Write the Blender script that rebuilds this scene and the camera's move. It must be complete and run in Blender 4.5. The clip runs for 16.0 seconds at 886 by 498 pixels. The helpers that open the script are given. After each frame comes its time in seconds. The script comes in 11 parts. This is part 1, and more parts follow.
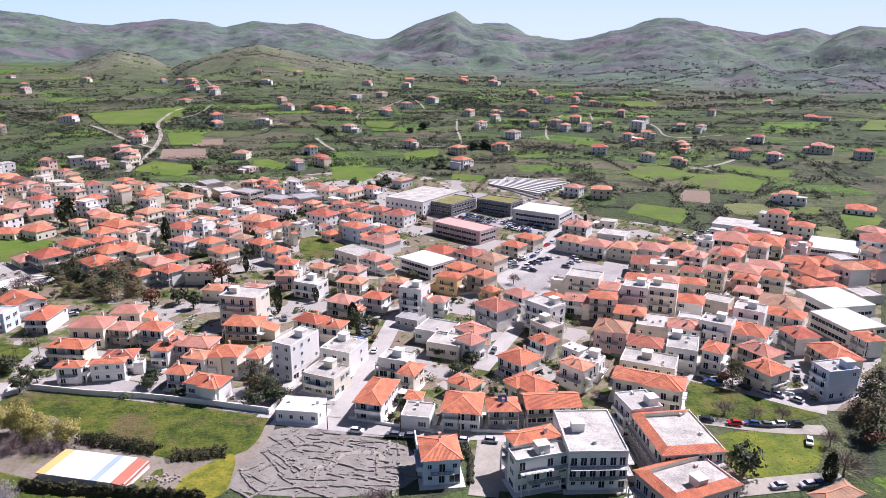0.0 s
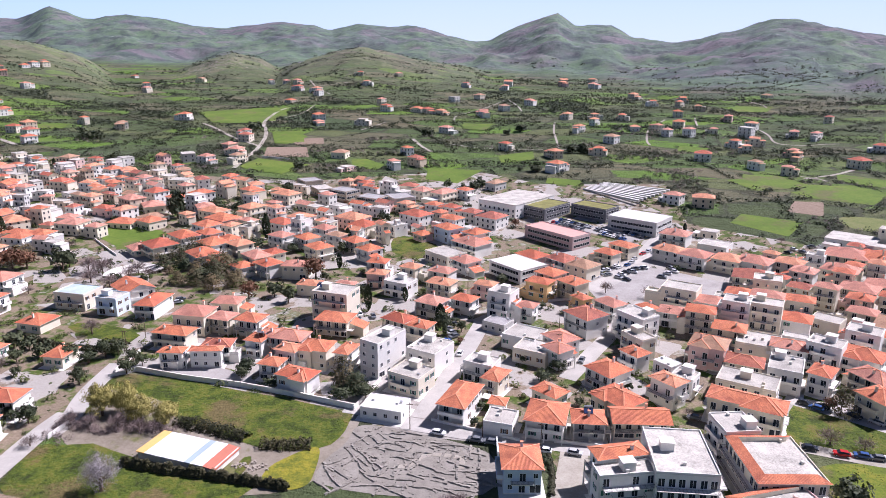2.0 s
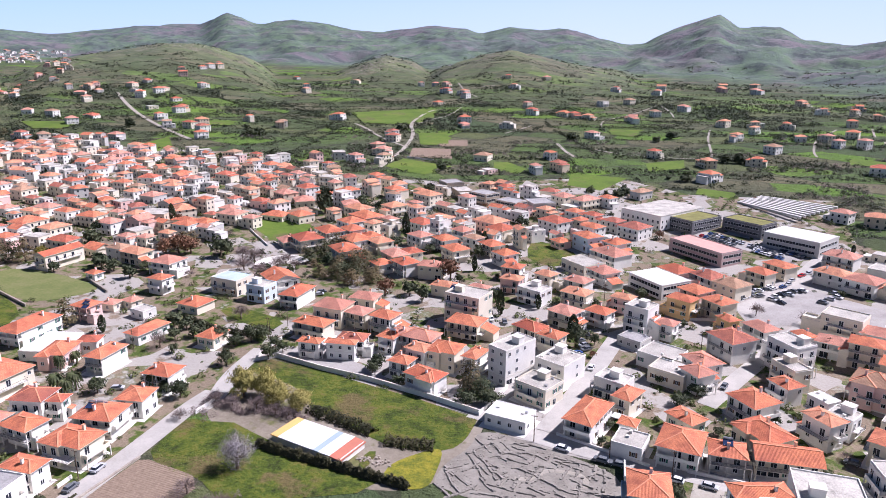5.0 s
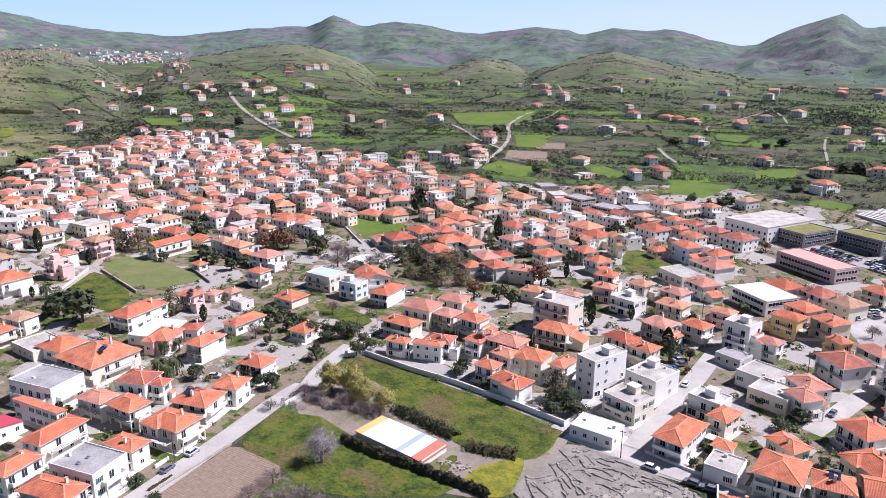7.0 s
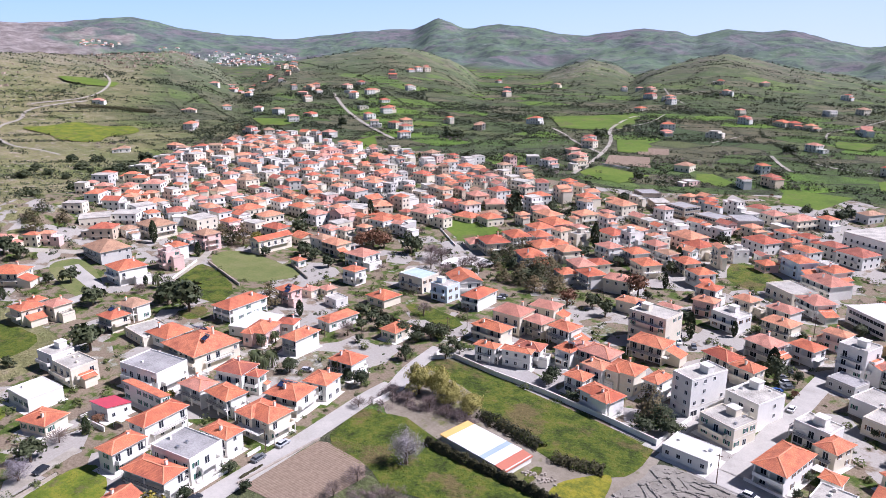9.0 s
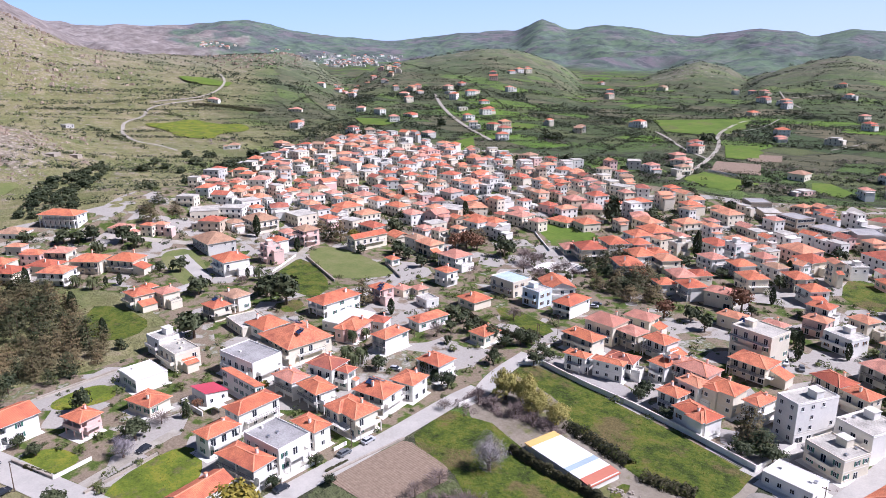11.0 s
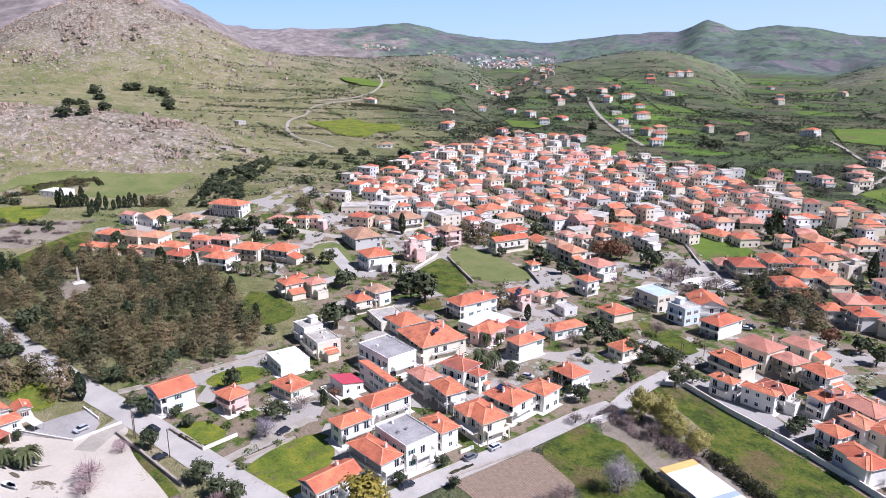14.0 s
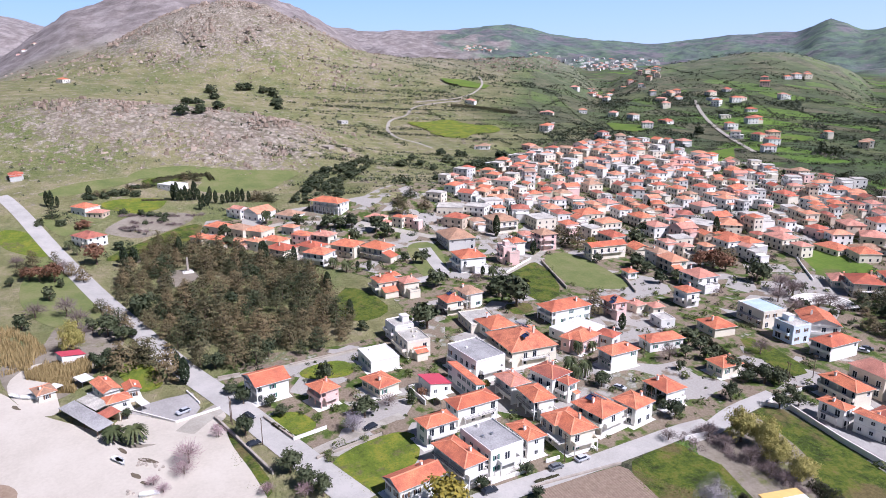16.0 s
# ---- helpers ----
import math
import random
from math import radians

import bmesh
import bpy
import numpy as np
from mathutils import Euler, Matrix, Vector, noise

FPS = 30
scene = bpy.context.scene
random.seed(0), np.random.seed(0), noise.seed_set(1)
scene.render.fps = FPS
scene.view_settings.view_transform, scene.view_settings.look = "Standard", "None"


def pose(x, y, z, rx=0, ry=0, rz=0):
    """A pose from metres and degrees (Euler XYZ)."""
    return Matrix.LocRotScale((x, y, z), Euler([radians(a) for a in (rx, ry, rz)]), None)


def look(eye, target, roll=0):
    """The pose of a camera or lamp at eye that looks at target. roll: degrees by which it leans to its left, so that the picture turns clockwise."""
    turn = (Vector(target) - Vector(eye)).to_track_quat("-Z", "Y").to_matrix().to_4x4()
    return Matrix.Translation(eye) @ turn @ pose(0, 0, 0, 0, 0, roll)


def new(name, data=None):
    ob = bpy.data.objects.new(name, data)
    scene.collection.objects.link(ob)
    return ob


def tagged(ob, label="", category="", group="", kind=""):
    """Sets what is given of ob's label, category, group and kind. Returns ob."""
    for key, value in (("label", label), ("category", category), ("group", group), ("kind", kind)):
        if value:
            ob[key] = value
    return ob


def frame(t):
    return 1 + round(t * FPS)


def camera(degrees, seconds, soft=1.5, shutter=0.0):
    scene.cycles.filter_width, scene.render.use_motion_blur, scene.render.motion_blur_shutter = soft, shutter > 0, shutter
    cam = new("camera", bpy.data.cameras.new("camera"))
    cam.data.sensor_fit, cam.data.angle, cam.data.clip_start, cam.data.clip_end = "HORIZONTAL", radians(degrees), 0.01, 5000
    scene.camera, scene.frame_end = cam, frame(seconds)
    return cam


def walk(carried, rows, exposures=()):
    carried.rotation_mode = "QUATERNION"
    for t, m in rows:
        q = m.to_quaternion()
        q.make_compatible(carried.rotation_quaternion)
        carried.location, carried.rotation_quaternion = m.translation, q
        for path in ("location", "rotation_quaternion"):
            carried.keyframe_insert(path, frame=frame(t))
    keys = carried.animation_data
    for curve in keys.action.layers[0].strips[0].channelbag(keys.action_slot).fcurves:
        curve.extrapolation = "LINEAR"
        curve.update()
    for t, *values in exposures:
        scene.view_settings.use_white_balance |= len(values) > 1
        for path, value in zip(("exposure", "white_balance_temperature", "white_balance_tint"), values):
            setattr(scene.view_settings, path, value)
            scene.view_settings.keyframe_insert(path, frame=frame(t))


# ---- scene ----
import functools

cam = camera(64.44, 16.0, soft=0.6)


def view(x, y, z, pitch, yaw, roll):
    """The drone's pose: pitch down, yaw to the left of north, roll."""
    return pose(x, y, z, 90 - pitch, 0, yaw) @ pose(0, 0, 0, 0, 0, roll)


PATH = [
    (0.0, 0.00, 0.00, 100.00, 16.252, 0.000, 0.161),
    (0.5, 0.25, 0.41, 99.98, 16.209, 1.973, 0.169),
    (1.0, 0.48, 0.84, 99.96, 16.168, 3.939, 0.176),
    (1.5, 0.68, 1.29, 99.96, 16.132, 5.902, 0.181),
    (2.0, 0.86, 1.76, 99.96, 16.102, 7.853, 0.185),
    (2.5, 1.02, 2.24, 99.97, 16.069, 9.792, 0.189),
    (3.0, 1.16, 2.74, 99.98, 16.033, 11.733, 0.193),
    (3.5, 1.28, 3.25, 100.00, 15.995, 13.688, 0.194),
    (4.0, 1.37, 3.77, 100.03, 15.950, 15.664, 0.194),
    (6.5, 1.57, 6.47, 100.22, 15.846, 25.459, 0.192),
    (7.0, 1.55, 7.02, 100.27, 15.813, 27.450, 0.186),
    (7.5, 1.52, 7.57, 100.32, 15.791, 29.447, 0.172),
    (8.0, 1.48, 8.12, 100.37, 15.766, 31.458, 0.149),
    (8.5, 1.42, 8.66, 100.42, 15.723, 33.483, 0.126),
    (9.0, 1.34, 9.20, 100.48, 15.663, 35.517, 0.111),
    (11.5, 0.77, 11.74, 100.72, 15.567, 45.516, 0.128),
    (12.0, 0.62, 12.21, 100.77, 15.540, 47.496, 0.152),
    (12.5, 0.46, 12.67, 100.81, 15.523, 49.503, 0.164),
    (13.0, 0.29, 13.10, 100.84, 15.506, 51.544, 0.163),
    (13.5, 0.11, 13.51, 100.87, 15.484, 53.595, 0.159),
    (14.0, -0.07, 13.90, 100.90, 15.454, 55.627, 0.153),
    (14.5, -0.27, 14.27, 100.92, 15.420, 57.642, 0.138),
    (15.0, -0.47, 14.61, 100.94, 15.391, 59.648, 0.118),
    (15.5, -0.68, 14.93, 100.95, 15.374, 61.643, 0.104),
    (16.0, -0.89, 15.22, 100.95, 15.363, 63.625, 0.100),
]
walk(cam, [(t, view(*row)) for t, *row in PATH], exposures=[(0.0, 0.57, 5560, 30), (16.0, 0.45, 5350, 26)])

# ---- light: late-morning sun in a clear sky ----
SUN_FROM = Vector((0.848 * math.cos(radians(50)), 0.53 * math.cos(radians(50)), math.sin(radians(50))))
world = bpy.data.worlds.new("sky")
scene.world = world
world.use_nodes = True
wn = world.node_tree.nodes
sky = wn.new("ShaderNodeTexSky")
sky.sky_type = "NISHITA"
sky.sun_disc = False
sky.sun_elevation = radians(50)
sky.sun_rotation = math.atan2(SUN_FROM.x, SUN_FROM.y)
sky.air_density, sky.dust_density, sky.ozone_density = 1.0, 0.1, 3.5
wn["Background"].inputs["Strength"].default_value = 0.03
world.node_tree.links.new(sky.outputs[0], wn["Background"].inputs["Color"])
sun = new("sun", bpy.data.lights.new("sun", "SUN"))
sun.data.energy, sun.data.angle, sun.data.color = 5.2, radians(0.53), (1.0, 0.935, 0.82)
sun.matrix_world = look(SUN_FROM * 500, (0, 0, 0))

# ---- materials ----


def material(name, rough=0.8, metal=0.0):
    m = bpy.data.materials.new(name)
    m.use_nodes = True
    nt = m.node_tree
    b = nt.nodes["Principled BSDF"]
    b.inputs["Roughness"].default_value = rough
    b.inputs["Metallic"].default_value = metal
    b.inputs["Specular IOR Level"].default_value = 0.3
    return m, nt, b


def node(nt, kind, **values):
    n = nt.nodes.new("ShaderNode" + kind)
    for k, val in values.items():
        n.inputs[k.replace("_", " ")].default_value = val
    return n


def coords(nt, space="Object"):
    if space == "World":
        return nt.nodes.new("ShaderNodeNewGeometry").outputs["Position"]
    return nt.nodes.new("ShaderNodeTexCoord").outputs[space]


def noise_of(nt, vec, scale, detail=4.0, rough=0.6):
    n = node(nt, "TexNoise", Scale=scale, Detail=detail, Roughness=rough)
    nt.links.new(vec, n.inputs["Vector"])
    return n.outputs["Fac"]


def ramp(nt, fac, stops):
    n = nt.nodes.new("ShaderNodeValToRGB")
    els = n.color_ramp.elements
    while len(els) < len(stops):
        els.new(0.5)
    for e, (p, c) in zip(els, stops):
        e.position, e.color = p, (*c, 1)
    nt.links.new(fac, n.inputs["Fac"])
    return n.outputs["Color"]


def mix(nt, fac, a, b, mode="MIX"):
    n = nt.nodes.new("ShaderNodeMix")
    n.data_type, n.blend_type = "RGBA", mode
    for key, val in ((0, fac), (6, a), (7, b)):
        if isinstance(val, (float, int)):
            n.inputs[key].default_value = val
        elif isinstance(val, tuple):
            n.inputs[key].default_value = (*val, 1)
        else:
            nt.links.new(val, n.inputs[key])
    return n.outputs[2]


def maths(nt, op, a, b=0.0):
    n = nt.nodes.new("ShaderNodeMath")
    n.operation = op
    for i, val in enumerate((a, b)):
        if isinstance(val, (float, int)):
            n.inputs[i].default_value = val
        else:
            nt.links.new(val, n.inputs[i])
    return n.outputs[0]


def bump(nt, b, fac, strength, distance):
    n = node(nt, "Bump", Strength=strength, Distance=distance)
    nt.links.new(fac, n.inputs["Height"])
    nt.links.new(n.outputs[0], b.inputs["Normal"])


def plain(name, base, rough=0.8, vary=0.12, scale=2.0, metal=0.0, relief=0.0, random_tint=0.0):
    """Paint, render, metal or plastic with stains at two scales."""
    m, nt, b = material(name, rough, metal)
    vec = coords(nt)
    big = noise_of(nt, vec, scale * 0.2, 3)
    small = noise_of(nt, vec, scale * 2.5, 5)
    lo = tuple(c * (1 - vary) for c in base)
    hi = tuple(min(1, c * (1 + vary * 0.5)) for c in base)
    col = ramp(nt, maths(nt, "ADD", maths(nt, "MULTIPLY", big, 0.55), maths(nt, "MULTIPLY", small, 0.45)), [(0.33, lo), (0.6, hi)])
    if random_tint:
        info = nt.nodes.new("ShaderNodeObjectInfo").outputs["Random"]
        col = mix(nt, maths(nt, "MULTIPLY", info, random_tint), col, tuple(c * 0.55 for c in base))
    nt.links.new(col, b.inputs["Base Color"])
    if relief:
        bump(nt, b, small, 0.5, relief)
    return m


def tile_material(name, light, dark):
    """Clay pantiles: ribs down the slope, courses across it, fading and lichen."""
    m, nt, b = material(name, 0.85)
    uv = nt.nodes.new("ShaderNodeTexCoord").outputs["UV"]
    sep = nt.nodes.new("ShaderNodeSeparateXYZ")
    nt.links.new(uv, sep.inputs[0])
    info = nt.nodes.new("ShaderNodeObjectInfo").outputs["Random"]
    rib = maths(nt, "SINE", maths(nt, "MULTIPLY", sep.outputs[0], 2 * math.pi / 0.30))
    course = maths(nt, "FRACT", maths(nt, "MULTIPLY", sep.outputs[1], 1 / 0.36))
    vec = coords(nt, "World")
    patch_ = noise_of(nt, vec, 0.35, 4)
    fine = noise_of(nt, vec, 3.5, 3, 0.7)
    place = ramp(nt, noise_of(nt, vec, 0.07, 2), [(0.38, (0, 0, 0)), (0.62, (1, 1, 1))])
    base = mix(nt, place, ramp(nt, info, [(0.0, light), (0.3, dark), (0.5, tuple(min(1, c * 1.05 + 0.05) for c in light)), (0.68, tuple(c * 0.8 for c in dark)), (0.85, tuple(a * 0.5 + b * 0.5 + 0.03 for a, b in zip(light, dark))), (1.0, light)]), mix(nt, info, tuple(min(1, c * 1.02 + 0.03) for c in light), light))
    aged = mix(nt, ramp(nt, patch_, [(0.42, (0, 0, 0)), (0.72, (1, 1, 1))]), base, tuple(c * 0.62 + 0.03 for c in dark))
    col = mix(nt, ramp(nt, fine, [(0.35, (0.55, 0.55, 0.55)), (0.65, (0, 0, 0))]), aged, tuple(c * 0.55 for c in dark))
    col = mix(nt, maths(nt, "MULTIPLY", maths(nt, "LESS_THAN", rib, -0.55), 0.18), col, tuple(c * 0.45 for c in dark))
    nt.links.new(col, b.inputs["Base Color"])
    bump(nt, b, maths(nt, "ADD", rib, maths(nt, "MULTIPLY", course, 0.8)), 0.7, 0.03)
    return m


def ground_material(name, stops, scale=0.05, fine=0.8, relief=0.15, second=None):
    """Earth, grass, sand or paving, by world position."""
    m, nt, b = material(name, 0.95)
    vec = coords(nt, "World")
    big = noise_of(nt, vec, scale, 5, 0.65)
    small = noise_of(nt, vec, fine, 4, 0.7)
    f = maths(nt, "ADD", maths(nt, "MULTIPLY", big, 0.65), maths(nt, "MULTIPLY", small, 0.35))
    col = ramp(nt, f, stops)
    if second:
        mask = noise_of(nt, vec, second[0], 5, 0.7)
        col = mix(nt, ramp(nt, mask, [(second[1], (0, 0, 0)), (second[1] + 0.08, (1, 1, 1))]), col, ramp(nt, small, [(0.3, second[2]), (0.7, second[3])]))
    nt.links.new(col, b.inputs["Base Color"])
    bump(nt, b, small, 0.6, relief)
    return m


def country_material():
    """The open country: grass, dry scrub and ploughed terraces in parcels; bare rock where the sheet says so."""
    m, nt, b = material("open_country", 0.95)
    vec = coords(nt, "World")
    lay = node(nt, "Mapping", Rotation=(0, 0, 0.32), Scale=(0.0165, 0.031, 0.0165))
    nt.links.new(mix(nt, 0.025, vec, node_color(nt, vec, 0.02)), lay.inputs["Vector"])
    vor = node(nt, "TexVoronoi", Scale=1.0, Randomness=0.8)
    rim = node(nt, "TexVoronoi", Scale=1.0, Randomness=0.8)
    rim.feature = "DISTANCE_TO_EDGE"
    for v in (vor, rim):
        nt.links.new(lay.outputs[0], v.inputs["Vector"])
    cell = nt.nodes.new("ShaderNodeSeparateColor")
    nt.links.new(vor.outputs["Color"], cell.inputs[0])
    big = noise_of(nt, vec, 0.006, 4, 0.6)
    mid = noise_of(nt, vec, 0.05, 5, 0.7)
    small = noise_of(nt, vec, 0.5, 4, 0.75)
    parcel = ramp(nt, cell.outputs[0], [(0.0, (0.075, 0.10, 0.036)), (0.16, (0.09, 0.15, 0.03)), (0.28, (0.14, 0.13, 0.072)), (0.40, (0.078, 0.115, 0.036)), (0.52, (0.12, 0.22, 0.022)), (0.62, (0.13, 0.15, 0.055)), (0.72, (0.07, 0.105, 0.04)), (0.82, (0.17, 0.15, 0.085)), (0.90, (0.14, 0.245, 0.022)), (1.0, (0.10, 0.13, 0.042))])
    for e in nt.nodes:
        if e.bl_idname == "ShaderNodeValToRGB" and len(e.color_ramp.elements) == 10:
            e.color_ramp.interpolation = "CONSTANT"
    wild = ramp(nt, mid, [(0.32, (0.05, 0.062, 0.034)), (0.5, (0.10, 0.112, 0.055)), (0.68, (0.17, 0.155, 0.088))])
    col = mix(nt, ramp(nt, big, [(0.46, (0.05, 0.05, 0.05)), (0.64, (0.7, 0.7, 0.7))]), parcel, wild)
    col = mix(nt, ramp(nt, mid, [(0.36, (0.35, 0.35, 0.35)), (0.52, (0, 0, 0))]), col, (0.058, 0.078, 0.036))
    col = mix(nt, ramp(nt, small, [(0.34, (0.35, 0.35, 0.35)), (0.48, (0, 0, 0))]), col, (0.045, 0.052, 0.024))
    hedge_line = maths(nt, "MULTIPLY", maths(nt, "LESS_THAN", maths(nt, "ADD", rim.outputs["Distance"], maths(nt, "MULTIPLY", maths(nt, "SUBTRACT", mid, 0.5), 0.25)), 0.035), 0.7)
    col = mix(nt, hedge_line, col, (0.055, 0.058, 0.034))
    rock = nt.nodes.new("ShaderNodeAttribute")
    rock.attribute_name = "rock"
    stone = ramp(nt, mid, [(0.32, (0.26, 0.205, 0.155)), (0.5, (0.41, 0.34, 0.265)), (0.68, (0.55, 0.475, 0.385))])
    crack = noise_of(nt, vec, 0.16, 6, 0.75)
    stone = mix(nt, ramp(nt, crack, [(0.36, (0.6, 0.6, 0.6)), (0.5, (0, 0, 0))]), stone, (0.14, 0.115, 0.075))
    stone = mix(nt, ramp(nt, small, [(0.4, (0.5, 0.5, 0.5)), (0.58, (0, 0, 0))]), stone, (0.15, 0.145, 0.075))
    blocks = node(nt, "TexVoronoi", Scale=0.3)
    nt.links.new(mix(nt, 0.02, vec, node_color(nt, vec, 0.09)), blocks.inputs["Vector"])
    tone = nt.nodes.new("ShaderNodeSeparateColor")
    nt.links.new(blocks.outputs["Color"], tone.inputs[0])
    stone = mix(nt, ramp(nt, tone.outputs[0], [(0.45, (0, 0, 0)), (0.6, (0.45, 0.45, 0.45))]), stone, (0.52, 0.455, 0.375))
    stone = mix(nt, ramp(nt, tone.outputs[1], [(0.72, (0, 0, 0)), (0.8, (0.5, 0.5, 0.5))]), stone, (0.13, 0.12, 0.06))
    joint = ramp(nt, blocks.outputs["Distance"], [(0.30, (0, 0, 0)), (0.62, (0.5, 0.5, 0.5))])
    stone = mix(nt, joint, stone, (0.15, 0.12, 0.085))
    edge = maths(nt, "ADD", rock.outputs["Fac"], maths(nt, "MULTIPLY", maths(nt, "SUBTRACT", crack, 0.5), 2.2))
    col = mix(nt, ramp(nt, edge, [(0.38, (0, 0, 0)), (0.62, (1, 1, 1))]), col, stone)
    arid = nt.nodes.new("ShaderNodeAttribute")
    arid.attribute_name = "arid"
    turf = ramp(nt, maths(nt, "ADD", maths(nt, "MULTIPLY", mid, 0.7), maths(nt, "MULTIPLY", small, 0.3)), [(0.32, (0.14, 0.135, 0.05)), (0.47, (0.23, 0.22, 0.092)), (0.58, (0.31, 0.265, 0.15)), (0.68, (0.40, 0.33, 0.235))])
    turf = mix(nt, ramp(nt, noise_of(nt, vec, 0.016, 6, 0.7), [(0.46, (0, 0, 0)), (0.6, (0.85, 0.85, 0.85))]), turf, ramp(nt, small, [(0.35, (0.10, 0.125, 0.04)), (0.65, (0.19, 0.215, 0.065))]))
    col_arid = mix(nt, ramp(nt, edge, [(0.44, (0, 0, 0)), (0.58, (1, 1, 1))]), turf, stone)
    col = mix(nt, arid.outputs["Fac"], col, col_arid)
    high = nt.nodes.new("ShaderNodeSeparateXYZ")
    nt.links.new(vec, high.inputs[0])
    step = maths(nt, "FRACT", maths(nt, "ADD", maths(nt, "MULTIPLY", high.outputs[2], 0.42), maths(nt, "MULTIPLY", big, 3.0)))
    wall = maths(nt, "MULTIPLY", maths(nt, "LESS_THAN", maths(nt, "ADD", step, maths(nt, "MULTIPLY", mid, 0.35)), 0.28), 0.4)
    col = mix(nt, maths(nt, "MULTIPLY", wall, maths(nt, "SUBTRACT", 1.0, arid.outputs["Fac"])), col, (0.045, 0.05, 0.032))
    # far slopes' heath, cooled to blue-grey: distance haze put into its colour
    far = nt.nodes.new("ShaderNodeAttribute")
    far.attribute_name = "hazed_heath"
    hazed_heath = ramp(nt, noise_of(nt, vec, 0.0035, 5, 0.6), [(0.38, (0.17, 0.147, 0.162)), (0.46, (0.115, 0.15, 0.128)), (0.55, (0.135, 0.20, 0.12)), (0.65, (0.18, 0.16, 0.172))])
    hazed_heath = mix(nt, ramp(nt, noise_of(nt, vec, 0.02, 7, 0.72), [(0.4, (0.75, 0.75, 0.75)), (0.54, (0, 0, 0))]), hazed_heath, (0.052, 0.064, 0.076))
    hazed_heath = mix(nt, ramp(nt, noise_of(nt, vec, 0.05, 6, 0.75), [(0.56, (0, 0, 0)), (0.7, (0.6, 0.6, 0.6))]), hazed_heath, (0.27, 0.265, 0.275))
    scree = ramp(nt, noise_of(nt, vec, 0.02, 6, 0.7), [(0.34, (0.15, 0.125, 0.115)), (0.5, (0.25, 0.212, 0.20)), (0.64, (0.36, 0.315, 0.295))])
    hazed_heath = mix(nt, ramp(nt, arid.outputs["Fac"], [(0.85, (0, 0, 0)), (1.0, (1, 1, 1))]), hazed_heath, scree)
    col = mix(nt, far.outputs["Fac"], col, hazed_heath)
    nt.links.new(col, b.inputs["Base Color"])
    bump(nt, b, maths(nt, "ADD", maths(nt, "ADD", mid, crack), maths(nt, "MULTIPLY", small, 0.4)), 0.9, 3.0)
    return m


def node_color(nt, vec, scale):
    n = node(nt, "TexNoise", Scale=scale, Detail=3.0)
    nt.links.new(vec, n.inputs["Vector"])
    s = nt.nodes.new("ShaderNodeVectorMath")
    s.operation = "SCALE"
    s.inputs["Scale"].default_value = 400.0
    nt.links.new(n.outputs["Color"], s.inputs[0])
    return s.outputs[0]


def leaf_material(name, dark, light, rough=0.7, mixing=0.5):
    m, nt, b = material(name, rough)
    info = nt.nodes.new("ShaderNodeNewGeometry").outputs["Random Per Island"]
    other = nt.nodes.new("ShaderNodeObjectInfo").outputs["Random"]
    f = maths(nt, "ADD", maths(nt, "MULTIPLY", info, mixing), maths(nt, "MULTIPLY", other, 1 - mixing))
    nt.links.new(ramp(nt, f, [(0.1, dark), (0.9, light)]), b.inputs["Base Color"])
    return m


WALLS = {
    "white": plain("white_render", (0.81, 0.785, 0.725), 0.85, 0.10, 0.7, random_tint=0.12),
    "cream": plain("cream_render", (0.76, 0.69, 0.55), 0.85, 0.12, 0.7, random_tint=0.15),
    "grey": plain("grey_render", (0.55, 0.535, 0.50), 0.85, 0.14, 0.7),
    # blue-grey stands for white walls in shade: the shade is in the colour
    "blue": plain("shade_blue_render", (0.56, 0.63, 0.72), 0.85, 0.10, 0.7),
    "paleblue": plain("pale_blue_render", (0.66, 0.74, 0.80), 0.85, 0.10, 0.7),
    "pink": plain("pink_render", (0.74, 0.52, 0.46), 0.85, 0.12, 0.7),
    "pinkdark": plain("dusty_pink_render", (0.50, 0.36, 0.34), 0.85, 0.12, 0.7),
    "ochre": plain("ochre_render", (0.70, 0.47, 0.22), 0.85, 0.12, 0.7),
    "tan": plain("tan_render", (0.60, 0.49, 0.37), 0.85, 0.15, 0.7),
    "brown": plain("brown_stone_wall", (0.42, 0.35, 0.27), 0.9, 0.2, 1.5),
    "dark": plain("dark_cladding", (0.16, 0.16, 0.17), 0.6, 0.15, 1.0),
    "stone": plain("field_stone", (0.38, 0.33, 0.27), 0.95, 0.3, 2.5, relief=0.05),
}
TILES = {
    "clay": tile_material("clay_tiles", (0.77, 0.272, 0.125), (0.60, 0.155, 0.078)),
    "deep": tile_material("dark_red_tiles", (0.62, 0.18, 0.09), (0.47, 0.115, 0.065)),
    "pale": tile_material("faded_orange_tiles", (0.80, 0.37, 0.20), (0.68, 0.27, 0.15)),
    "tan": tile_material("old_tan_tiles", (0.55, 0.33, 0.20), (0.45, 0.25, 0.15)),
    "salmon": tile_material("salmon_tiles", (0.76, 0.36, 0.25), (0.60, 0.25, 0.17)),
    "brick": tile_material("weathered_red_tiles", (0.56, 0.19, 0.11), (0.40, 0.12, 0.08)),
    "magenta": plain("red_metal_sheet", (0.50, 0.07, 0.10), 0.5, 0.15, 1.0),
}
RIDGE = plain("ridge_tiles", (0.72, 0.30, 0.17), 0.85, 0.25, 3.0)
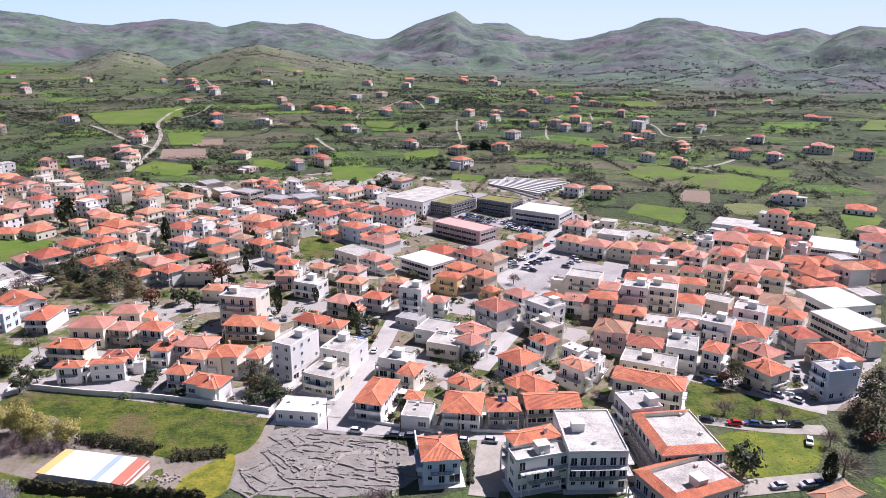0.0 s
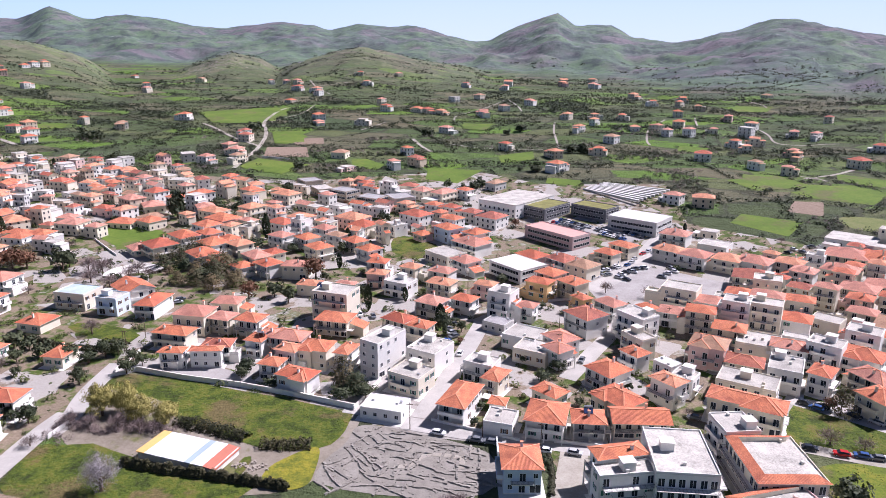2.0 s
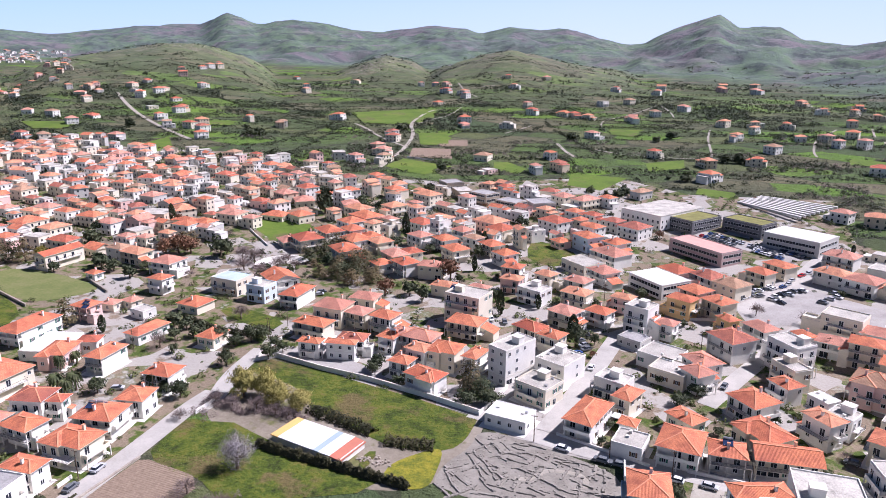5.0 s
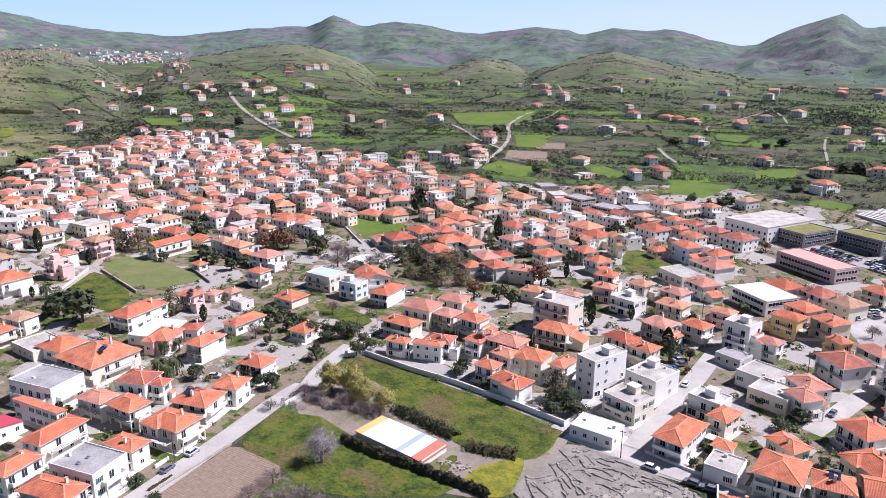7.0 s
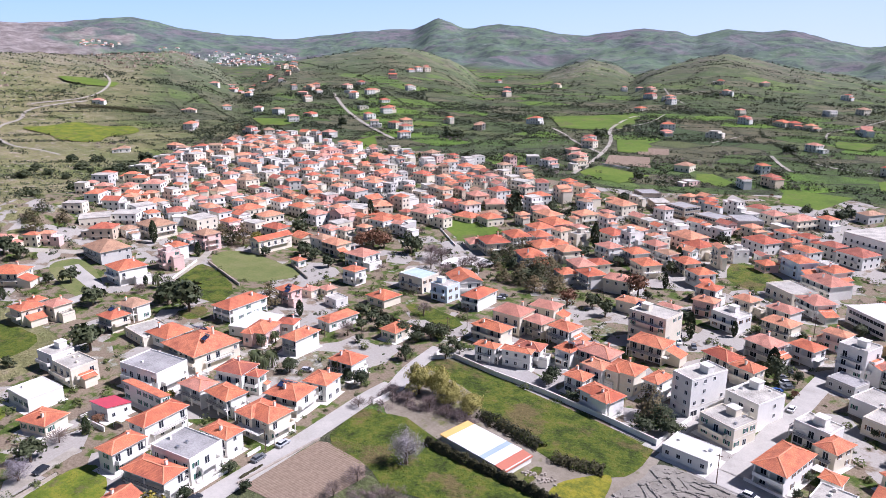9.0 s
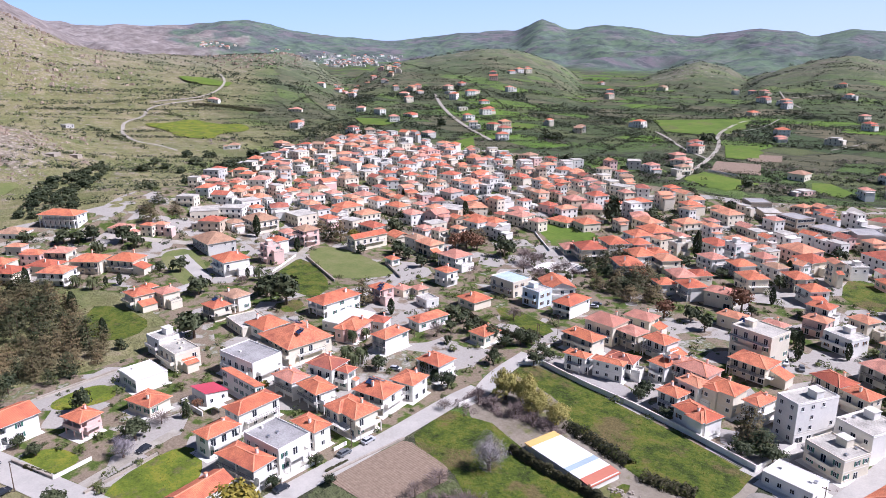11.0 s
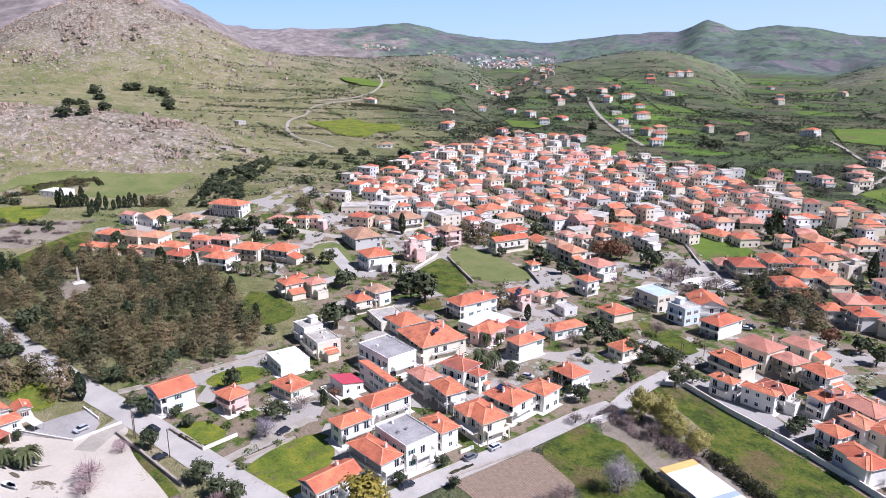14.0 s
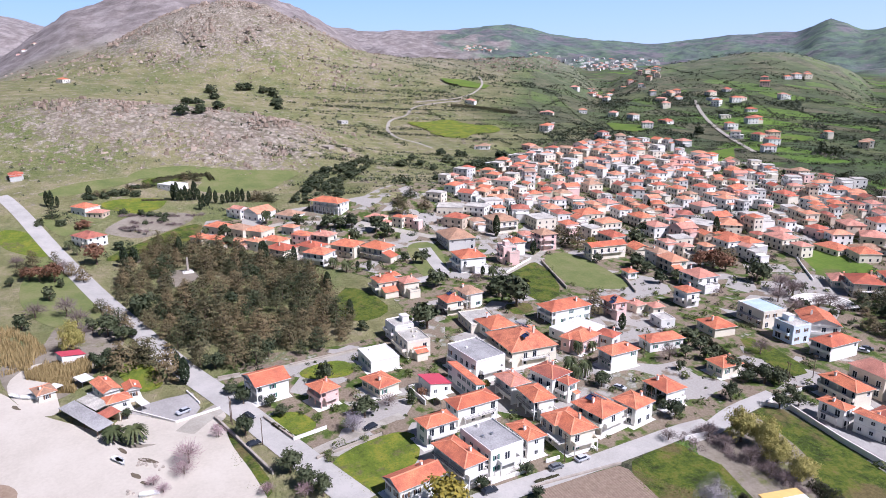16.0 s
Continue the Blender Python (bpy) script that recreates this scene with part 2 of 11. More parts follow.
FLATS = {
    "": plain("cement_roof", (0.53, 0.495, 0.43), 0.9, 0.55, 0.9, random_tint=0.45),
    "whiteroof": plain("whitewashed_roof", (0.68, 0.66, 0.615), 0.8, 0.22, 0.5),
    "greyroof": plain("weathered_grey_roof", (0.36, 0.345, 0.33), 0.9, 0.4, 0.8),
    "moss": plain("planted_roof", (0.22, 0.21, 0.07), 0.95, 0.35, 1.0),
    "pinkroof": plain("pink_sheet_roof", (0.62, 0.36, 0.30), 0.8, 0.12, 0.5),
    "clayterrace": plain("terracotta_terrace", (0.62, 0.30, 0.18), 0.85, 0.25, 0.6),
    "bluepanel": plain("blue_roof_panels", (0.50, 0.60, 0.68), 0.5, 0.4, 0.6),
    "stone": WALLS["stone"],
}
GLASS = plain("dark_window_glass", (0.03, 0.035, 0.045), 0.12, 0.1, 1.0)
FRAME = plain("white_frame", (0.75, 0.75, 0.73), 0.6, 0.08, 3.0)
WOOD_GREEN = plain("green_shutter", (0.06, 0.16, 0.12), 0.6, 0.2, 3.0)
WOOD_BROWN = plain("brown_shutter", (0.16, 0.09, 0.05), 0.6, 0.2, 3.0)
RAIL = plain("dark_iron_rail", (0.07, 0.07, 0.075), 0.5, 0.2, 3.0)
SLAB = plain("balcony_concrete", (0.70, 0.665, 0.60), 0.85, 0.15, 1.5)
STEEL = plain("galvanised_steel", (0.6, 0.6, 0.62), 0.35, 0.1, 2.0, metal=0.9)
SOLAR = plain("solar_glass", (0.025, 0.04, 0.09), 0.1, 0.1, 1.0)
ASPHALT = ground_material("pale_asphalt", [(0.35, (0.35, 0.33, 0.295)), (0.6, (0.47, 0.44, 0.395))], 0.12, 2.0, 0.02)
TRACK = ground_material("gravel_track", [(0.35, (0.27, 0.24, 0.19)), (0.6, (0.42, 0.385, 0.32))], 0.12, 2.0, 0.04)
MEADOW = ground_material("spring_grass", [(0.36, (0.019, 0.027, 0.005)), (0.44, (0.046, 0.067, 0.008)), (0.50, (0.076, 0.108, 0.010)), (0.56, (0.12, 0.128, 0.016)), (0.64, (0.155, 0.12, 0.04))], 0.16, 0.9, 0.7, (0.05, 0.535, (0.08, 0.066, 0.022), (0.175, 0.135, 0.055)))
LAWN = ground_material("yellowish_grass", [(0.34, (0.06, 0.085, 0.010)), (0.48, (0.12, 0.16, 0.014)), (0.60, (0.21, 0.21, 0.022)), (0.70, (0.25, 0.20, 0.05))], 0.14, 1.2, 0.3, (0.10, 0.56, (0.07, 0.085, 0.02), (0.18, 0.15, 0.06)))
FLOWERS = ground_material("flowering_grass", [(0.36, (0.08, 0.10, 0.014)), (0.48, (0.16, 0.165, 0.016)), (0.58, (0.27, 0.24, 0.02)), (0.68, (0.22, 0.18, 0.06))], 0.25, 1.4, 0.3)
CROP = ground_material("young_crops", [(0.34, (0.07, 0.11, 0.016)), (0.5, (0.105, 0.165, 0.018)), (0.66, (0.16, 0.19, 0.035))], 0.04, 0.5, 0.2, (0.03, 0.56, (0.09, 0.10, 0.03), (0.15, 0.145, 0.055)))
EARTH = ground_material("bare_earth", [(0.3, (0.14, 0.115, 0.08)), (0.5, (0.24, 0.205, 0.155)), (0.7, (0.33, 0.29, 0.235))], 0.08, 1.0, 0.12, (0.06, 0.56, (0.09, 0.10, 0.03), (0.18, 0.17, 0.07)))
DRYGRASS = ground_material("dry_grass", [(0.3, (0.09, 0.12, 0.034)), (0.5, (0.155, 0.175, 0.055)), (0.7, (0.24, 0.21, 0.105))], 0.06, 0.9, 0.2)
SAND = ground_material("beach_sand", [(0.3, (0.42, 0.37, 0.295)), (0.55, (0.53, 0.475, 0.39)), (0.75, (0.58, 0.53, 0.445))], 0.05, 1.0, 0.06)
WEED = ground_material("dry_seaweed", [(0.35, (0.07, 0.055, 0.035)), (0.6, (0.17, 0.135, 0.09))], 0.4, 2.5, 0.1)
WETSAND = ground_material("wet_sand", [(0.35, (0.23, 0.16, 0.105)), (0.6, (0.33, 0.245, 0.17))], 0.2, 1.5, 0.03)
RUBBLE = ground_material("excavated_earth", [(0.3, (0.16, 0.142, 0.115)), (0.5, (0.255, 0.232, 0.195)), (0.7, (0.335, 0.308, 0.262))], 0.18, 1.4, 0.2)
COURT = ground_material("worn_concrete", [(0.35, (0.27, 0.25, 0.23)), (0.6, (0.40, 0.375, 0.345))], 0.1, 1.5, 0.02)
COUNTRY = country_material()


def yard_material():
    """The ground between the houses: worn concrete, brown soil and weedy gardens in patches of a plot's size."""
    m, nt, b = material("town_paving", 0.95)
    vec = coords(nt, "World")
    small = noise_of(nt, vec, 1.3, 5, 0.7)
    mid = noise_of(nt, vec, 0.16, 4, 0.6)
    plots = node(nt, "TexVoronoi", Scale=0.075)
    nt.links.new(mix(nt, 0.012, vec, node_color(nt, vec, 0.03)), plots.inputs["Vector"])
    cell = nt.nodes.new("ShaderNodeSeparateColor")
    nt.links.new(plots.outputs["Color"], cell.inputs[0])
    concrete = ramp(nt, small, [(0.3, (0.31, 0.285, 0.25)), (0.7, (0.41, 0.38, 0.335))])
    soil = ramp(nt, small, [(0.3, (0.14, 0.105, 0.07)), (0.7, (0.29, 0.23, 0.165))])
    green = ramp(nt, maths(nt, "ADD", maths(nt, "MULTIPLY", small, 0.5), maths(nt, "MULTIPLY", mid, 0.5)), [(0.34, (0.03, 0.05, 0.010)), (0.5, (0.08, 0.115, 0.016)), (0.66, (0.18, 0.175, 0.045))])
    garden = mix(nt, ramp(nt, mid, [(0.43, (0, 0, 0)), (0.53, (1, 1, 1))]), green, soil)
    where = maths(nt, "ADD", cell.outputs[0], maths(nt, "MULTIPLY", maths(nt, "SUBTRACT", mid, 0.5), 0.9))
    col = mix(nt, ramp(nt, where, [(0.36, (0, 0, 0)), (0.44, (1, 1, 1))]), concrete, garden)
    nt.links.new(col, b.inputs["Base Color"])
    bump(nt, b, small, 0.6, 0.06)
    return m


PAVING = yard_material()


def furrow_material():
    m, nt, b = material("ploughed_earth", 0.95)
    vec = coords(nt, "World")
    rot = node(nt, "Mapping", Rotation=(0, 0, radians(93)))
    nt.links.new(vec, rot.inputs["Vector"])
    sep = nt.nodes.new("ShaderNodeSeparateXYZ")
    nt.links.new(rot.outputs[0], sep.inputs[0])
    row = maths(nt, "SINE", maths(nt, "ADD", maths(nt, "MULTIPLY", sep.outputs[0], 2 * math.pi / 0.7), maths(nt, "MULTIPLY", noise_of(nt, vec, 0.3), 2.0)))
    n = noise_of(nt, vec, 0.9, 5, 0.7)
    col = mix(nt, maths(nt, "MULTIPLY", maths(nt, "ADD", row, 1.0), 0.07), ramp(nt, n, [(0.3, (0.20, 0.14, 0.10)), (0.7, (0.33, 0.25, 0.18))]), (0.17, 0.13, 0.085))
    nt.links.new(col, b.inputs["Base Color"])
    bump(nt, b, maths(nt, "ADD", row, n), 0.5, 0.10)
    return m


PLOUGHED = furrow_material()
LEAF = leaf_material("broad_leaves", (0.022, 0.034, 0.013), (0.088, 0.10, 0.045))
HEDGE = leaf_material("hedge_leaves", (0.022, 0.026, 0.010), (0.085, 0.075, 0.032))
PINE = leaf_material("pine_needles", (0.026, 0.042, 0.014), (0.18, 0.13, 0.06), mixing=0.3)
CYPRESS = leaf_material("cypress_needles", (0.018, 0.03, 0.014), (0.05, 0.065, 0.025))
PALM = leaf_material("palm_fronds", (0.045, 0.06, 0.02), (0.12, 0.13, 0.05))
SCRUB = leaf_material("scrub_leaves", (0.025, 0.035, 0.018), (0.09, 0.105, 0.053))
REED = leaf_material("willow_leaves", (0.24, 0.215, 0.05), (0.45, 0.39, 0.12), mixing=0.8)
GRASS = leaf_material("grass_blades", (0.03, 0.06, 0.008), (0.15, 0.18, 0.03))
TWIG = leaf_material("bare_twigs", (0.14, 0.10, 0.085), (0.31, 0.245, 0.225))
DRYREED = leaf_material("dry_reeds", (0.30, 0.22, 0.09), (0.55, 0.42, 0.20))
PINKTWIG = leaf_material("budding_twigs", (0.26, 0.17, 0.165), (0.48, 0.35, 0.35))
BLOSSOM = leaf_material("almond_blossom", (0.20, 0.175, 0.185), (0.34, 0.30, 0.315))
RUST = leaf_material("russet_leaves", (0.10, 0.045, 0.02), (0.22, 0.11, 0.06))
YELLOW = leaf_material("mimosa_leaves", (0.10, 0.10, 0.02), (0.36, 0.27, 0.03))
GARDEN = leaf_material("garden_leaves", (0.026, 0.043, 0.011), (0.115, 0.13, 0.036))
BARK = plain("bark", (0.14, 0.10, 0.07), 0.95, 0.3, 4.0)

# ---- the lie of the land ----
SKYLINE = [
    (-180, 0.6), (-60, 0.8), (-30.4, 1.11), (-29.4, 1.23), (-27.9, 0.65), (-26.1, 1.22), (-23.5, 0.66), (-21.2, 1.17),
    (-17.4, 1.94), (-16.2, 1.95), (-13.6, 1.12), (-12.8, 1.08), (-11.3, 0.54), (-9.8, 0.33), (-6.6, 0.66), (-5.0, 1.46),
    (-2.2, 1.54), (-0.9, 2.41), (0.2, 2.15), (2.0, 1.61), (4.2, 0.47), (5.3, 0.34), (7.7, 0.87), (10.0, 1.48), (12.1, 1.42),
    (14.2, 1.69), (16.5, 1.18), (17.8, 1.61), (20.2, 1.74), (23.8, 1.26), (25.4, 1.24), (28.5, 1.82), (31, 2.13),
    (33.8, 1.77), (35.9, 2.54), (37.9, 1.66), (42.3, 1.58), (46.0, 1.02), (47.9, 0.92), (53.4, 1.42), (58.4, 2.38), (64.1, 1.95), (70.0, 1.9),
]
WEST_SKYLINE = [(70.0, 1.9), (72.1, 2.2), (88, 1.6), (91.3, 1.8), (94.6, 2.63), (97, 2.4), (120, 0.8), (180, 0.6)]
# bearing, where the mountains begin to rise, where their crest stands
FOOT = [(-180, 1300, 3200), (-24, 950, 2900), (-12, 980, 3000), (-5, 1150, 3300), (8, 1450, 3300), (22, 1650, 3500), (32, 1900, 3700), (38, 2500, 4100), (56, 2500, 4200), (70, 2300, 4200), (180, 2300, 4200)]
# nearer ridges: distance of the crest, breadth before and behind it, its line by bearing and elevation
RIDGES = [
    (1420, 300, 330, [(-3, -3.6), (2.9, -2.65), (5.6, -1.79), (9.9, -1.06), (12.8, -0.35), (14.1, -0.15), (15.3, -0.31), (17.8, -0.84), (19.5, -1.45), (20.6, -2.2), (21.5, -2.8)]),
    (1650, 260, 260, [(19.3, -2.6), (21.0, -1.5), (22.0, -0.91), (24.0, -0.5), (24.7, -0.71), (26.3, -1.17), (27.9, -1.84), (29.5, -2.4)]),
    (1480, 330, 300, [(31.8, -2.6), (32.8, -2.0), (33.5, -1.27), (34.7, -0.63), (36, -0.21), (38, 0.25), (39, 0.37), (40.7, 0.24), (42.8, -0.02), (46.5, -0.64), (48.1, -1.0), (49.8, -2.0)]),
    (1350, 280, 260, [(51.2, -2.4), (52.5, -1.22), (53.3, -0.63), (54.3, -0.21), (55.6, 0.05), (57.4, -0.1), (60, -0.25), (64, -0.5), (67, -1.2), (70, -2.2)]),
    (1950, 380, 330, [(-9, -2.9), (-6.7, -2.4), (-5.1, -1.9), (-3.3, -1.3), (-2, -0.83), (0, -0.55), (1.1, -0.5), (3.3, -0.59), (4.7, -0.85), (8.2, -1.8)]),
    (1330, 170, 200, [(-33, -3.6), (-31.4, -3.1), (-29.2, -2.2), (-27, -1.7), (-24.9, -1.94), (-23.3, -1.35), (-21.9, -1.8), (-20.4, -2.6), (-18, -3.0), (-15.6, -3.7)]),
    (2000, 420, 420, [(-60, 0.4), (-28.6, 1.0), (-27.8, 0.57), (-26.8, 0.01), (-25.5, -0.65), (-23.7, -1.2), (-21.8, -1.4), (-19.9, -1.8), (-17, -2.6)]),
    (2200, 620, 520, [(66.2, -1.5), (67.8, -0.6), (68.9, 0.05), (70.5, 1.2), (72.1, 2.25), (73.6, 3.12), (75, 3.8), (77, 4.3), (80, 4.8), (83, 4.8), (86, 4.2), (90.2, 2.87), (92.3, 1.42), (95, -0.45), (100, -1.2)]),
]
HILLS = [
    (80, 1240, 109, 180, 190), (72, 1150, 42, 190, 150), (77, 640, 22, 75, 85), (66, 455, 12, 60, 60),
    (95, 900, 40, 300, 300), (86, 660, 14, 65, 105), (62, 1000, 16, 120, 130), (90, 700, 14, 90, 90),
]


def ramp01(a, b, x):
    t = min(1.0, max(0.0, (x - a) / (b - a)))
    return t * t * (3 - 2 * t)


def along(line, az, column=1):
    """Value at a bearing on a line of (bearing, value, ...) rows."""
    for p, q in zip(line, line[1:]):
        if p[0] <= az <= q[0]:
            return p[column] + (q[column] - p[column]) * (az - p[0]) / (q[0] - p[0])
    return None


def swell(x, y):
    return 1.6 * math.sin(x * 0.021 + 1.3 * math.sin(y * 0.013)) + 1.3 * math.sin(y * 0.027 + 1.7 * math.sin(x * 0.011))


@functools.lru_cache(maxsize=4096)
def bearing_rows(az):
    """Skyline and ridge elevations at a bearing, and the foot and crest distances of the mountains."""
    sky_el = along(SKYLINE if az < 70 else WEST_SKYLINE, az)
    crests = []
    for rc, front, back, line in RIDGES:
        el = along(line, az)
        if el is not None:
            crests.append((rc, front, back, 100 + rc * math.tan(radians(el))))
    return sky_el, along(FOOT, az, 1), along(FOOT, az, 2), crests


def valley(r):
    return 0.046 * (min(r, 1100) - 330) * ramp01(330, 480, r) + 0.017 * max(0.0, min(r, 3000) - 1100)


def uplands(x, y):
    """Ground level, and how far up the mountains and the nearer ridges a spot lies, each from 0 to 1."""
    r = math.hypot(x, y)
    if r <= 330:
        return 0.0, 0.0, 0.0
    az = math.degrees(math.atan2(-x, y))
    sky_el, foot, crest, crests = bearing_rows(round(az, 2))
    base = valley(r)
    h = base + swell(x, y) * ramp01(430, 700, r)
    f = min(1.0, max(0.0, (r - foot) / (crest - foot)))
    k = 0.0
    if f > 0:
        h = max(h, base + (100 + crest * math.tan(radians(sky_el)) - base) * f ** 1.3)
    for rc, front, back, top in crests:
        up = top - valley(rc)
        if up > 0:
            g = math.exp(-(((r - rc) / (front if r < rc else back)) ** 2))
            if base + up * g > h:
                h = base + up * g
                k = max(k, g * min(1.0, up / 20))
    for a, rc, up, sr, st in HILLS:
        if abs(az - a) < 60:
            h += up * math.exp(-(((r - rc) / sr) ** 2) - (radians(az - a) * rc / st) ** 2) * ramp01(330, 480, r)
    return h, f, k


def height(x, y):
    """Level plain under the town, a slow rise of the valley, hills, and the far ridge line."""
    return uplands(x, y)[0]


def rockiness(x, y):
    """How much bare rock shows: the steep western hill and its outcrops."""
    r = math.hypot(x, y)
    az = math.degrees(math.atan2(-x, y))
    k = 0.0
    for a, rc, sr, st, up in ((80, 1240, 260, 260, 0.9), (78, 630, 120, 90, 0.85), (86, 650, 95, 130, 0.75), (84, 2200, 700, 800, 0.8), (71, 1050, 200, 140, 0.45), (70, 700, 60, 60, 0.3), (25.5, 1500, 130, 110, 0.5), (56, 1300, 190, 230, 0.46), (40, 1500, 190, 260, 0.40), (14.5, 1500, 200, 240, 0.36), (-23, 1600, 220, 170, 0.42)):
        k = max(k, up * math.exp(-(((r - rc) / sr) ** 2) - (radians(az - a) * rc / st) ** 2))
    return min(1.0, k)


# ---- mesh helpers ----


class Shape:
    """Collects faces with a material slot and, where asked, a tile layout in metres."""

    def __init__(self):
        self.v, self.f, self.m, self.uv = [], [], [], []

    def face(self, pts, slot=0, uv=None):
        i = len(self.v)
        self.v.extend(pts)
        self.f.append(tuple(range(i, i + len(pts))))
        self.m.append(slot)
        self.uv.append(uv)

    def box(self, x0, y0, z0, x1, y1, z1, slot=0):
        c = [(x, y, z) for z in (z0, z1) for y in (y0, y1) for x in (x0, x1)]
        for q in ((0, 2, 3, 1), (4, 5, 7, 6), (0, 1, 5, 4), (2, 6, 7, 3), (0, 4, 6, 2), (1, 3, 7, 5)):
            self.face([c[k] for k in q], slot)

    def beam(self, a, b, w, h, slot=0):
        """A bar of width w and height h from a to b."""
        a, b = Vector(a), Vector(b)
        d = (b - a).normalized()
        s = d.cross(Vector((0, 0, 1)))
        s = (s.normalized() if s.length > 1e-4 else Vector((1, 0, 0))) * w / 2
        u = s.cross(d).normalized() * h / 2
        e = [[p + k * s + j * u for k, j in ((-1, -1), (1, -1), (1, 1), (-1, 1))] for p in (a, b)]
        self.face(e[0], slot)
        self.face(e[1][::-1], slot)
        for k in range(4):
            self.face([e[0][k], e[1][k], e[1][(k + 1) % 4], e[0][(k + 1) % 4]], slot)

    def cone(self, a, b, ra, rb, n=8, slot=0):
        a, b = Vector(a), Vector(b)
        d = (b - a).normalized()
        s = d.orthogonal().normalized()
        u = d.cross(s)
        ring = [[p + r * (math.cos(2 * math.pi * k / n) * s + math.sin(2 * math.pi * k / n) * u) for k in range(n)] for p, r in ((a, ra), (b, rb))]
        for k in range(n):
            j = (k + 1) % n
            self.face([ring[0][k], ring[0][j], ring[1][j], ring[1][k]], slot)
        self.face(ring[1], slot)
        self.face(ring[0][::-1], slot)

    def mesh(self, name, mats):
        me = bpy.data.meshes.new(name)
        me.from_pydata([tuple(p) for p in self.v], [], self.f)
        for m in mats:
            me.materials.append(m)
        me.polygons.foreach_set("material_index", self.m)
        if any(self.uv):
            lay = me.uv_layers.new(name="tiles")
            flat = []
            for f, uv in zip(self.f, self.uv):
                for k in range(len(f)):
                    flat.extend(uv[k] if uv else (0.0, 0.0))
            lay.data.foreach_set("uv", flat)
        me.update()
        return me


def part(name, me, parent, m=None, label=""):
    ob = new(name, me)
    ob.parent = parent
    if m is not None:
        ob.matrix_local = m
    return tagged(ob, label=label)


def thing(name, m, label, category, group="", kind=""):
    ob = new(name)
    ob.matrix_world = m
    return tagged(ob, label, category, group, kind)


def soup(centres, size, seed, squash=1.0, outward=None):
    """Many small leaf-like quads round the given centres, turned to face outward where that is given."""
    rng = np.random.default_rng(seed)
    n = len(centres)
    a = rng.normal(size=(n, 3))
    face = rng.normal(size=(n, 3))
    if outward is not None:
        face = outward / np.maximum(np.linalg.norm(outward, axis=1), 1e-6)[:, None] + face * 0.33
        a = np.cross(face, a)
    a /= np.linalg.norm(a, axis=1)[:, None]
    b = np.cross(a, face)
    b /= np.linalg.norm(b, axis=1)[:, None]
    s = (size * rng.uniform(0.55, 1.3, n))[:, None]
    a, b = a * s, b * s * 0.7
    a[:, 2] *= squash
    v = np.stack([centres - a, centres - b * 0.8 + a * 0.1, centres + a, centres + b * 0.8 + a * 0.1], 1).reshape(-1, 3)
    return v


def quads_mesh(name, v, mat):
    n = len(v) // 4
    me = bpy.data.meshes.new(name)
    me.vertices.add(len(v))
    me.vertices.foreach_set("co", np.asarray(v, dtype=np.float32).ravel())
    me.loops.add(n * 4)
    me.loops.foreach_set("vertex_index", np.arange(n * 4, dtype=np.int32))
    me.polygons.add(n)
    me.polygons.foreach_set("loop_start", np.arange(0, n * 4, 4, dtype=np.int32))
    me.update(calc_edges=True)
    me.materials.append(mat)
    return me


# ---- ground sheet ----


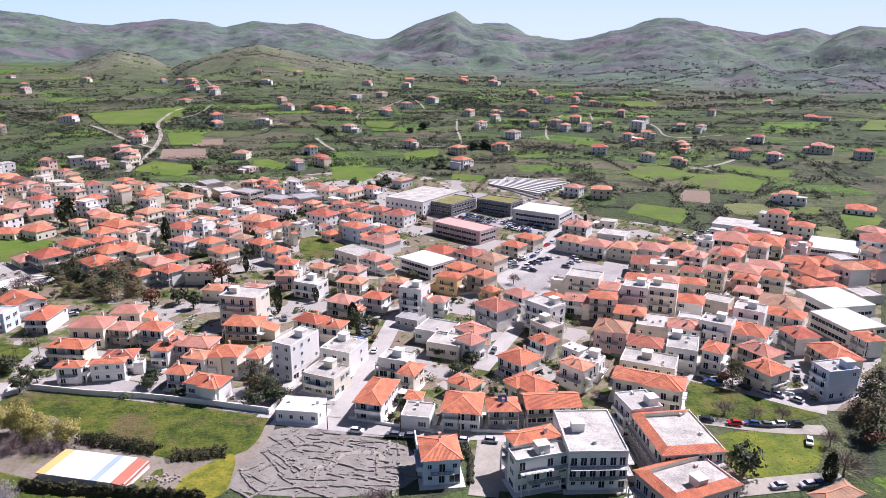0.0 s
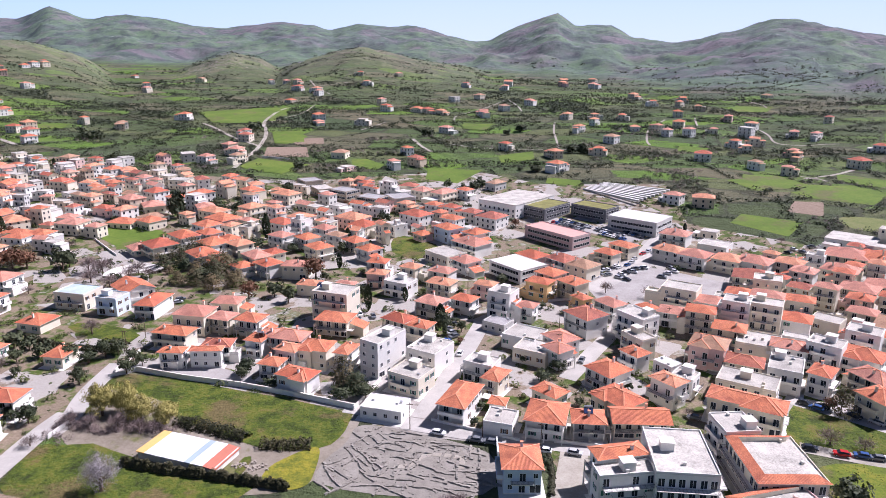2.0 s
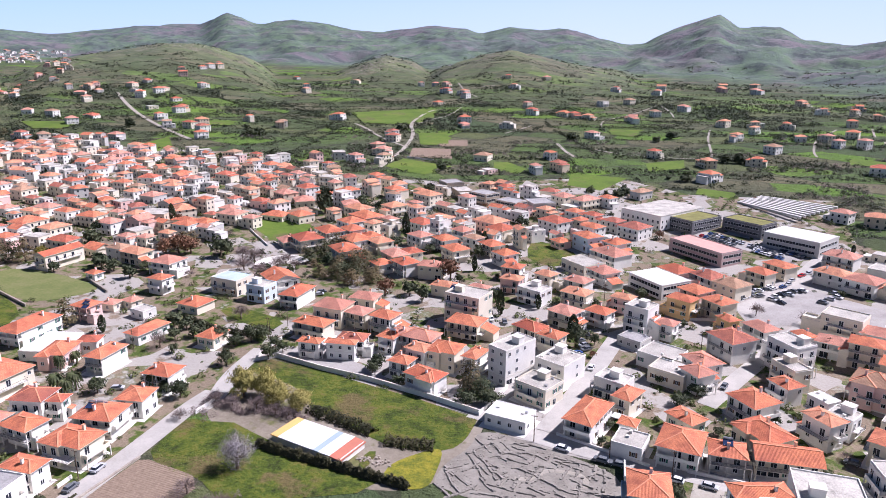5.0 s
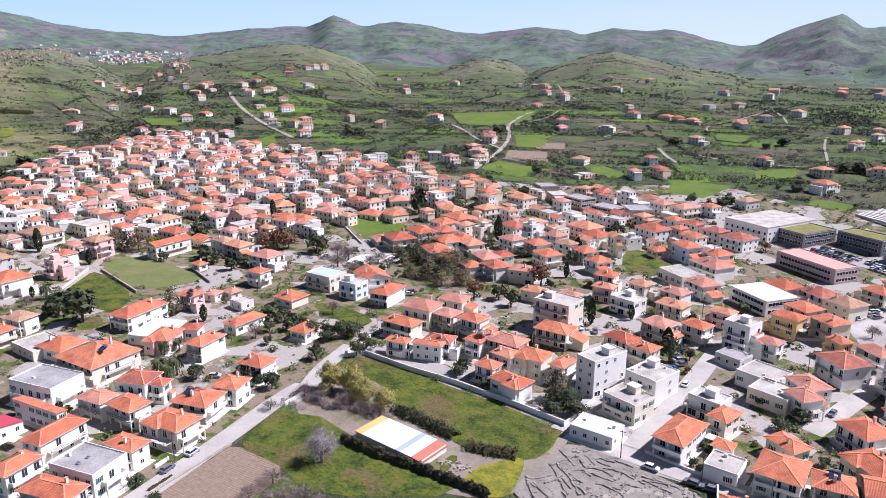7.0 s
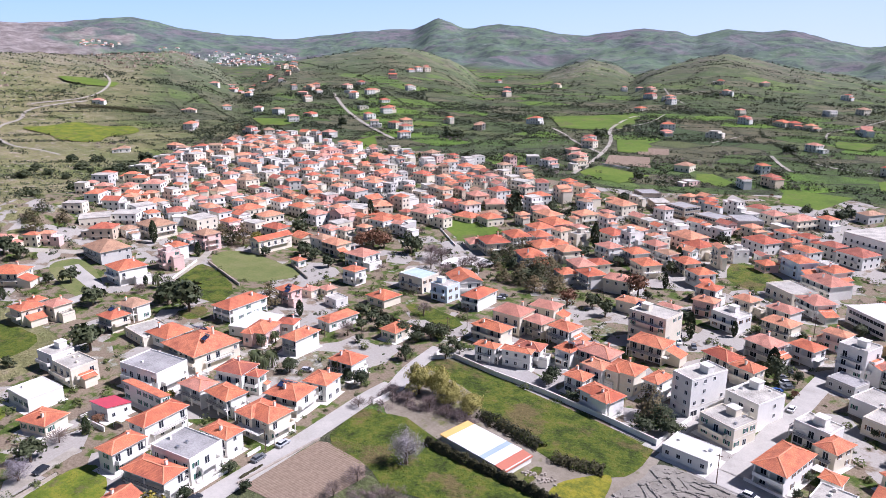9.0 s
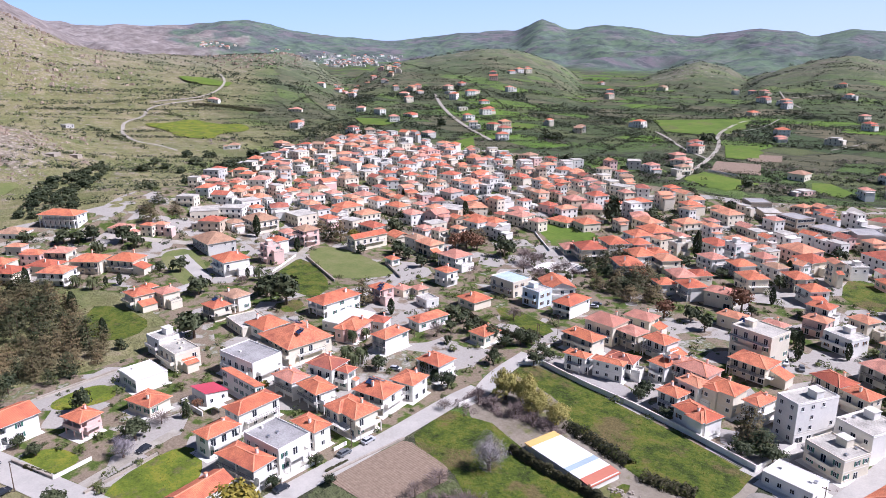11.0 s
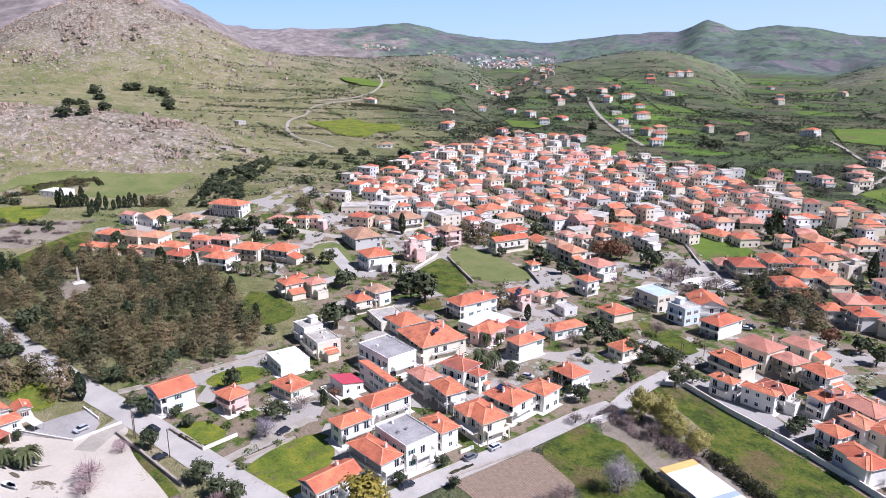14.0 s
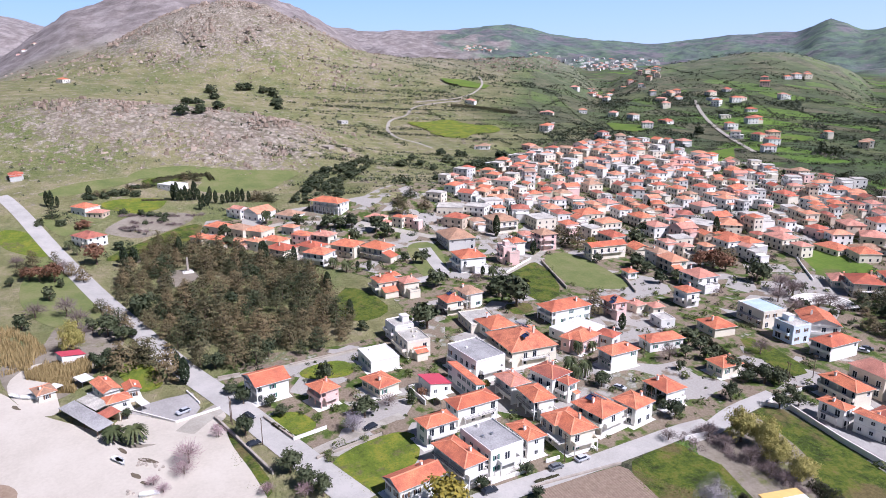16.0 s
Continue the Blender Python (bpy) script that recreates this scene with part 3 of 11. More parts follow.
def make_ground():
    rings = [0.0, 15, 30, 45, 60, 75, 90] + [100 * 1.0138 ** k for k in range(0, 289)]
    turns = [-40 + 0.34 * k for k in range(427)] + [105.18 + 3.0 * k for k in range(1, 71)]
    count = len(turns)
    verts, faces, rock, hazed_heath, arid = [], [], [], [], []
    for r in rings:
        rough = ramp01(420, 900, r)
        for az in turns:
            a = radians(az)
            x, y = -math.sin(a) * r, math.cos(a) * r
            h, f, k = uplands(x, y)
            rk = rockiness(x, y) if r > 400 else 0.0
            n1 = noise.fractal(Vector((x, y, 3.1)) * 0.006, 0.9, 2.0, 5) if r > 330 else 0.0
            z = h
            crest = bearing_rows(round(az if az < 180 else az - 360, 2))[2] if r > 330 else 3000
            if rough > 0:
                n2 = noise.fractal(Vector((x, y, 7.7)) * 0.03, 0.9, 2.0, 4)
                z += rough * n2 * (0.35 + 7.0 * rk + 2.0 * k)
                if rk > 0.1:
                    z += rough * rk * 22 * (noise.ridged_multi_fractal(Vector((x, y, 4.4)) * 0.011, 0.9, 2.1, 5, 0.9, 2.0) * 0.35 - 0.42)
            if f > 0 or k > 0.1:
                gully = noise.ridged_multi_fractal(Vector((x, y, 1.3)) * 0.0034, 0.9, 2.1, 6, 0.9, 2.0) * 0.35 - 0.42
                z += gully * (75 * ramp01(0.0, 0.35, f) * (1 - 0.8 * ramp01(0.75, 1.0, f)) + 9 * k) + n1 * 9 * ramp01(0, 0.3, f)
            if r > crest + 60:
                z = h * max(0.0, 1 - (r - crest - 60) / 900)
            verts.append((x, y, z))
            dry = ramp01(52, 64, az + 6 * n1) * (1 - ramp01(115, 130, az))
            rock.append(max(rk, 0.34 * dry * ramp01(400, 520, r)))
            # share of the haze-blued heath colour, growing up the far slopes
            hazed_heath.append(max(0.95 * ramp01(0.0, 0.16, f), 0.92 * dry * ramp01(1400, 1750, r), 0.35 * k))
            arid.append(max(dry, 0.45 * k))
    for i in range(len(rings) - 1):
        for k in range(count):
            j = (k + 1) % count
            faces.append((i * count + k, i * count + j, (i + 1) * count + j, (i + 1) * count + k))
    me = bpy.data.meshes.new("ground")
    me.from_pydata(verts, [], faces)
    for key, values in (("rock", rock), ("hazed_heath", hazed_heath), ("arid", arid)):
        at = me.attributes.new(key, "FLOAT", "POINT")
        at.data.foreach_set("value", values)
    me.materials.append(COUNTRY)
    me.polygons.foreach_set("use_smooth", [True] * len(me.polygons))
    ob = new("ground", me)
    tagged(ob, "green valley and rocky hills rising round the town", "ground", kind="structure")
    return ob


def make_backdrop():
    """The pale hazy sky low over the horizon, all the way round behind the mountains."""
    m = bpy.data.materials.new("horizon_sky")
    m.use_nodes = True
    nt = m.node_tree
    nt.nodes.remove(nt.nodes["Principled BSDF"])
    glow = nt.nodes.new("ShaderNodeEmission")
    up = nt.nodes.new("ShaderNodeSeparateXYZ")
    nt.links.new(coords(nt, "World"), up.inputs[0])
    tone = ramp(nt, maths(nt, "DIVIDE", up.outputs[2], 900.0), [(0.0, (0.56, 0.625, 0.66)), (0.35, (0.48, 0.58, 0.655)), (1.0, (0.32, 0.46, 0.64))])
    deep = ramp(nt, maths(nt, "DIVIDE", up.outputs[2], 900.0), [(0.0, (0.49, 0.595, 0.66)), (0.35, (0.38, 0.535, 0.66)), (1.0, (0.20, 0.39, 0.64))])
    west = ramp(nt, maths(nt, "DIVIDE", up.outputs[0], -4750.0), [(0.15, (0, 0, 0)), (0.95, (1, 1, 1))])
    nt.links.new(mix(nt, west, tone, deep), glow.inputs["Color"])
    nt.links.new(glow.outputs[0], nt.nodes["Material Output"].inputs["Surface"])
    n, r = 96, 4750
    ring = [(math.cos(2 * math.pi * k / n) * r, math.sin(2 * math.pi * k / n) * r) for k in range(n)]
    s = Shape()
    for k in range(n):
        p, q = ring[k], ring[(k + 1) % n]
        s.face([(*q, -40), (*p, -40), (*p, 760), (*q, 760)])
    tagged(new("backdrop", s.mesh("backdrop", [m])), "pale blue hazy sky low over the mountains", "sky", kind="structure")


make_ground()
make_backdrop()
PATCH = {
    "paving": ("pavement", PAVING, "pale concrete streets and yards between the houses", 0.03),
    "meadow": ("field", MEADOW, "bright green spring grass plot", 0.10),
    "crop": ("field", CROP, "bright green field of young crops", 0.12),
    "lawn": ("field", LAWN, "bright yellow-green grass lot between the houses", 0.10),
    "flowers": ("field", FLOWERS, "grass lot full of yellow spring flowers", 0.10),
    "drygrass": ("field", DRYGRASS, "dull plot of dry grass and weeds", 0.08),
    "ploughed": ("field", PLOUGHED, "brown ploughed field with fine furrows", 0.11),
    "sand": ("beach", SAND, "pale sand of the beach", 0.12),
    "earth": ("bare_ground", EARTH, "trodden brown earth with weeds", 0.05),
    "court": ("forecourt", COURT, "grey concrete forecourt by the beach", 0.15),
    "weed": ("seaweed_drift", WEED, "dark brown drift of dry seaweed on the sand", 0.16),
    "wetsand": ("beach", WETSAND, "wet brown sand at the water's edge", 0.15),
    "rubble": ("excavation_ground", RUBBLE, "grey trampled earth of the excavation", 0.06),
    "road": ("road", ASPHALT, "pale worn asphalt street", 0.16),
    "lane": ("road", TRACK, "narrow pale gravel lane", 0.14),
}


def lift(x, y, z):
    """Ground level for what lies on the sheet, clear of its unevenness far out."""
    r = math.hypot(x, y)
    return height(x, y) + z + (0.7 * ramp01(400, 900, r) if r > 400 else 0)


def drape(name, bm, mat, label, z):
    for _ in range(7):
        long = [e for e in bm.edges if e.calc_length() > 14]
        if not long:
            break
        bmesh.ops.subdivide_edges(bm, edges=long, cuts=1)
        bmesh.ops.triangulate(bm, faces=[f for f in bm.faces if len(f.verts) > 3])
    for v in bm.verts:
        v.co.z = lift(v.co.x, v.co.y, z)
    me = bpy.data.meshes.new(name)
    bm.to_mesh(me)
    bm.free()
    me.materials.append(mat)
    return tagged(new(name, me), label, "ground", kind="structure")


CLEAR = []
GRASSY = []
TOWN = []


def rounded(pts, closed, times=2):
    """Corners cut, so that plots and lanes bend as they do on the ground."""
    for _ in range(times):
        out = [] if closed else [pts[0]]
        pairs = zip(pts, pts[1:] + pts[:1]) if closed else zip(pts, pts[1:])
        for (x0, y0), (x1, y1) in pairs:
            out += [(x0 * 0.75 + x1 * 0.25, y0 * 0.75 + y1 * 0.25), (x0 * 0.25 + x1 * 0.75, y0 * 0.25 + y1 * 0.75)]
        pts = out if closed else out + [pts[-1]]
    return pts


def patch(kind, pts):
    name, mat, label, z = PATCH[kind]
    if kind in ("meadow", "lawn", "drygrass", "earth", "sand", "rubble", "weed", "wetsand", "flowers"):
        pts = rounded(pts, True, 1 if kind == "meadow" else 2)
    if kind == "paving":
        TOWN.extend(pts)
    else:
        CLEAR.append(list(pts))
        if kind in ("meadow", "lawn", "drygrass"):
            GRASSY.append(list(pts))
    bm = bmesh.new()
    f = bm.faces.new([bm.verts.new((x, y, 0)) for x, y in pts])
    f.normal_update()
    if f.normal.z < 0:
        f.normal_flip()
    bmesh.ops.triangulate(bm, faces=[f])
    return drape(name, bm, mat, label, z + 0.006 * (len(bpy.data.objects) % 5))


def strip(kind, pts, width):
    name, mat, label, z = PATCH[kind]
    p = [Vector((x, y, 0)) for x, y in rounded(list(pts), False)]
    bm = bmesh.new()
    rows = []
    for i, q in enumerate(p):
        d = (p[min(i + 1, len(p) - 1)] - p[max(i - 1, 0)]).normalized()
        s = Vector((-d.y, d.x, 0)) * width / 2
        rows.append((bm.verts.new(q + s), bm.verts.new(q - s)))
    CLEAR.append([r[0].co.to_tuple()[:2] for r in rows] + [r[1].co.to_tuple()[:2] for r in rows][::-1])
    for a, b in zip(rows, rows[1:]):
        bm.faces.new((a[0], a[1], b[1], b[0]))
    bmesh.ops.recalc_face_normals(bm, faces=bm.faces)
    for f in bm.faces:
        if f.normal.z < 0:
            f.normal_flip()
    bmesh.ops.triangulate(bm, faces=bm.faces)
    return drape(name, bm, mat, label, z + 0.006 * (len(bpy.data.objects) % 5))


# ---- streets, fields and plots ----
patch('paving', [(123.6, 177.1), (106.1, 180.2), (76.6, 195.6), (67, 176.8), (68.5, 160.9), (74, 146.1), (71.7, 140.6), (28.4, 140.4), (12.8, 141.4), (7.5, 157.9), (-7.2, 164.5), (-33.6, 165.8), (-44.5, 171), (-49.6, 176.1), (-125.3, 190.8), (-122.8, 162.7), (-128.4, 153.5), (-124.2, 125.9), (-125.5, 101.7), (-137.2, 71.4), (-145.1, 61.8), (-158.2, 59.4), (-184.8, 49.4), (-221.6, 43.1), (-233.2, 59.4), (-228.5, 83), (-229.4, 104.4), (-246.1, 121), (-294.8, 126.4), (-334, 107.3), (-380.7, 75.1), (-390.2, 58), (-429.3, 69.9), (-428.4, 116.4), (-417.2, 165.4), (-457, 235.4), (-493.8, 304.4), (-547.6, 360.4), (-547.3, 418.3), (-505, 471.9), (-429.3, 499.2), (-355.5, 517.2), (-283.1, 474), (-162.2, 474.6), (-84, 513.6), (-40.2, 521.4), (2.5, 490.4), (87.1, 496.7), (86.3, 408.8), (141.7, 373.9), (193.4, 365.5), (220.9, 340.2)])
patch('earth', [(-128.2, 159.3), (-137.7, 179.1), (-129.8, 181), (-123.6, 190.7), (-48.3, 176), (-44.8, 171.9), (-46.8, 141.4), (-64.8, 132.5), (-91.3, 139.1), (-98.2, 140.9), (-118.3, 147)])
patch('meadow', [(-129.4, 183.5), (-123.6, 190.7), (-48.6, 175.9), (-48.3, 171.6), (-48.2, 163.1), (-50.6, 156.6), (-58.7, 154.2), (-66.3, 153.6), (-74.4, 156.3), (-86.2, 160.7), (-95.7, 163.9), (-101.3, 171.6), (-111.4, 175.9), (-128.6, 179.4)])
patch('meadow', [(-123.2, 127.9), (-123.9, 140.9), (-115, 151), (-100.8, 146.2), (-81.4, 140.9), (-56, 137.1), (-92.1, 118.1), (-105.1, 125.6)])
patch('flowers', [(-62.6, 145.8), (-59.8, 150.4), (-53.8, 157.5), (-51.6, 154.7), (-50.4, 145.7), (-50.1, 140.2), (-54, 137.3), (-62.3, 139.4)])
patch('meadow', [(-70.7, 149.2), (-67.6, 150.2), (-67.4, 141.4), (-69.6, 141.5)])
patch('ploughed', [(-123.6, 100.4), (-122.9, 126), (-120.6, 127.1), (-105.6, 125.2), (-101.7, 120.9), (-103.2, 109), (-111.5, 101.4), (-120.7, 101)])
patch('meadow', [(-122.2, 126.7), (-124.9, 140.5), (-125.6, 147.8), (-116.3, 148.1), (-93.1, 133.7), (-103.3, 123.5)])
patch('sand', [(-231.9, -54.3), (-251.2, -38.9), (-241.9, -19.9), (-221.8, -11.8), (-199.6, 8), (-191.7, 10.6), (-183.8, 17.1), (-191.3, 35.5), (-185.9, 39.2), (-176.1, 39), (-160.2, 41.7), (-137.4, 43.1), (-127.6, 38.3), (-165.9, -39.5)])
patch('rubble', [(-46.6, 168.6), (-38.9, 169.8), (-12.3, 162.6), (-6.5, 157.8), (-6.2, 139.2), (-49.7, 139), (-50.2, 150.2), (-45.8, 160.3)])
patch('meadow', [(76.3, 199), (80.2, 196.5), (105.6, 183.1), (106.3, 173.8), (80.4, 173.4), (72.6, 175), (67.7, 176.4)])
patch('lawn', [(71.1, 169), (103.1, 167.2), (91.6, 148.6), (74.6, 146.4), (70.6, 151.7)])
patch('meadow', [(-76.6, 357.7), (-72, 369.7), (-44.4, 346.6), (-51.6, 324.5), (-69.6, 328.5)])
patch('crop', [(-229.1, 350.1), (-218.8, 357.6), (-196.3, 347.4), (-203.4, 319.2), (-209.3, 317)])
patch('meadow', [(-274.5, 183.9), (-290.8, 209.4), (-273.4, 208.2), (-241.5, 194.2), (-232.8, 178.7), (-241.5, 177.3), (-256.1, 177.8)])
patch('drygrass', [(-276.1, 208.9), (-299.1, 222.6), (-290, 237.5), (-249.2, 232), (-230.6, 224.8), (-242.8, 204.5), (-254.8, 203.9)])
patch('meadow', [(-279.4, 101.2), (-293.9, 112.5), (-263.4, 119.4), (-249.5, 113.5), (-246.1, 99.3), (-265.5, 94.9)])
patch('meadow', [(-381, 12), (-394.8, 22), (-412.1, 40.4), (-428, 61), (-421.7, 68.5), (-404.5, 60.5), (-393.5, 51), (-395, 40), (-377, 21)])
patch('lawn', [(-158.8, 58.5), (-165.5, 86), (-151, 84.1), (-142.8, 75.5), (-138, 67.4), (-142.5, 60.8)])
patch('lawn', [(-187.6, 48.9), (-188.8, 59.7), (-175.6, 64.2), (-173.1, 55.1), (-182.9, 51.1)])
patch('lawn', [(-215.4, 67.3), (-217.6, 85), (-201.7, 84.3), (-206, 67)])
patch('court', [(-212.6, 26.5), (-213, 33.9), (-201.8, 34.6), (-196.4, 31.8), (-196.1, 27.6), (-204.5, 18.7), (-207.7, 14.8), (-211.1, 19.2)])
patch('sand', [(-207.7, 14.8), (-204.5, 18.7), (-195.3, 27.5), (-199.8, 38.7), (-193.3, 41.5), (-188.6, 36.2), (-185.2, 26.3), (-186.7, 17.5), (-194.5, 10.4), (-200.8, 9.9)])
patch('lawn', [(-243.9, 12.8), (-248.6, 21.8), (-223.6, 28.3), (-218.1, 19.7), (-232.4, 14.6)])
patch('meadow', [(-187.1, 34.6), (-186.7, 38.6), (-158.6, 45), (-148.2, 43.8), (-152.1, 39.3)])
patch('drygrass', [(-345.7, 163.1), (-339.6, 181.5), (-279.2, 157.5), (-278.3, 145.4), (-320.9, 154.8)])
patch('meadow', [(-239.5, 161.5), (-237.5, 173.1), (-228.2, 170.4), (-225, 159.4)])
patch('meadow', [(-169.6, 219), (-167.4, 228.1), (-138.3, 221.1), (-138.4, 208.8)])
patch('crop', [(-226.1, 509.5), (-222.8, 537.2), (-176.1, 528.6), (-187.2, 492.4)])
patch('crop', [(-260.5, 666.8), (-236.9, 672), (-218.8, 650.3), (-220, 605.8), (-234.1, 604.4)])
patch('crop', [(-393.8, 779.6), (-319.7, 843.7), (-288.7, 711.6), (-353.7, 733.1)])
patch('ploughed', [(-229.5, 634.4), (-201.8, 644.6), (-192.7, 616.9), (-213.8, 602.1)])
patch('crop', [(-241.1, 341.9), (-230.7, 353.7), (-202.8, 351.7), (-207.4, 318.3)])
patch('crop', [(-78.9, 745.8), (-48.1, 761.1), (-58.3, 725.4), (-75.8, 721.3)])
patch('crop', [(-84, 534.1), (-41.9, 528.5), (-55.8, 485.1), (-80, 493.8)])
patch('crop', [(-150, 553.3), (-139.2, 558.6), (-120, 537.6), (-120.9, 518.4), (-142.3, 526.9)])
patch('crop', [(-658.4, 552.7), (-596.3, 574.5), (-577.7, 528.8), (-606, 521.1)])
patch('crop', [(120.9, 429.5), (150.7, 414.3), (134.8, 388.3), (110.3, 411.8)])
patch('crop', [(164.5, 482.3), (210.5, 505.3), (225, 479.5), (202.9, 451.7), (171.7, 467)])
patch('crop', [(231.8, 401.7), (249.3, 394.8), (249.7, 384.8), (231.5, 368.6), (218.7, 367.8)])
patch('crop', [(219.2, 522.6), (257.6, 511.8), (242, 489.8), (233.4, 498.7)])
patch('drygrass', [(207.1, 380.2), (218.2, 374.5), (208.7, 354), (198, 359.1)])
patch('drygrass', [(171.2, 428.6), (202.3, 420.5), (188.6, 396), (170.6, 402.6)])
patch('crop', [(-84.2, 757.3), (-51, 757.9), (-53.9, 713.9), (-77.6, 722.4)])
patch('crop', [(-377.8, 761), (-341.2, 820.3), (-301.9, 708.7), (-341.1, 708.1)])
patch('crop', [(-344.2, 819.6), (-305, 846.9), (-279.5, 724.6), (-302.8, 732.4)])
patch('crop', [(239.9, 934.9), (281.8, 926.9), (264.4, 891.1), (223.6, 882.8)])
patch('crop', [(132.1, 516), (172.5, 538.7), (185.5, 501), (144, 483.6)])
patch('crop', [(443.2, 738.2), (459.4, 738.7), (421.5, 674.8), (401.1, 683.6)])
patch('crop', [(-919.2, 465.4), (-910.2, 496.1), (-870.1, 518.9), (-851.6, 499), (-868, 473.3), (-894.3, 461.5)])
patch('lawn', [(-735, 327), (-722, 352), (-738, 388), (-700, 398), (-690, 424), (-650, 408), (-655, 372), (-628, 352), (-660, 330), (-690, 338)])
patch('meadow', [(-527.4, 39.8), (-531.8, 73.4), (-523.5, 75.5), (-507.9, 47.3)])
strip('road', [(-508.7, -40.6), (-499.1, -36.4), (-455.7, -23.2), (-372, -0.5), (-321.3, 10.7), (-265.8, 24.6), (-229.1, 34), (-198, 44.6), (-166.1, 53.2), (-137.4, 61.8)], 8.5)
strip('road', [(-124.8, 80.8), (-126, 95.6), (-126.4, 118.2), (-127.6, 137.1), (-128.8, 153.2), (-128.1, 163.1)], 6.5)
strip('road', [(-125.4, 151.1), (-125.4, 161.2), (-130.5, 175), (-132.6, 195.2)], 6.0)
strip('lane', [(-162.9, 56.3), (-165.2, 63.4), (-169.7, 79.8), (-171.6, 86.5)], 3.2)
strip('lane', [(-219, 40.7), (-219, 55.6), (-219.2, 68.4), (-221.7, 90.1)], 2.5)
strip('lane', [(-188.8, 28.6), (-197, 36.2), (-200.3, 41.4)], 6.0)
strip('road', [(-48.9, 174.3), (-47.3, 186), (-45.5, 197.4), (-43.3, 213.9), (-40.4, 233.1)], 6.0)
strip('road', [(-33.4, 171.7), (-26.2, 170.4), (-10.9, 167.9), (8.2, 166.7), (20.9, 164.9), (25.6, 164.3)], 6.5)
strip('lane', [(12.9, 165.4), (11.4, 152.5), (9.4, 139.3)], 7.0)
strip('road', [(75.6, 201.6), (91, 192.4), (103.4, 183.1), (109.6, 179.5)], 6.0)
strip('lane', [(70.9, 174.3), (88.5, 169.4), (104, 168.7)], 5.0)
strip('lane', [(68.2, 142.4), (86.9, 145.5), (96.6, 146.5)], 6.0)
strip('road', [(-17.9, 248.1), (-22.9, 211), (-28.8, 174.7)], 6.5)
strip('road', [(69.3, 386.9), (41.6, 315.9), (23.8, 291.2)], 9.0)
strip('road', [(12, 205), (28.6, 242.8), (51, 291.4)], 6.0)
strip('lane', [(-405, 100.7), (-406.7, 113.7), (-381.9, 151.5), (-337.4, 189.9)], 5.0)
strip('road', [(-333.4, 169), (-303.2, 162.2), (-288.4, 159.2), (-284.7, 141.4)], 7.0)
strip('lane', [(-276.5, 185.1), (-295.7, 218.3), (-306.9, 229.8)], 4.0)
strip('lane', [(-227.8, 501.6), (-236, 571.2), (-264.6, 667), (-289.1, 711.1), (-312.7, 830.7), (-293.4, 838.1)], 3.6)
strip('lane', [(-724.4, 755.8), (-614.2, 663.8), (-519, 594.9), (-442.4, 547.2)], 4.4)
strip('lane', [(-348.5, 701.4), (-318.5, 670.6), (-278, 621.7), (-238.2, 582.8)], 3.0)
strip('lane', [(-118.1, 655.7), (-103.9, 618.9), (-90.6, 595.2)], 3.0)
strip('lane', [(-593.9, 297.4), (-625.8, 295), (-645, 285), (-690, 292), (-717.9, 303.3), (-746.6, 317.8), (-762.3, 347.4), (-803.5, 367.9), (-808.5, 409.4), (-806.3, 440.2)], 3.4)
strip('lane', [(-821.1, 384.9), (-814.3, 452.5), (-867.3, 508), (-943.7, 542)], 3.0)
strip('lane', [(-680.3, 494.2), (-627.9, 446.1)], 4.0)
strip('lane', [(187.9, 526.2), (210.3, 535.1), (230.8, 554.4)], 3.0)
strip('lane', [(15.0, 774.6), (12.8, 708.6), (15.9, 656.6), (16.2, 626.6)], 2.0)
strip('lane', [(134.6, 805.7), (114.9, 750.1), (104.3, 717.3), (96.4, 665.9), (97.5, 649.6)], 2.0)
strip('lane', [(215.9, 742.2), (216.2, 710.8), (207.8, 667.4), (225.8, 659.4), (262, 664)], 2.0)
strip('lane', [(182.7, 538.8), (193.1, 531.0), (199, 516)], 2.0)
strip('lane', [(-80.2, 635.5), (-47.0, 614.8), (-8.9, 612.7), (8.4, 620.7), (43.1, 621.3)], 2.0)
strip('lane', [(-50.3, 966.8), (-60, 915), (-83.6, 834.4), (-96.8, 802.8), (-93.0, 768)], 2.0)
strip('lane', [(-46.3, 979.6), (-28.0, 904.3), (-22.8, 856.4)], 2.0)
strip('lane', [(223.5, 1004.3), (236.6, 976.7), (255.5, 967.8), (269.9, 957.6), (274.0, 923.1)], 2.0)
strip('lane', [(137.7, 1040), (137.4, 906.5)], 2.0)
strip('lane', [(168.6, 819.8), (160.5, 764.3)], 2.0)
strip('lane', [(-351.8, 1066.7), (-317.5, 991.7), (-284.7, 947.5)], 2.0)
strip('lane', [(-320.7, 1013.8), (-280.8, 1036.1)], 2.0)
strip('lane', [(-178.4, 695.0), (-170.6, 723.7), (-164.3, 749.8)], 2.0)
strip('lane', [(-280.0, 863.0), (-271.8, 802.4), (-280.2, 739.8), (-282.5, 704.4)], 2.0)
patch('earth', [(-199.4, 7.9), (-186.7, 17.5), (-187.9, 36.1), (-150.3, 39.5), (-161.9, 15.8), (-174.9, 12), (-185, 7)])
patch('earth', [(-261.4, -11.6), (-305.8, -4), (-297.8, 12.2), (-268.5, 19), (-250.3, 10.9), (-227.6, 0.7), (-224.6, -9.7), (-241.9, -19.9), (-266.4, -22)])
patch('drygrass', [(-362.7, -23.6), (-409.6, -11.1), (-351.2, 1.9), (-283.5, 13.8), (-284.7, -1.7), (-312.8, -18.2)])
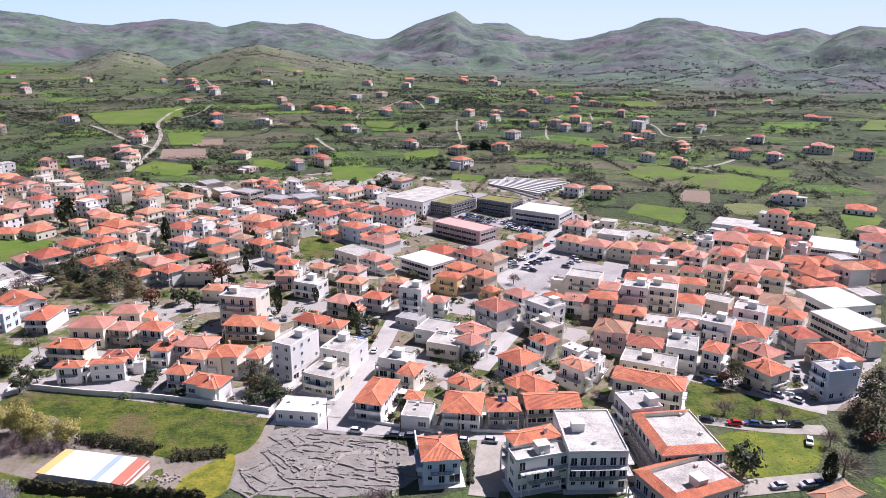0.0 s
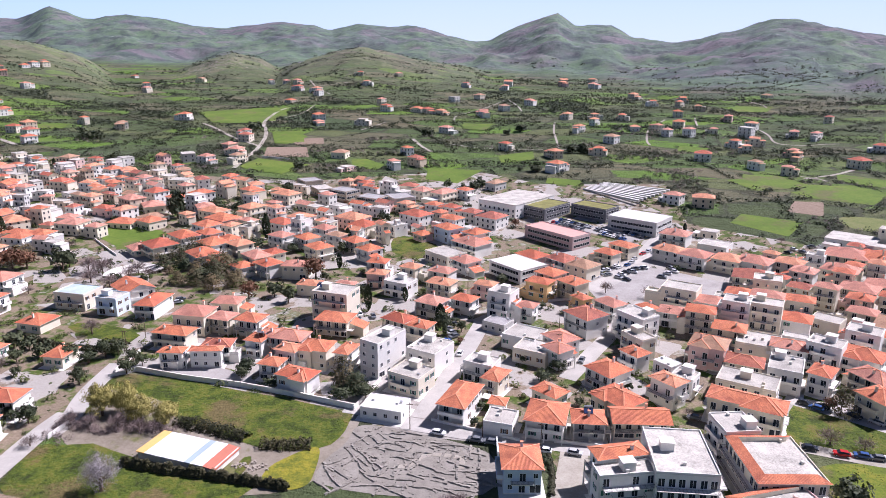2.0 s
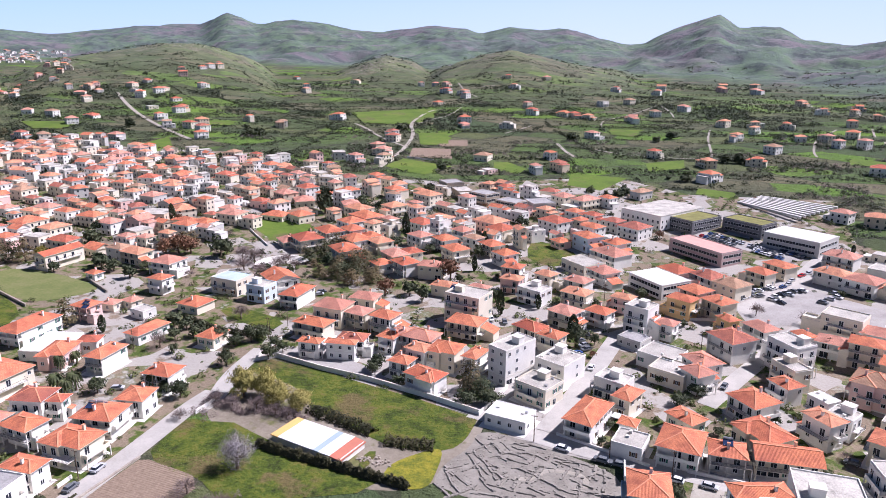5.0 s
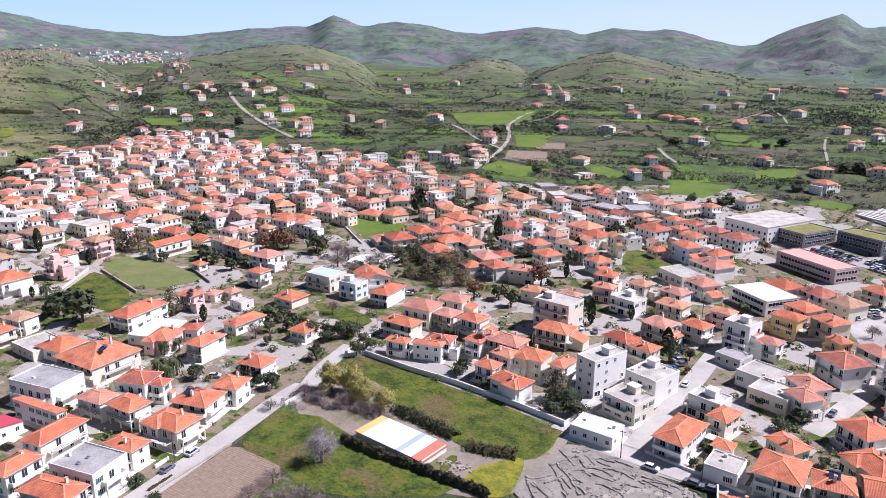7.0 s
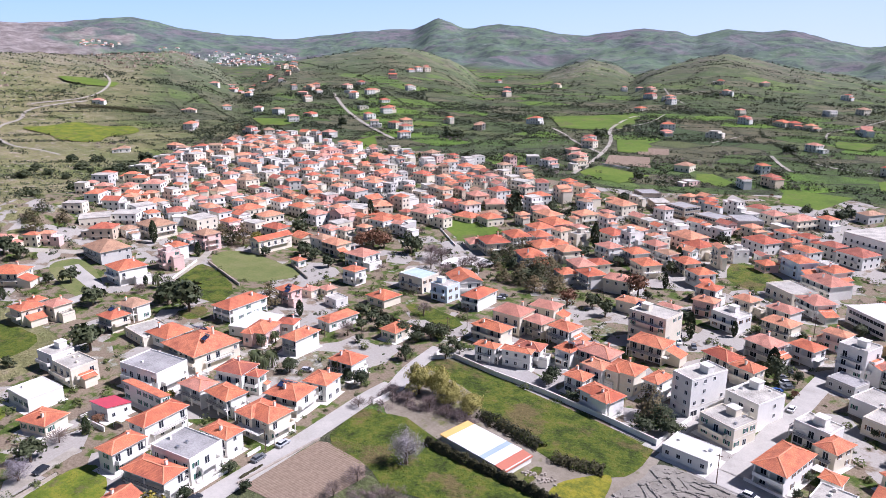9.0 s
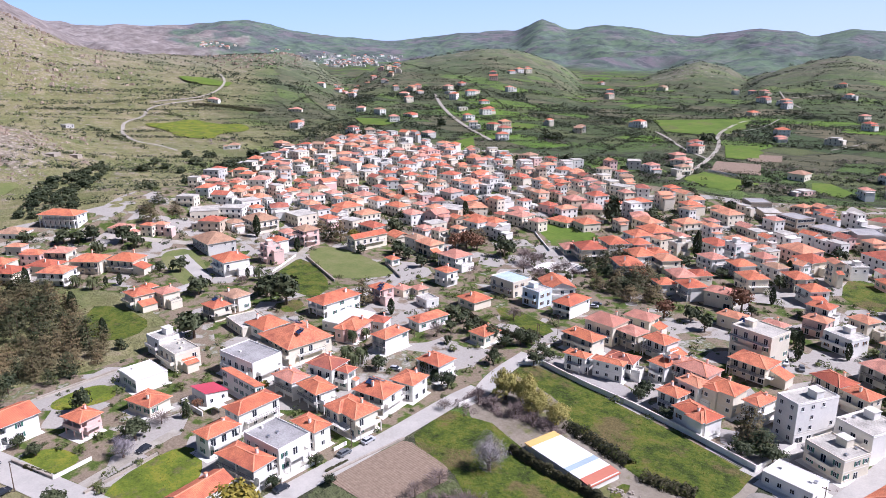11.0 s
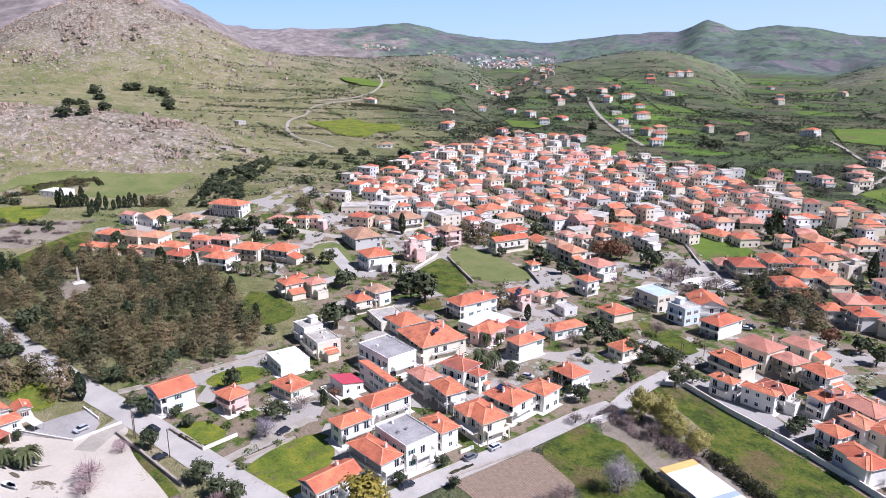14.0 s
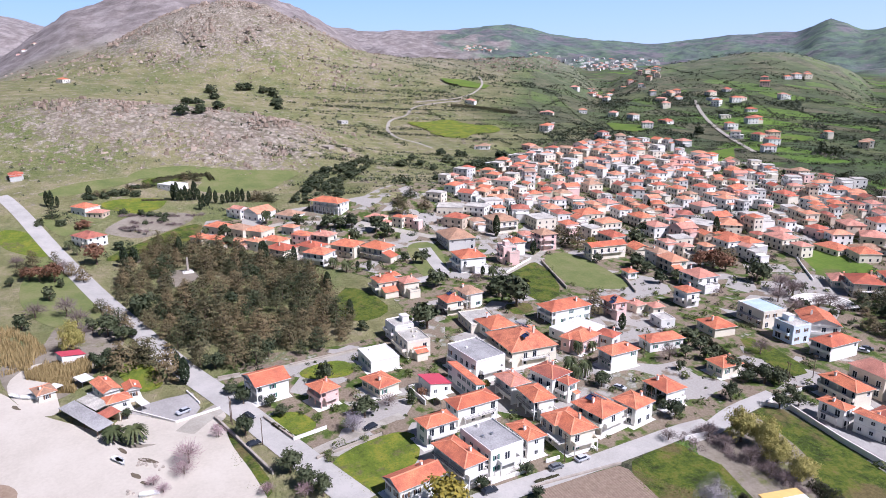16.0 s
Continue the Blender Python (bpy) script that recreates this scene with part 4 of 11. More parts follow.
patch('drygrass', [(-456.5, -18.5), (-456.5, -13), (-438.7, 1.5), (-428, -1), (-425.8, -7.2)])
patch('earth', [(-427.5, 13.5), (-440, 20), (-453.5, 32), (-452.5, 53), (-444.5, 66), (-430, 61.5), (-413, 39.5), (-412, 30), (-418, 22)])
patch('court', [(-121.7, 191.7), (-121.5, 199.5), (-112, 200.9), (-99.1, 197.2), (-89, 193.9), (-82, 188.5), (-86.2, 186.3), (-105.7, 188.3)])
patch('court', [(-63.7, 191.5), (-58.7, 193.2), (-58.1, 183.8), (-60.6, 184.2)])
patch('court', [(25.7, 301), (35.8, 323.9), (47.7, 327.4), (45.1, 300.1), (35.5, 299.5)])
patch('court', [(9, 414.1), (31.1, 401.2), (60.6, 378.5), (52.6, 371.2), (28.6, 386.1), (5.7, 396.1)])
patch('court', [(23.8, 291.2), (32.2, 315.8), (62.8, 376.1), (67.2, 365.3), (52.9, 329.7), (87.4, 307.7), (88.2, 291.7), (72.4, 277.1), (49.8, 284), (27.4, 276.7)])
patch('sand', [(-241.9, -19.9), (-257.4, -13.9), (-258.8, -6.4), (-229.8, -3.9), (-215.2, -2.1), (-216.9, -9.3)])
patch('crop', [(213.9, 540.7), (231.7, 527.2), (253.1, 509.7), (241.6, 490.1), (224.7, 497.6), (207.5, 519.8)])
patch('crop', [(185.6, 506.7), (205.4, 500.4), (219.8, 482.8), (205.6, 454.7), (184.5, 464.3), (168.5, 482.1)])
patch('ploughed', [(159.3, 458.1), (176, 456.2), (169.3, 437.3), (165.5, 426), (147.8, 434.5), (153.9, 447.2)])
patch('crop', [(208.2, 416.8), (227.4, 412.5), (220.1, 398), (201.6, 402.3)])
patch('crop', [(148.2, 541.1), (172.2, 527.3), (163.1, 506.1), (143.4, 511.6)])
patch('crop', [(7, 510), (31.5, 502.8), (28, 487.2), (5.6, 492.9)])
patch('crop', [(-33.5, 582.9), (-5.4, 607.1), (-3.4, 572.1), (-28.7, 552.9)])
patch('crop', [(121.7, 650.4), (147.8, 645.4), (139.1, 627.4), (117.9, 628.4)])
patch('crop', [(-224.7, 506.3), (-219.8, 535.3), (-182.4, 529.9), (-180.6, 502), (-201, 494)])
patch('crop', [(-369.9, 779.2), (-309.3, 848.3), (-282.4, 769.6), (-332.9, 705.1)])
patch('crop', [(-258.8, 664), (-235.7, 682.5), (-212.4, 621.2), (-233.7, 608.1)])
patch('ploughed', [(-233, 583.2), (-201.5, 594.9), (-186.5, 555.3), (-220.6, 542.9)])
patch('crop', [(-465.8, 513.4), (-469.2, 549.9), (-426.4, 504.2), (-428.9, 484.2)])
patch('crop', [(-503.7, 644.8), (-469.6, 660.4), (-459.1, 633.4), (-483.2, 619.7)])
strip('lane', [(-31.8, 150.6), (-27.2, 151.6), (-25.5, 157.2), (-15.2, 157.6), (-15.2, 151.9)], 1.5)

patch('wetsand', [(-184.7, -14.9), (-175.7, -9.2), (-169, -15), (-172, -33), (-188, -36)])
drift = random.Random(3)
for wx, wy, wl in ((-225.7, -14.4, 2.6), (-186.4, 12.6, 2.2), (-178.5, 18.0, 3.2), (-172.5, 15.0, 2.4), (-168.0, 17.0, 2.0)):
    turn = drift.uniform(0.4, 1.0)
    ring = [(drift.uniform(0.55, 1.25) * wl * math.cos(k * 0.52), drift.uniform(0.5, 1.2) * wl * 0.3 * math.sin(k * 0.52)) for k in range(12)]
    patch('weed', [(wx + p * math.cos(turn) - q * math.sin(turn), wy + p * math.sin(turn) + q * math.cos(turn)) for p, q in ring])
patch('drygrass', [(-506, -23), (-516, -12), (-525.5, 0), (-531.5, 19), (-533, 42.2), (-522, 38), (-510.5, 16.8), (-495.5, -7.5)])
patch('drygrass', [(-527.8, 30.5), (-545, 40), (-549, 62), (-544, 84), (-532, 108), (-526, 133.8), (-521.2, 155.3), (-501, 137.6), (-480, 121), (-484, 98), (-486, 80), (-500.5, 73.6), (-515.6, 83), (-530, 68), (-527.2, 43.9)])
patch('lawn', [(-446, -38), (-440.5, -24), (-422, -17.5), (-405.9, -11.8), (-395, -12), (-402.5, -22.6), (-417.5, -34.8)])
patch('lawn', [(-477.5, 14.5), (-483, 18), (-487, 30), (-484, 44), (-480, 54), (-471, 52), (-461, 48.5), (-453.5, 37), (-458, 27.5), (-468, 17)])
patch('earth', [(-350, 38), (-352, 50), (-338, 54), (-326, 48), (-324, 38), (-336, 33)])


# ---- houses ----


def window_meshes():
    """Shared window, balcony-door and shop-window meshes: a frame set proud of the wall, sill, shutters; and its pane."""
    out = {}
    for key, w, h, shut in (("plain", 1.1, 1.25, None), ("green", 1.0, 1.35, 1), ("brown", 1.0, 1.35, 2), ("french", 1.5, 2.15, None), ("shop", 2.6, 2.2, None), ("small", 0.7, 0.8, None)):
        s = Shape()
        t = 0.07
        for x0, x1, z0, z1 in ((-w / 2, w / 2, h - t, h), (-w / 2, w / 2, 0, t), (-w / 2, -w / 2 + t, t, h - t), (w / 2 - t, w / 2, t, h - t), (-t / 2, t / 2, t, h - t)):
            s.box(x0, -0.07, z0, x1, 0.02, z1)
        s.box(-w / 2 - 0.12, -0.16, -0.08, w / 2 + 0.12, 0.02, 0.0)
        if shut:
            for k in (-1, 1):
                x = k * (w / 2 + 0.27)
                s.box(x - 0.25, -0.06, 0.02, x + 0.25, 0.02, h, shut)
        mats = [FRAME, WOOD_GREEN, WOOD_BROWN]
        p = Shape()
        p.box(-w / 2 + t, -0.02, t, w / 2 - t, 0.015, h - t)
        both = Shape()
        both.v, both.f, both.m, both.uv = list(s.v), list(s.f), list(s.m), list(s.uv)
        both.box(-w / 2 + t, -0.02, t, w / 2 - t, 0.015, h - t, 3)
        out[key] = (s.mesh("window", mats), p.mesh("pane", [GLASS]), both.mesh("window", mats + [GLASS]), h)
    return out


WINDOWS = window_meshes()


def rail_mesh(w, d, solid):
    s = Shape()
    if solid:
        s.box(-w / 2, -d, 0, w / 2, -d + 0.1, 0.95)
        s.box(-w / 2, -d + 0.1, 0, -w / 2 + 0.1, 0, 0.95)
        s.box(w / 2 - 0.1, -d + 0.1, 0, w / 2, 0, 0.95)
        return s
    for z in (0.12, 0.95):
        s.box(-w / 2, -d, z, w / 2, -d + 0.05, z + 0.05)
        s.box(-w / 2, -d + 0.05, z, -w / 2 + 0.05, 0, z + 0.05)
        s.box(w / 2 - 0.05, -d + 0.05, z, w / 2, 0, z + 0.05)
    n = max(4, int(w / 0.28))
    for k in range(n + 1):
        x = -w / 2 + 0.02 + (w - 0.04) * k / n
        s.box(x - 0.02, -d + 0.01, 0.17, x + 0.02, -d + 0.04, 0.95)
    return s


def roof_shape(kind, w, d, eave, over=0.5, pitch=0.40):
    """Tiled roof on a w by d house: its slopes with a fascia, and the ridge and hip caps."""
    s, r = Shape(), Shape()
    a, b, z = w / 2 + over, d / 2 + over, eave
    t = 0.16
    along_x = w >= d
    if not along_x:
        a, b = b, a
    hgt = b * pitch

    def put(p):
        return p if along_x else (-p[1], p[0], p[2])

    if kind == "hip":
        c = max(a - b, 0.0)
        top = [(-c, 0, z + hgt + t), (c, 0, z + hgt + t)]
    else:
        c = a
        top = [(-a, 0, z + hgt + t), (a, 0, z + hgt + t)]
    low = [(-a, -b, z + t), (a, -b, z + t), (a, b, z + t), (-a, b, z + t)]
    slope = math.hypot(b, hgt)

    def tiled(pts, axis):
        uv = []
        for p in pts:
            u = p[axis]
            vv = (p[2] - z - t) / hgt * slope
            uv.append((u, vv))
        s.face([put(p) for p in pts], 0, uv)

    if kind == "hip" and c < 0.05:
        top = [(0, 0, z + hgt + t)] * 2
        for i, ax in ((0, 0), (1, 1), (2, 0), (3, 1)):
            tiled([low[i], low[(i + 1) % 4], top[0]], ax)
    elif kind == "hip":
        tiled([low[0], low[1], top[1], top[0]], 0)
        tiled([low[2], low[3], top[0], top[1]], 0)
        tiled([low[1], low[2], top[1]], 1)
        tiled([low[3], low[0], top[0]], 1)
    else:
        tiled([low[0], low[1], top[1], top[0]], 0)
        tiled([low[2], low[3], top[0], top[1]], 0)
        for k in (0, 1):
            e = [low[3], low[0], top[0]] if k == 0 else [low[1], low[2], top[1]]
            inner = [(p[0] * (1 - over / a), p[1], p[2] - 0.02) for p in e]
            s.face([put(p) for p in inner], 1)
    for i in range(4):
        p, q = low[i], low[(i + 1) % 4]
        s.face([put((p[0], p[1], z)), put((q[0], q[1], z)), put(q), put(p)], 1)
    s.face([put((p[0], p[1], z)) for p in low][::-1], 1)
    if c > 0.05:
        r.beam(put(top[0]), put(top[1]), 0.34, 0.16)
    if kind == "hip":
        for i, k in ((0, 0), (3, 0), (1, 1), (2, 1)):
            r.beam(put(low[i]), put(top[k]), 0.32, 0.14)
    return s, r, hgt


PLOTS = {}
house_count = 0
WORDS = {"tan": "tan-rendered", "white": "white-rendered", "cream": "cream-rendered", "grey": "grey-rendered", "blue": "shade-tinted white", "paleblue": "pale blue rendered", "pink": "pink-rendered", "pinkdark": "dusty pink", "ochre": "ochre-rendered", "brown": "brown stone", "dark": "dark-clad", "stone": "ruined field-stone"}
ROOFS = {"hip": "hipped clay-tile roof", "gable": "gabled clay-tile roof", "flat": "flat cement roof", "lean": "single-slope roof"}


FAR = Shape()
FAR_SLOTS = [WALLS["white"], WALLS["cream"], WALLS["pink"], TILES["clay"], TILES["tan"], FLATS[""], GLASS, WALLS["stone"], SLAB, WALLS["brown"], WALLS["grey"], TILES["deep"], TILES["pale"], WALLS["tan"], TILES["salmon"], TILES["brick"]]


def far_house(x, y, yaw, w, d, storeys, roof, rng, wall):
    """A distant farmhouse, gathered with the others into one object: walls, roof with eaves, windows."""
    if math.hypot(x, y) > 470 and w > 10:
        w, d = w * rng.uniform(0.62, 0.85), d * rng.uniform(0.7, 0.9)
    if storeys > 2.2 and wall != "stone" and rng.random() < 0.8:
        storeys = 2.1
    z0 = min(lift(x + i * w / 2, y + j * w / 2, 0) for i in (-1, 0, 1) for j in (-1, 0, 1)) - 0.8
    top = max(2.6, storeys * 3.0 + 0.2)
    s = Shape()
    ws = 7 if wall == "stone" else {"white": 0, "cream": 1, "pink": 2, "brown": 9, "grey": 10}.get(wall, rng.choice([0, 0, 0, 0, 0, 0, 1, 1, 1, 1, 13, 2, 10]))
    s.box(-w / 2, -d / 2, -1.0, w / 2, d / 2, top, ws)
    if roof in ("hip", "gable"):
        r, _, _ = roof_shape(roof, w, d, top, 0.45)
        base = len(s.v)
        s.v.extend(r.v)
        s.f.extend(tuple(k + base for k in f) for f in r.f)
        clay = rng.choice([3, 3, 3, 11, 12, 12, 12, 14, 14, 14, 15, 4])
        s.m.extend(clay if k == 0 else ws for k in r.m)
        s.uv.extend(r.uv)
    else:
        s.box(-w / 2 - 0.15, -d / 2 - 0.15, top, w / 2 + 0.15, d / 2 + 0.15, top + 0.3, 5 if ws != 7 else 7)
    if ws != 7:
        for fl in range(max(1, int(storeys + 0.35))):
            zc = fl * 3.0 + 1.0
            n = max(2, int(w / 3.2))
            for k in range(n):
                px = w * ((k + 0.5) / n - 0.5)
                s.box(px - 0.55, -d / 2 - 0.03, zc - 0.2, px + 0.55, -d / 2 + 0.02, zc + 1.25, 6)
            n = max(2, int(d / 3.6))
            for k in range(n):
                py = d * ((k + 0.5) / n - 0.5)
                for sx in (-1, 1):
                    s.box(sx * w / 2 - 0.03, py - 0.5, zc, sx * w / 2 + 0.03, py + 0.5, zc + 1.3, 6)
        for fl in range(1, max(1, int(storeys + 0.35))):
            if rng.random() < 0.7:
                zb, b = fl * 3.0, w * rng.uniform(0.3, 0.46)
                s.box(-b, -d / 2 - 1.5, zb - 0.14, b, -d / 2 - 0.035, zb, 8)
                s.box(-b, -d / 2 - 1.5, zb, b, -d / 2 - 1.44, zb + 0.9, rng.choice([ws, ws, 8]))
        for sx in (-1, 1):
            if rng.random() < (0.6 if w < 11 else 0.12):
                a, b, ht = w * rng.uniform(0.3, 0.6), d * rng.uniform(0.55, 0.95), max(2.4, top - rng.choice([0.9, 1.6, 3.0]))
                yc = rng.uniform(-0.3, 0.1) * d
                xc = sx * (w / 2 + a / 2)
                s.box(xc - a / 2, yc - b / 2, -1.0, xc + a / 2, yc + b / 2, ht, ws)
                for k in range(max(1, int(a / 2.5))):
                    px = xc - a / 2 + a * (k + 0.5) / max(1, int(a / 2.5))
                    s.box(px - 0.5, yc - b / 2 - 0.03, ht - 1.9, px + 0.5, yc - b / 2 + 0.02, ht - 0.6, 6)
                if roof in ("hip", "gable") and rng.random() < 0.7:
                    r, _, _ = roof_shape("hip", a, b, ht, 0.3)
                    base = len(s.v)
                    s.v.extend((p[0] + xc, p[1] + yc, p[2]) for p in r.v)
                    s.f.extend(tuple(k + base for k in f) for f in r.f)
                    s.m.extend(clay if k == 0 else ws for k in r.m)
                    s.uv.extend(r.uv)
                else:
                    s.box(xc - a / 2 - 0.15, yc - b / 2 - 0.15, ht, xc + a / 2 + 0.15, yc + b / 2 + 0.15, ht + 0.25, rng.choice([5, 8]))
    m = pose(x, y, z0 + 0.8, 0, 0, yaw)
    base = len(FAR.v)
    FAR.v.extend(m @ Vector(p) for p in s.v)
    FAR.f.extend(tuple(k + base for k in f) for f in s.f)
    FAR.m.extend(s.m)
    FAR.uv.extend(s.uv)


def house(x, y, yaw, w, d, storeys, roof, lod, wall="", tile="", wing=False):
    """A house w by d metres with its eaves at about 3 m a storey."""
    global house_count
    house_count += 1
    rng = random.Random(house_count * 7 + 3)
    PLOTS.setdefault((int(x // 20), int(y // 20)), []).append((x, y, 0.62 * max(w, d)))
    if lod == 0:
        return far_house(x, y, yaw, w, d, storeys, roof, rng, wall)
    near = bool(wall)
    wall = wall or rng.choice(["white"] * 6 + ["cream"] * 6 + ["pink"])
    if not tile and roof in ("hip", "gable") and not near and rng.random() < 0.06:
        tile = "tan"
    ground = height(x, y)
    n = max(1, int(storeys + 0.35))
    top = storeys * 3.0 + 0.2
    level = n * 3.0
    words = "%s %s house with a %s" % ({1: "single-storey", 2: "two-storey", 3: "three-storey", 4: "four-storey"}.get(n, "tall"), WORDS[wall], {"magenta": "red metal roof", "tan": "faded tan tile roof", "moss": "planted flat roof", "whiteroof": "whitewashed flat roof", "greyroof": "weathered grey flat roof", "pinkroof": "pink sheet roof", "clayterrace": "tiled roof terrace", "bluepanel": "blue-panelled flat roof"}.get(tile, ROOFS[roof]))
    cover = tile or (rng.choice(["clay"] * 6 + ["salmon"] * 4 + ["pale"] * 2 + ["deep", "brick"]) if roof in ("hip", "gable") and not near else "clay")
    h = thing("house", pose(x, y, ground, 0, 0, yaw), words, "house", "houses of the town")
    wm = WALLS[wall]
    s = Shape()
    tiled_roof = roof in ("hip", "gable")
    loggia = rng.uniform(1.3, 1.9) if tiled_roof and n >= 2 and min(w, d) > 6 and wall not in ("stone", "brown", "dark") and rng.random() < 0.6 else 0.0
    s.box(-w / 2, -d / 2 + loggia, -1.2, w / 2, d / 2, top)
    if loggia:
        for px in (-w / 2 + 0.15, 0.0, w / 2 - 0.15):
            s.box(px - 0.15, -d / 2 + 0.02, 0.12, px + 0.15, -d / 2 + 0.3, top)
        if rng.random() < 0.5:
            s.box(-w / 2, -d / 2 + 0.3, 0.12, -w / 2 + 0.2, -d / 2 + loggia, top)
            s.box(w / 2 - 0.2, -d / 2 + 0.3, 0.12, w / 2, -d / 2 + loggia, top)
        s.box(-w / 2, -d / 2, top - 0.35, w / 2, -d / 2 + 0.02, top)
    if lod == 2 and near:
        s.box(-w / 2 - 1.1, -d / 2 - 1.6, -0.5, w / 2 + 1.1, d / 2 + 0.6, 0.12, 1)
    if lod == 2:
        s.box(-w / 2 - 0.04, -d / 2 + loggia - 0.04, -1.2, w / 2 + 0.04, d / 2 + 0.04, 0.45, 1)
        if n > 1 and not loggia and rng.random() < 0.5:
            s.box(-w / 2 - 0.05, -d / 2 - 0.05, 2.95, w / 2 + 0.05, d / 2 + 0.05, 3.12, 1)
    if roof == "flat":
        s.box(-w / 2 - 0.1, -d / 2 - 0.1, top, w / 2 + 0.1, d / 2 + 0.1, top + 0.14, 1)
        for x0, y0, x1, y1 in ((-w / 2, -d / 2, w / 2, -d / 2 + 0.2), (-w / 2, d / 2 - 0.2, w / 2, d / 2), (-w / 2, -d / 2 + 0.2, -w / 2 + 0.2, d / 2 - 0.2), (w / 2 - 0.2, -d / 2 + 0.2, w / 2, d / 2 - 0.2)):
            s.box(x0, y0, top + 0.14, x1, y1, top + (0.55 if tile != "whiteroof" else 0.3), 0)
    part("wall", s.mesh("wall", [wm, SLAB]), h)
    bay = None
    if roof in ("hip", "gable"):
        rs, caps, rise = roof_shape(roof, w, d, top, 0.62, rng.uniform(0.36, 0.44))
        ro = part("roof", rs.mesh("roof", [TILES[cover], wm]), h)
        if lod == 2:
            part("ridge_cap", caps.mesh("ridge_cap", [RIDGE]), ro)
        if lod == 2 and not loggia and roof == "hip" and w > 7.5 and min(w, d) > 6 and rng.random() < 0.55:
            ww = w * rng.uniform(0.42, 0.56)
            out = rng.uniform(0.9, 1.6)
            px = rng.choice([-1, 1]) * (w - ww) / 2 * 0.85
            dd = d / 2 + out
            cs = Shape()
            cs.box(px - ww / 2, -d / 2 - out, -1.2, px + ww / 2, -d / 2 + 0.3, top - 0.02)
            part("bay", cs.mesh("bay", [wm]), h)
            rs, caps, _ = roof_shape("hip", ww, dd * 2 - 1.5, top + 0.03, 0.55, 0.42)
            keep = pose(px, -d / 2 - out + dd - 0.75, 0)
            ro = part("bay_roof", rs.mesh("bay_roof", [TILES[cover], wm]), h, keep)
            part("ridge_cap", caps.mesh("ridge_cap", [RIDGE]), ro)
            bay = (px - ww / 2 - 0.3, px + ww / 2 + 0.3, out)
    elif roof == "lean":
        rs = Shape()
        a, b = w / 2 + 0.3, d / 2 + 0.3
        lowz, hi = top, top + 0.22 * d
        pts = [(-a, -b, hi), (a, -b, hi), (a, b, lowz), (-a, b, lowz)]
        rs.face([(p[0], p[1], p[2] + 0.12) for p in pts], 0, [(-a, 0), (a, 0), (a, 2 * b), (-a, 2 * b)])
        rs.face(pts[::-1], 1)
        for i in range(4):
            p, q = pts[i], pts[(i + 1) % 4]
            rs.face([p, q, (q[0], q[1], q[2] + 0.12), (p[0], p[1], p[2] + 0.12)], 0, [(0, 0), (1, 0), (1, 0.1), (0, 0.1)])
        rs.face([(-w / 2, -d / 2, top), (w / 2, -d / 2, top), (w / 2, -d / 2, hi), (-w / 2, -d / 2, hi)], 1)
        for sx in (-1, 1):
            rs.face([(sx * w / 2, -d / 2, top), (sx * w / 2, d / 2, top), (sx * w / 2, -d / 2, hi)], 1)
        part("roof", rs.mesh("roof", [TILES[cover], wm]), h)
    else:
        rs = Shape()
        rs.box(-w / 2 + 0.2, -d / 2 + 0.2, top + 0.14, w / 2 - 0.2, d / 2 - 0.2, top + 0.2)
        part("roof", rs.mesh("roof", [FLATS.get(tile, FLATS[""])]), h)
        if n >= 2 and not tile and w * d < 300 and rng.random() < 0.85:
            bx = Shape()
            px, py = rng.uniform(-0.25, 0.25) * w, rng.uniform(-0.1, 0.3) * d
            bx.box(px - 1.5, py - 1.3, top + 0.2, px + 1.5, py + 1.3, top + 2.3)
            bx.box(px - 1.7, py - 1.5, top + 2.3, px + 1.7, py + 1.5, top + 2.45, 1)
            part("stair_head", bx.mesh("stair_head", [wm, SLAB]), h)
        if lod == 2:
            for k in range(rng.randint(1, 3)):
                bx = Shape()
                px, py = rng.uniform(-0.4, 0.4) * w, rng.uniform(-0.4, 0.4) * d
                bx.box(px - 0.4, py - 0.3, top + 0.2, px + 0.4, py + 0.3, top + rng.uniform(0.6, 1.1))
                part("roof_vent", bx.mesh("roof_vent", [rng.choice([STEEL, SLAB, wm])]), h)
    if not tile and roof != "lean" and n >= 2 and wing:
        side = -1 if x > 30 else 1 if x < -30 else rng.choice([-1, 1])
        a, b = w * rng.uniform(0.25, 0.45), d * rng.uniform(0.45, 0.75)
        ht = (n - 1) * 3.0 + rng.uniform(-0.2, 0.3)
        y0 = rng.choice([-d / 2, d / 2 - b, -b / 2])
        x0 = w / 2 if side > 0 else -w / 2 - a
        ws = Shape()
        ws.box(x0, y0, -1.2, x0 + a, y0 + b, ht)
        wo = part("wing", ws.mesh("wing", [wm]), h)
        ws = Shape()
        if rng.random() < 0.55:
            i0, i1 = (x0, x0 + a + 0.4) if side > 0 else (x0 + a, x0 - 0.4)
            hi_, lo_ = ht + a * 0.35, ht + 0.05
            ym, yn = y0 - 0.3, y0 + b + 0.3
            q = [(i0, ym, hi_), (i1, ym, lo_), (i1, yn, lo_), (i0, yn, hi_)]
            ws.face(q if side > 0 else q[::-1], 0, [(ym, a), (ym, 0), (yn, 0), (yn, a)] if side > 0 else [(yn, a), (yn, 0), (ym, 0), (ym, a)])
            for k in range(4):
                p, r_ = q[k], q[(k + 1) % 4]
                ws.face([p, r_, (r_[0], r_[1], ht), (p[0], p[1], ht)], 1)
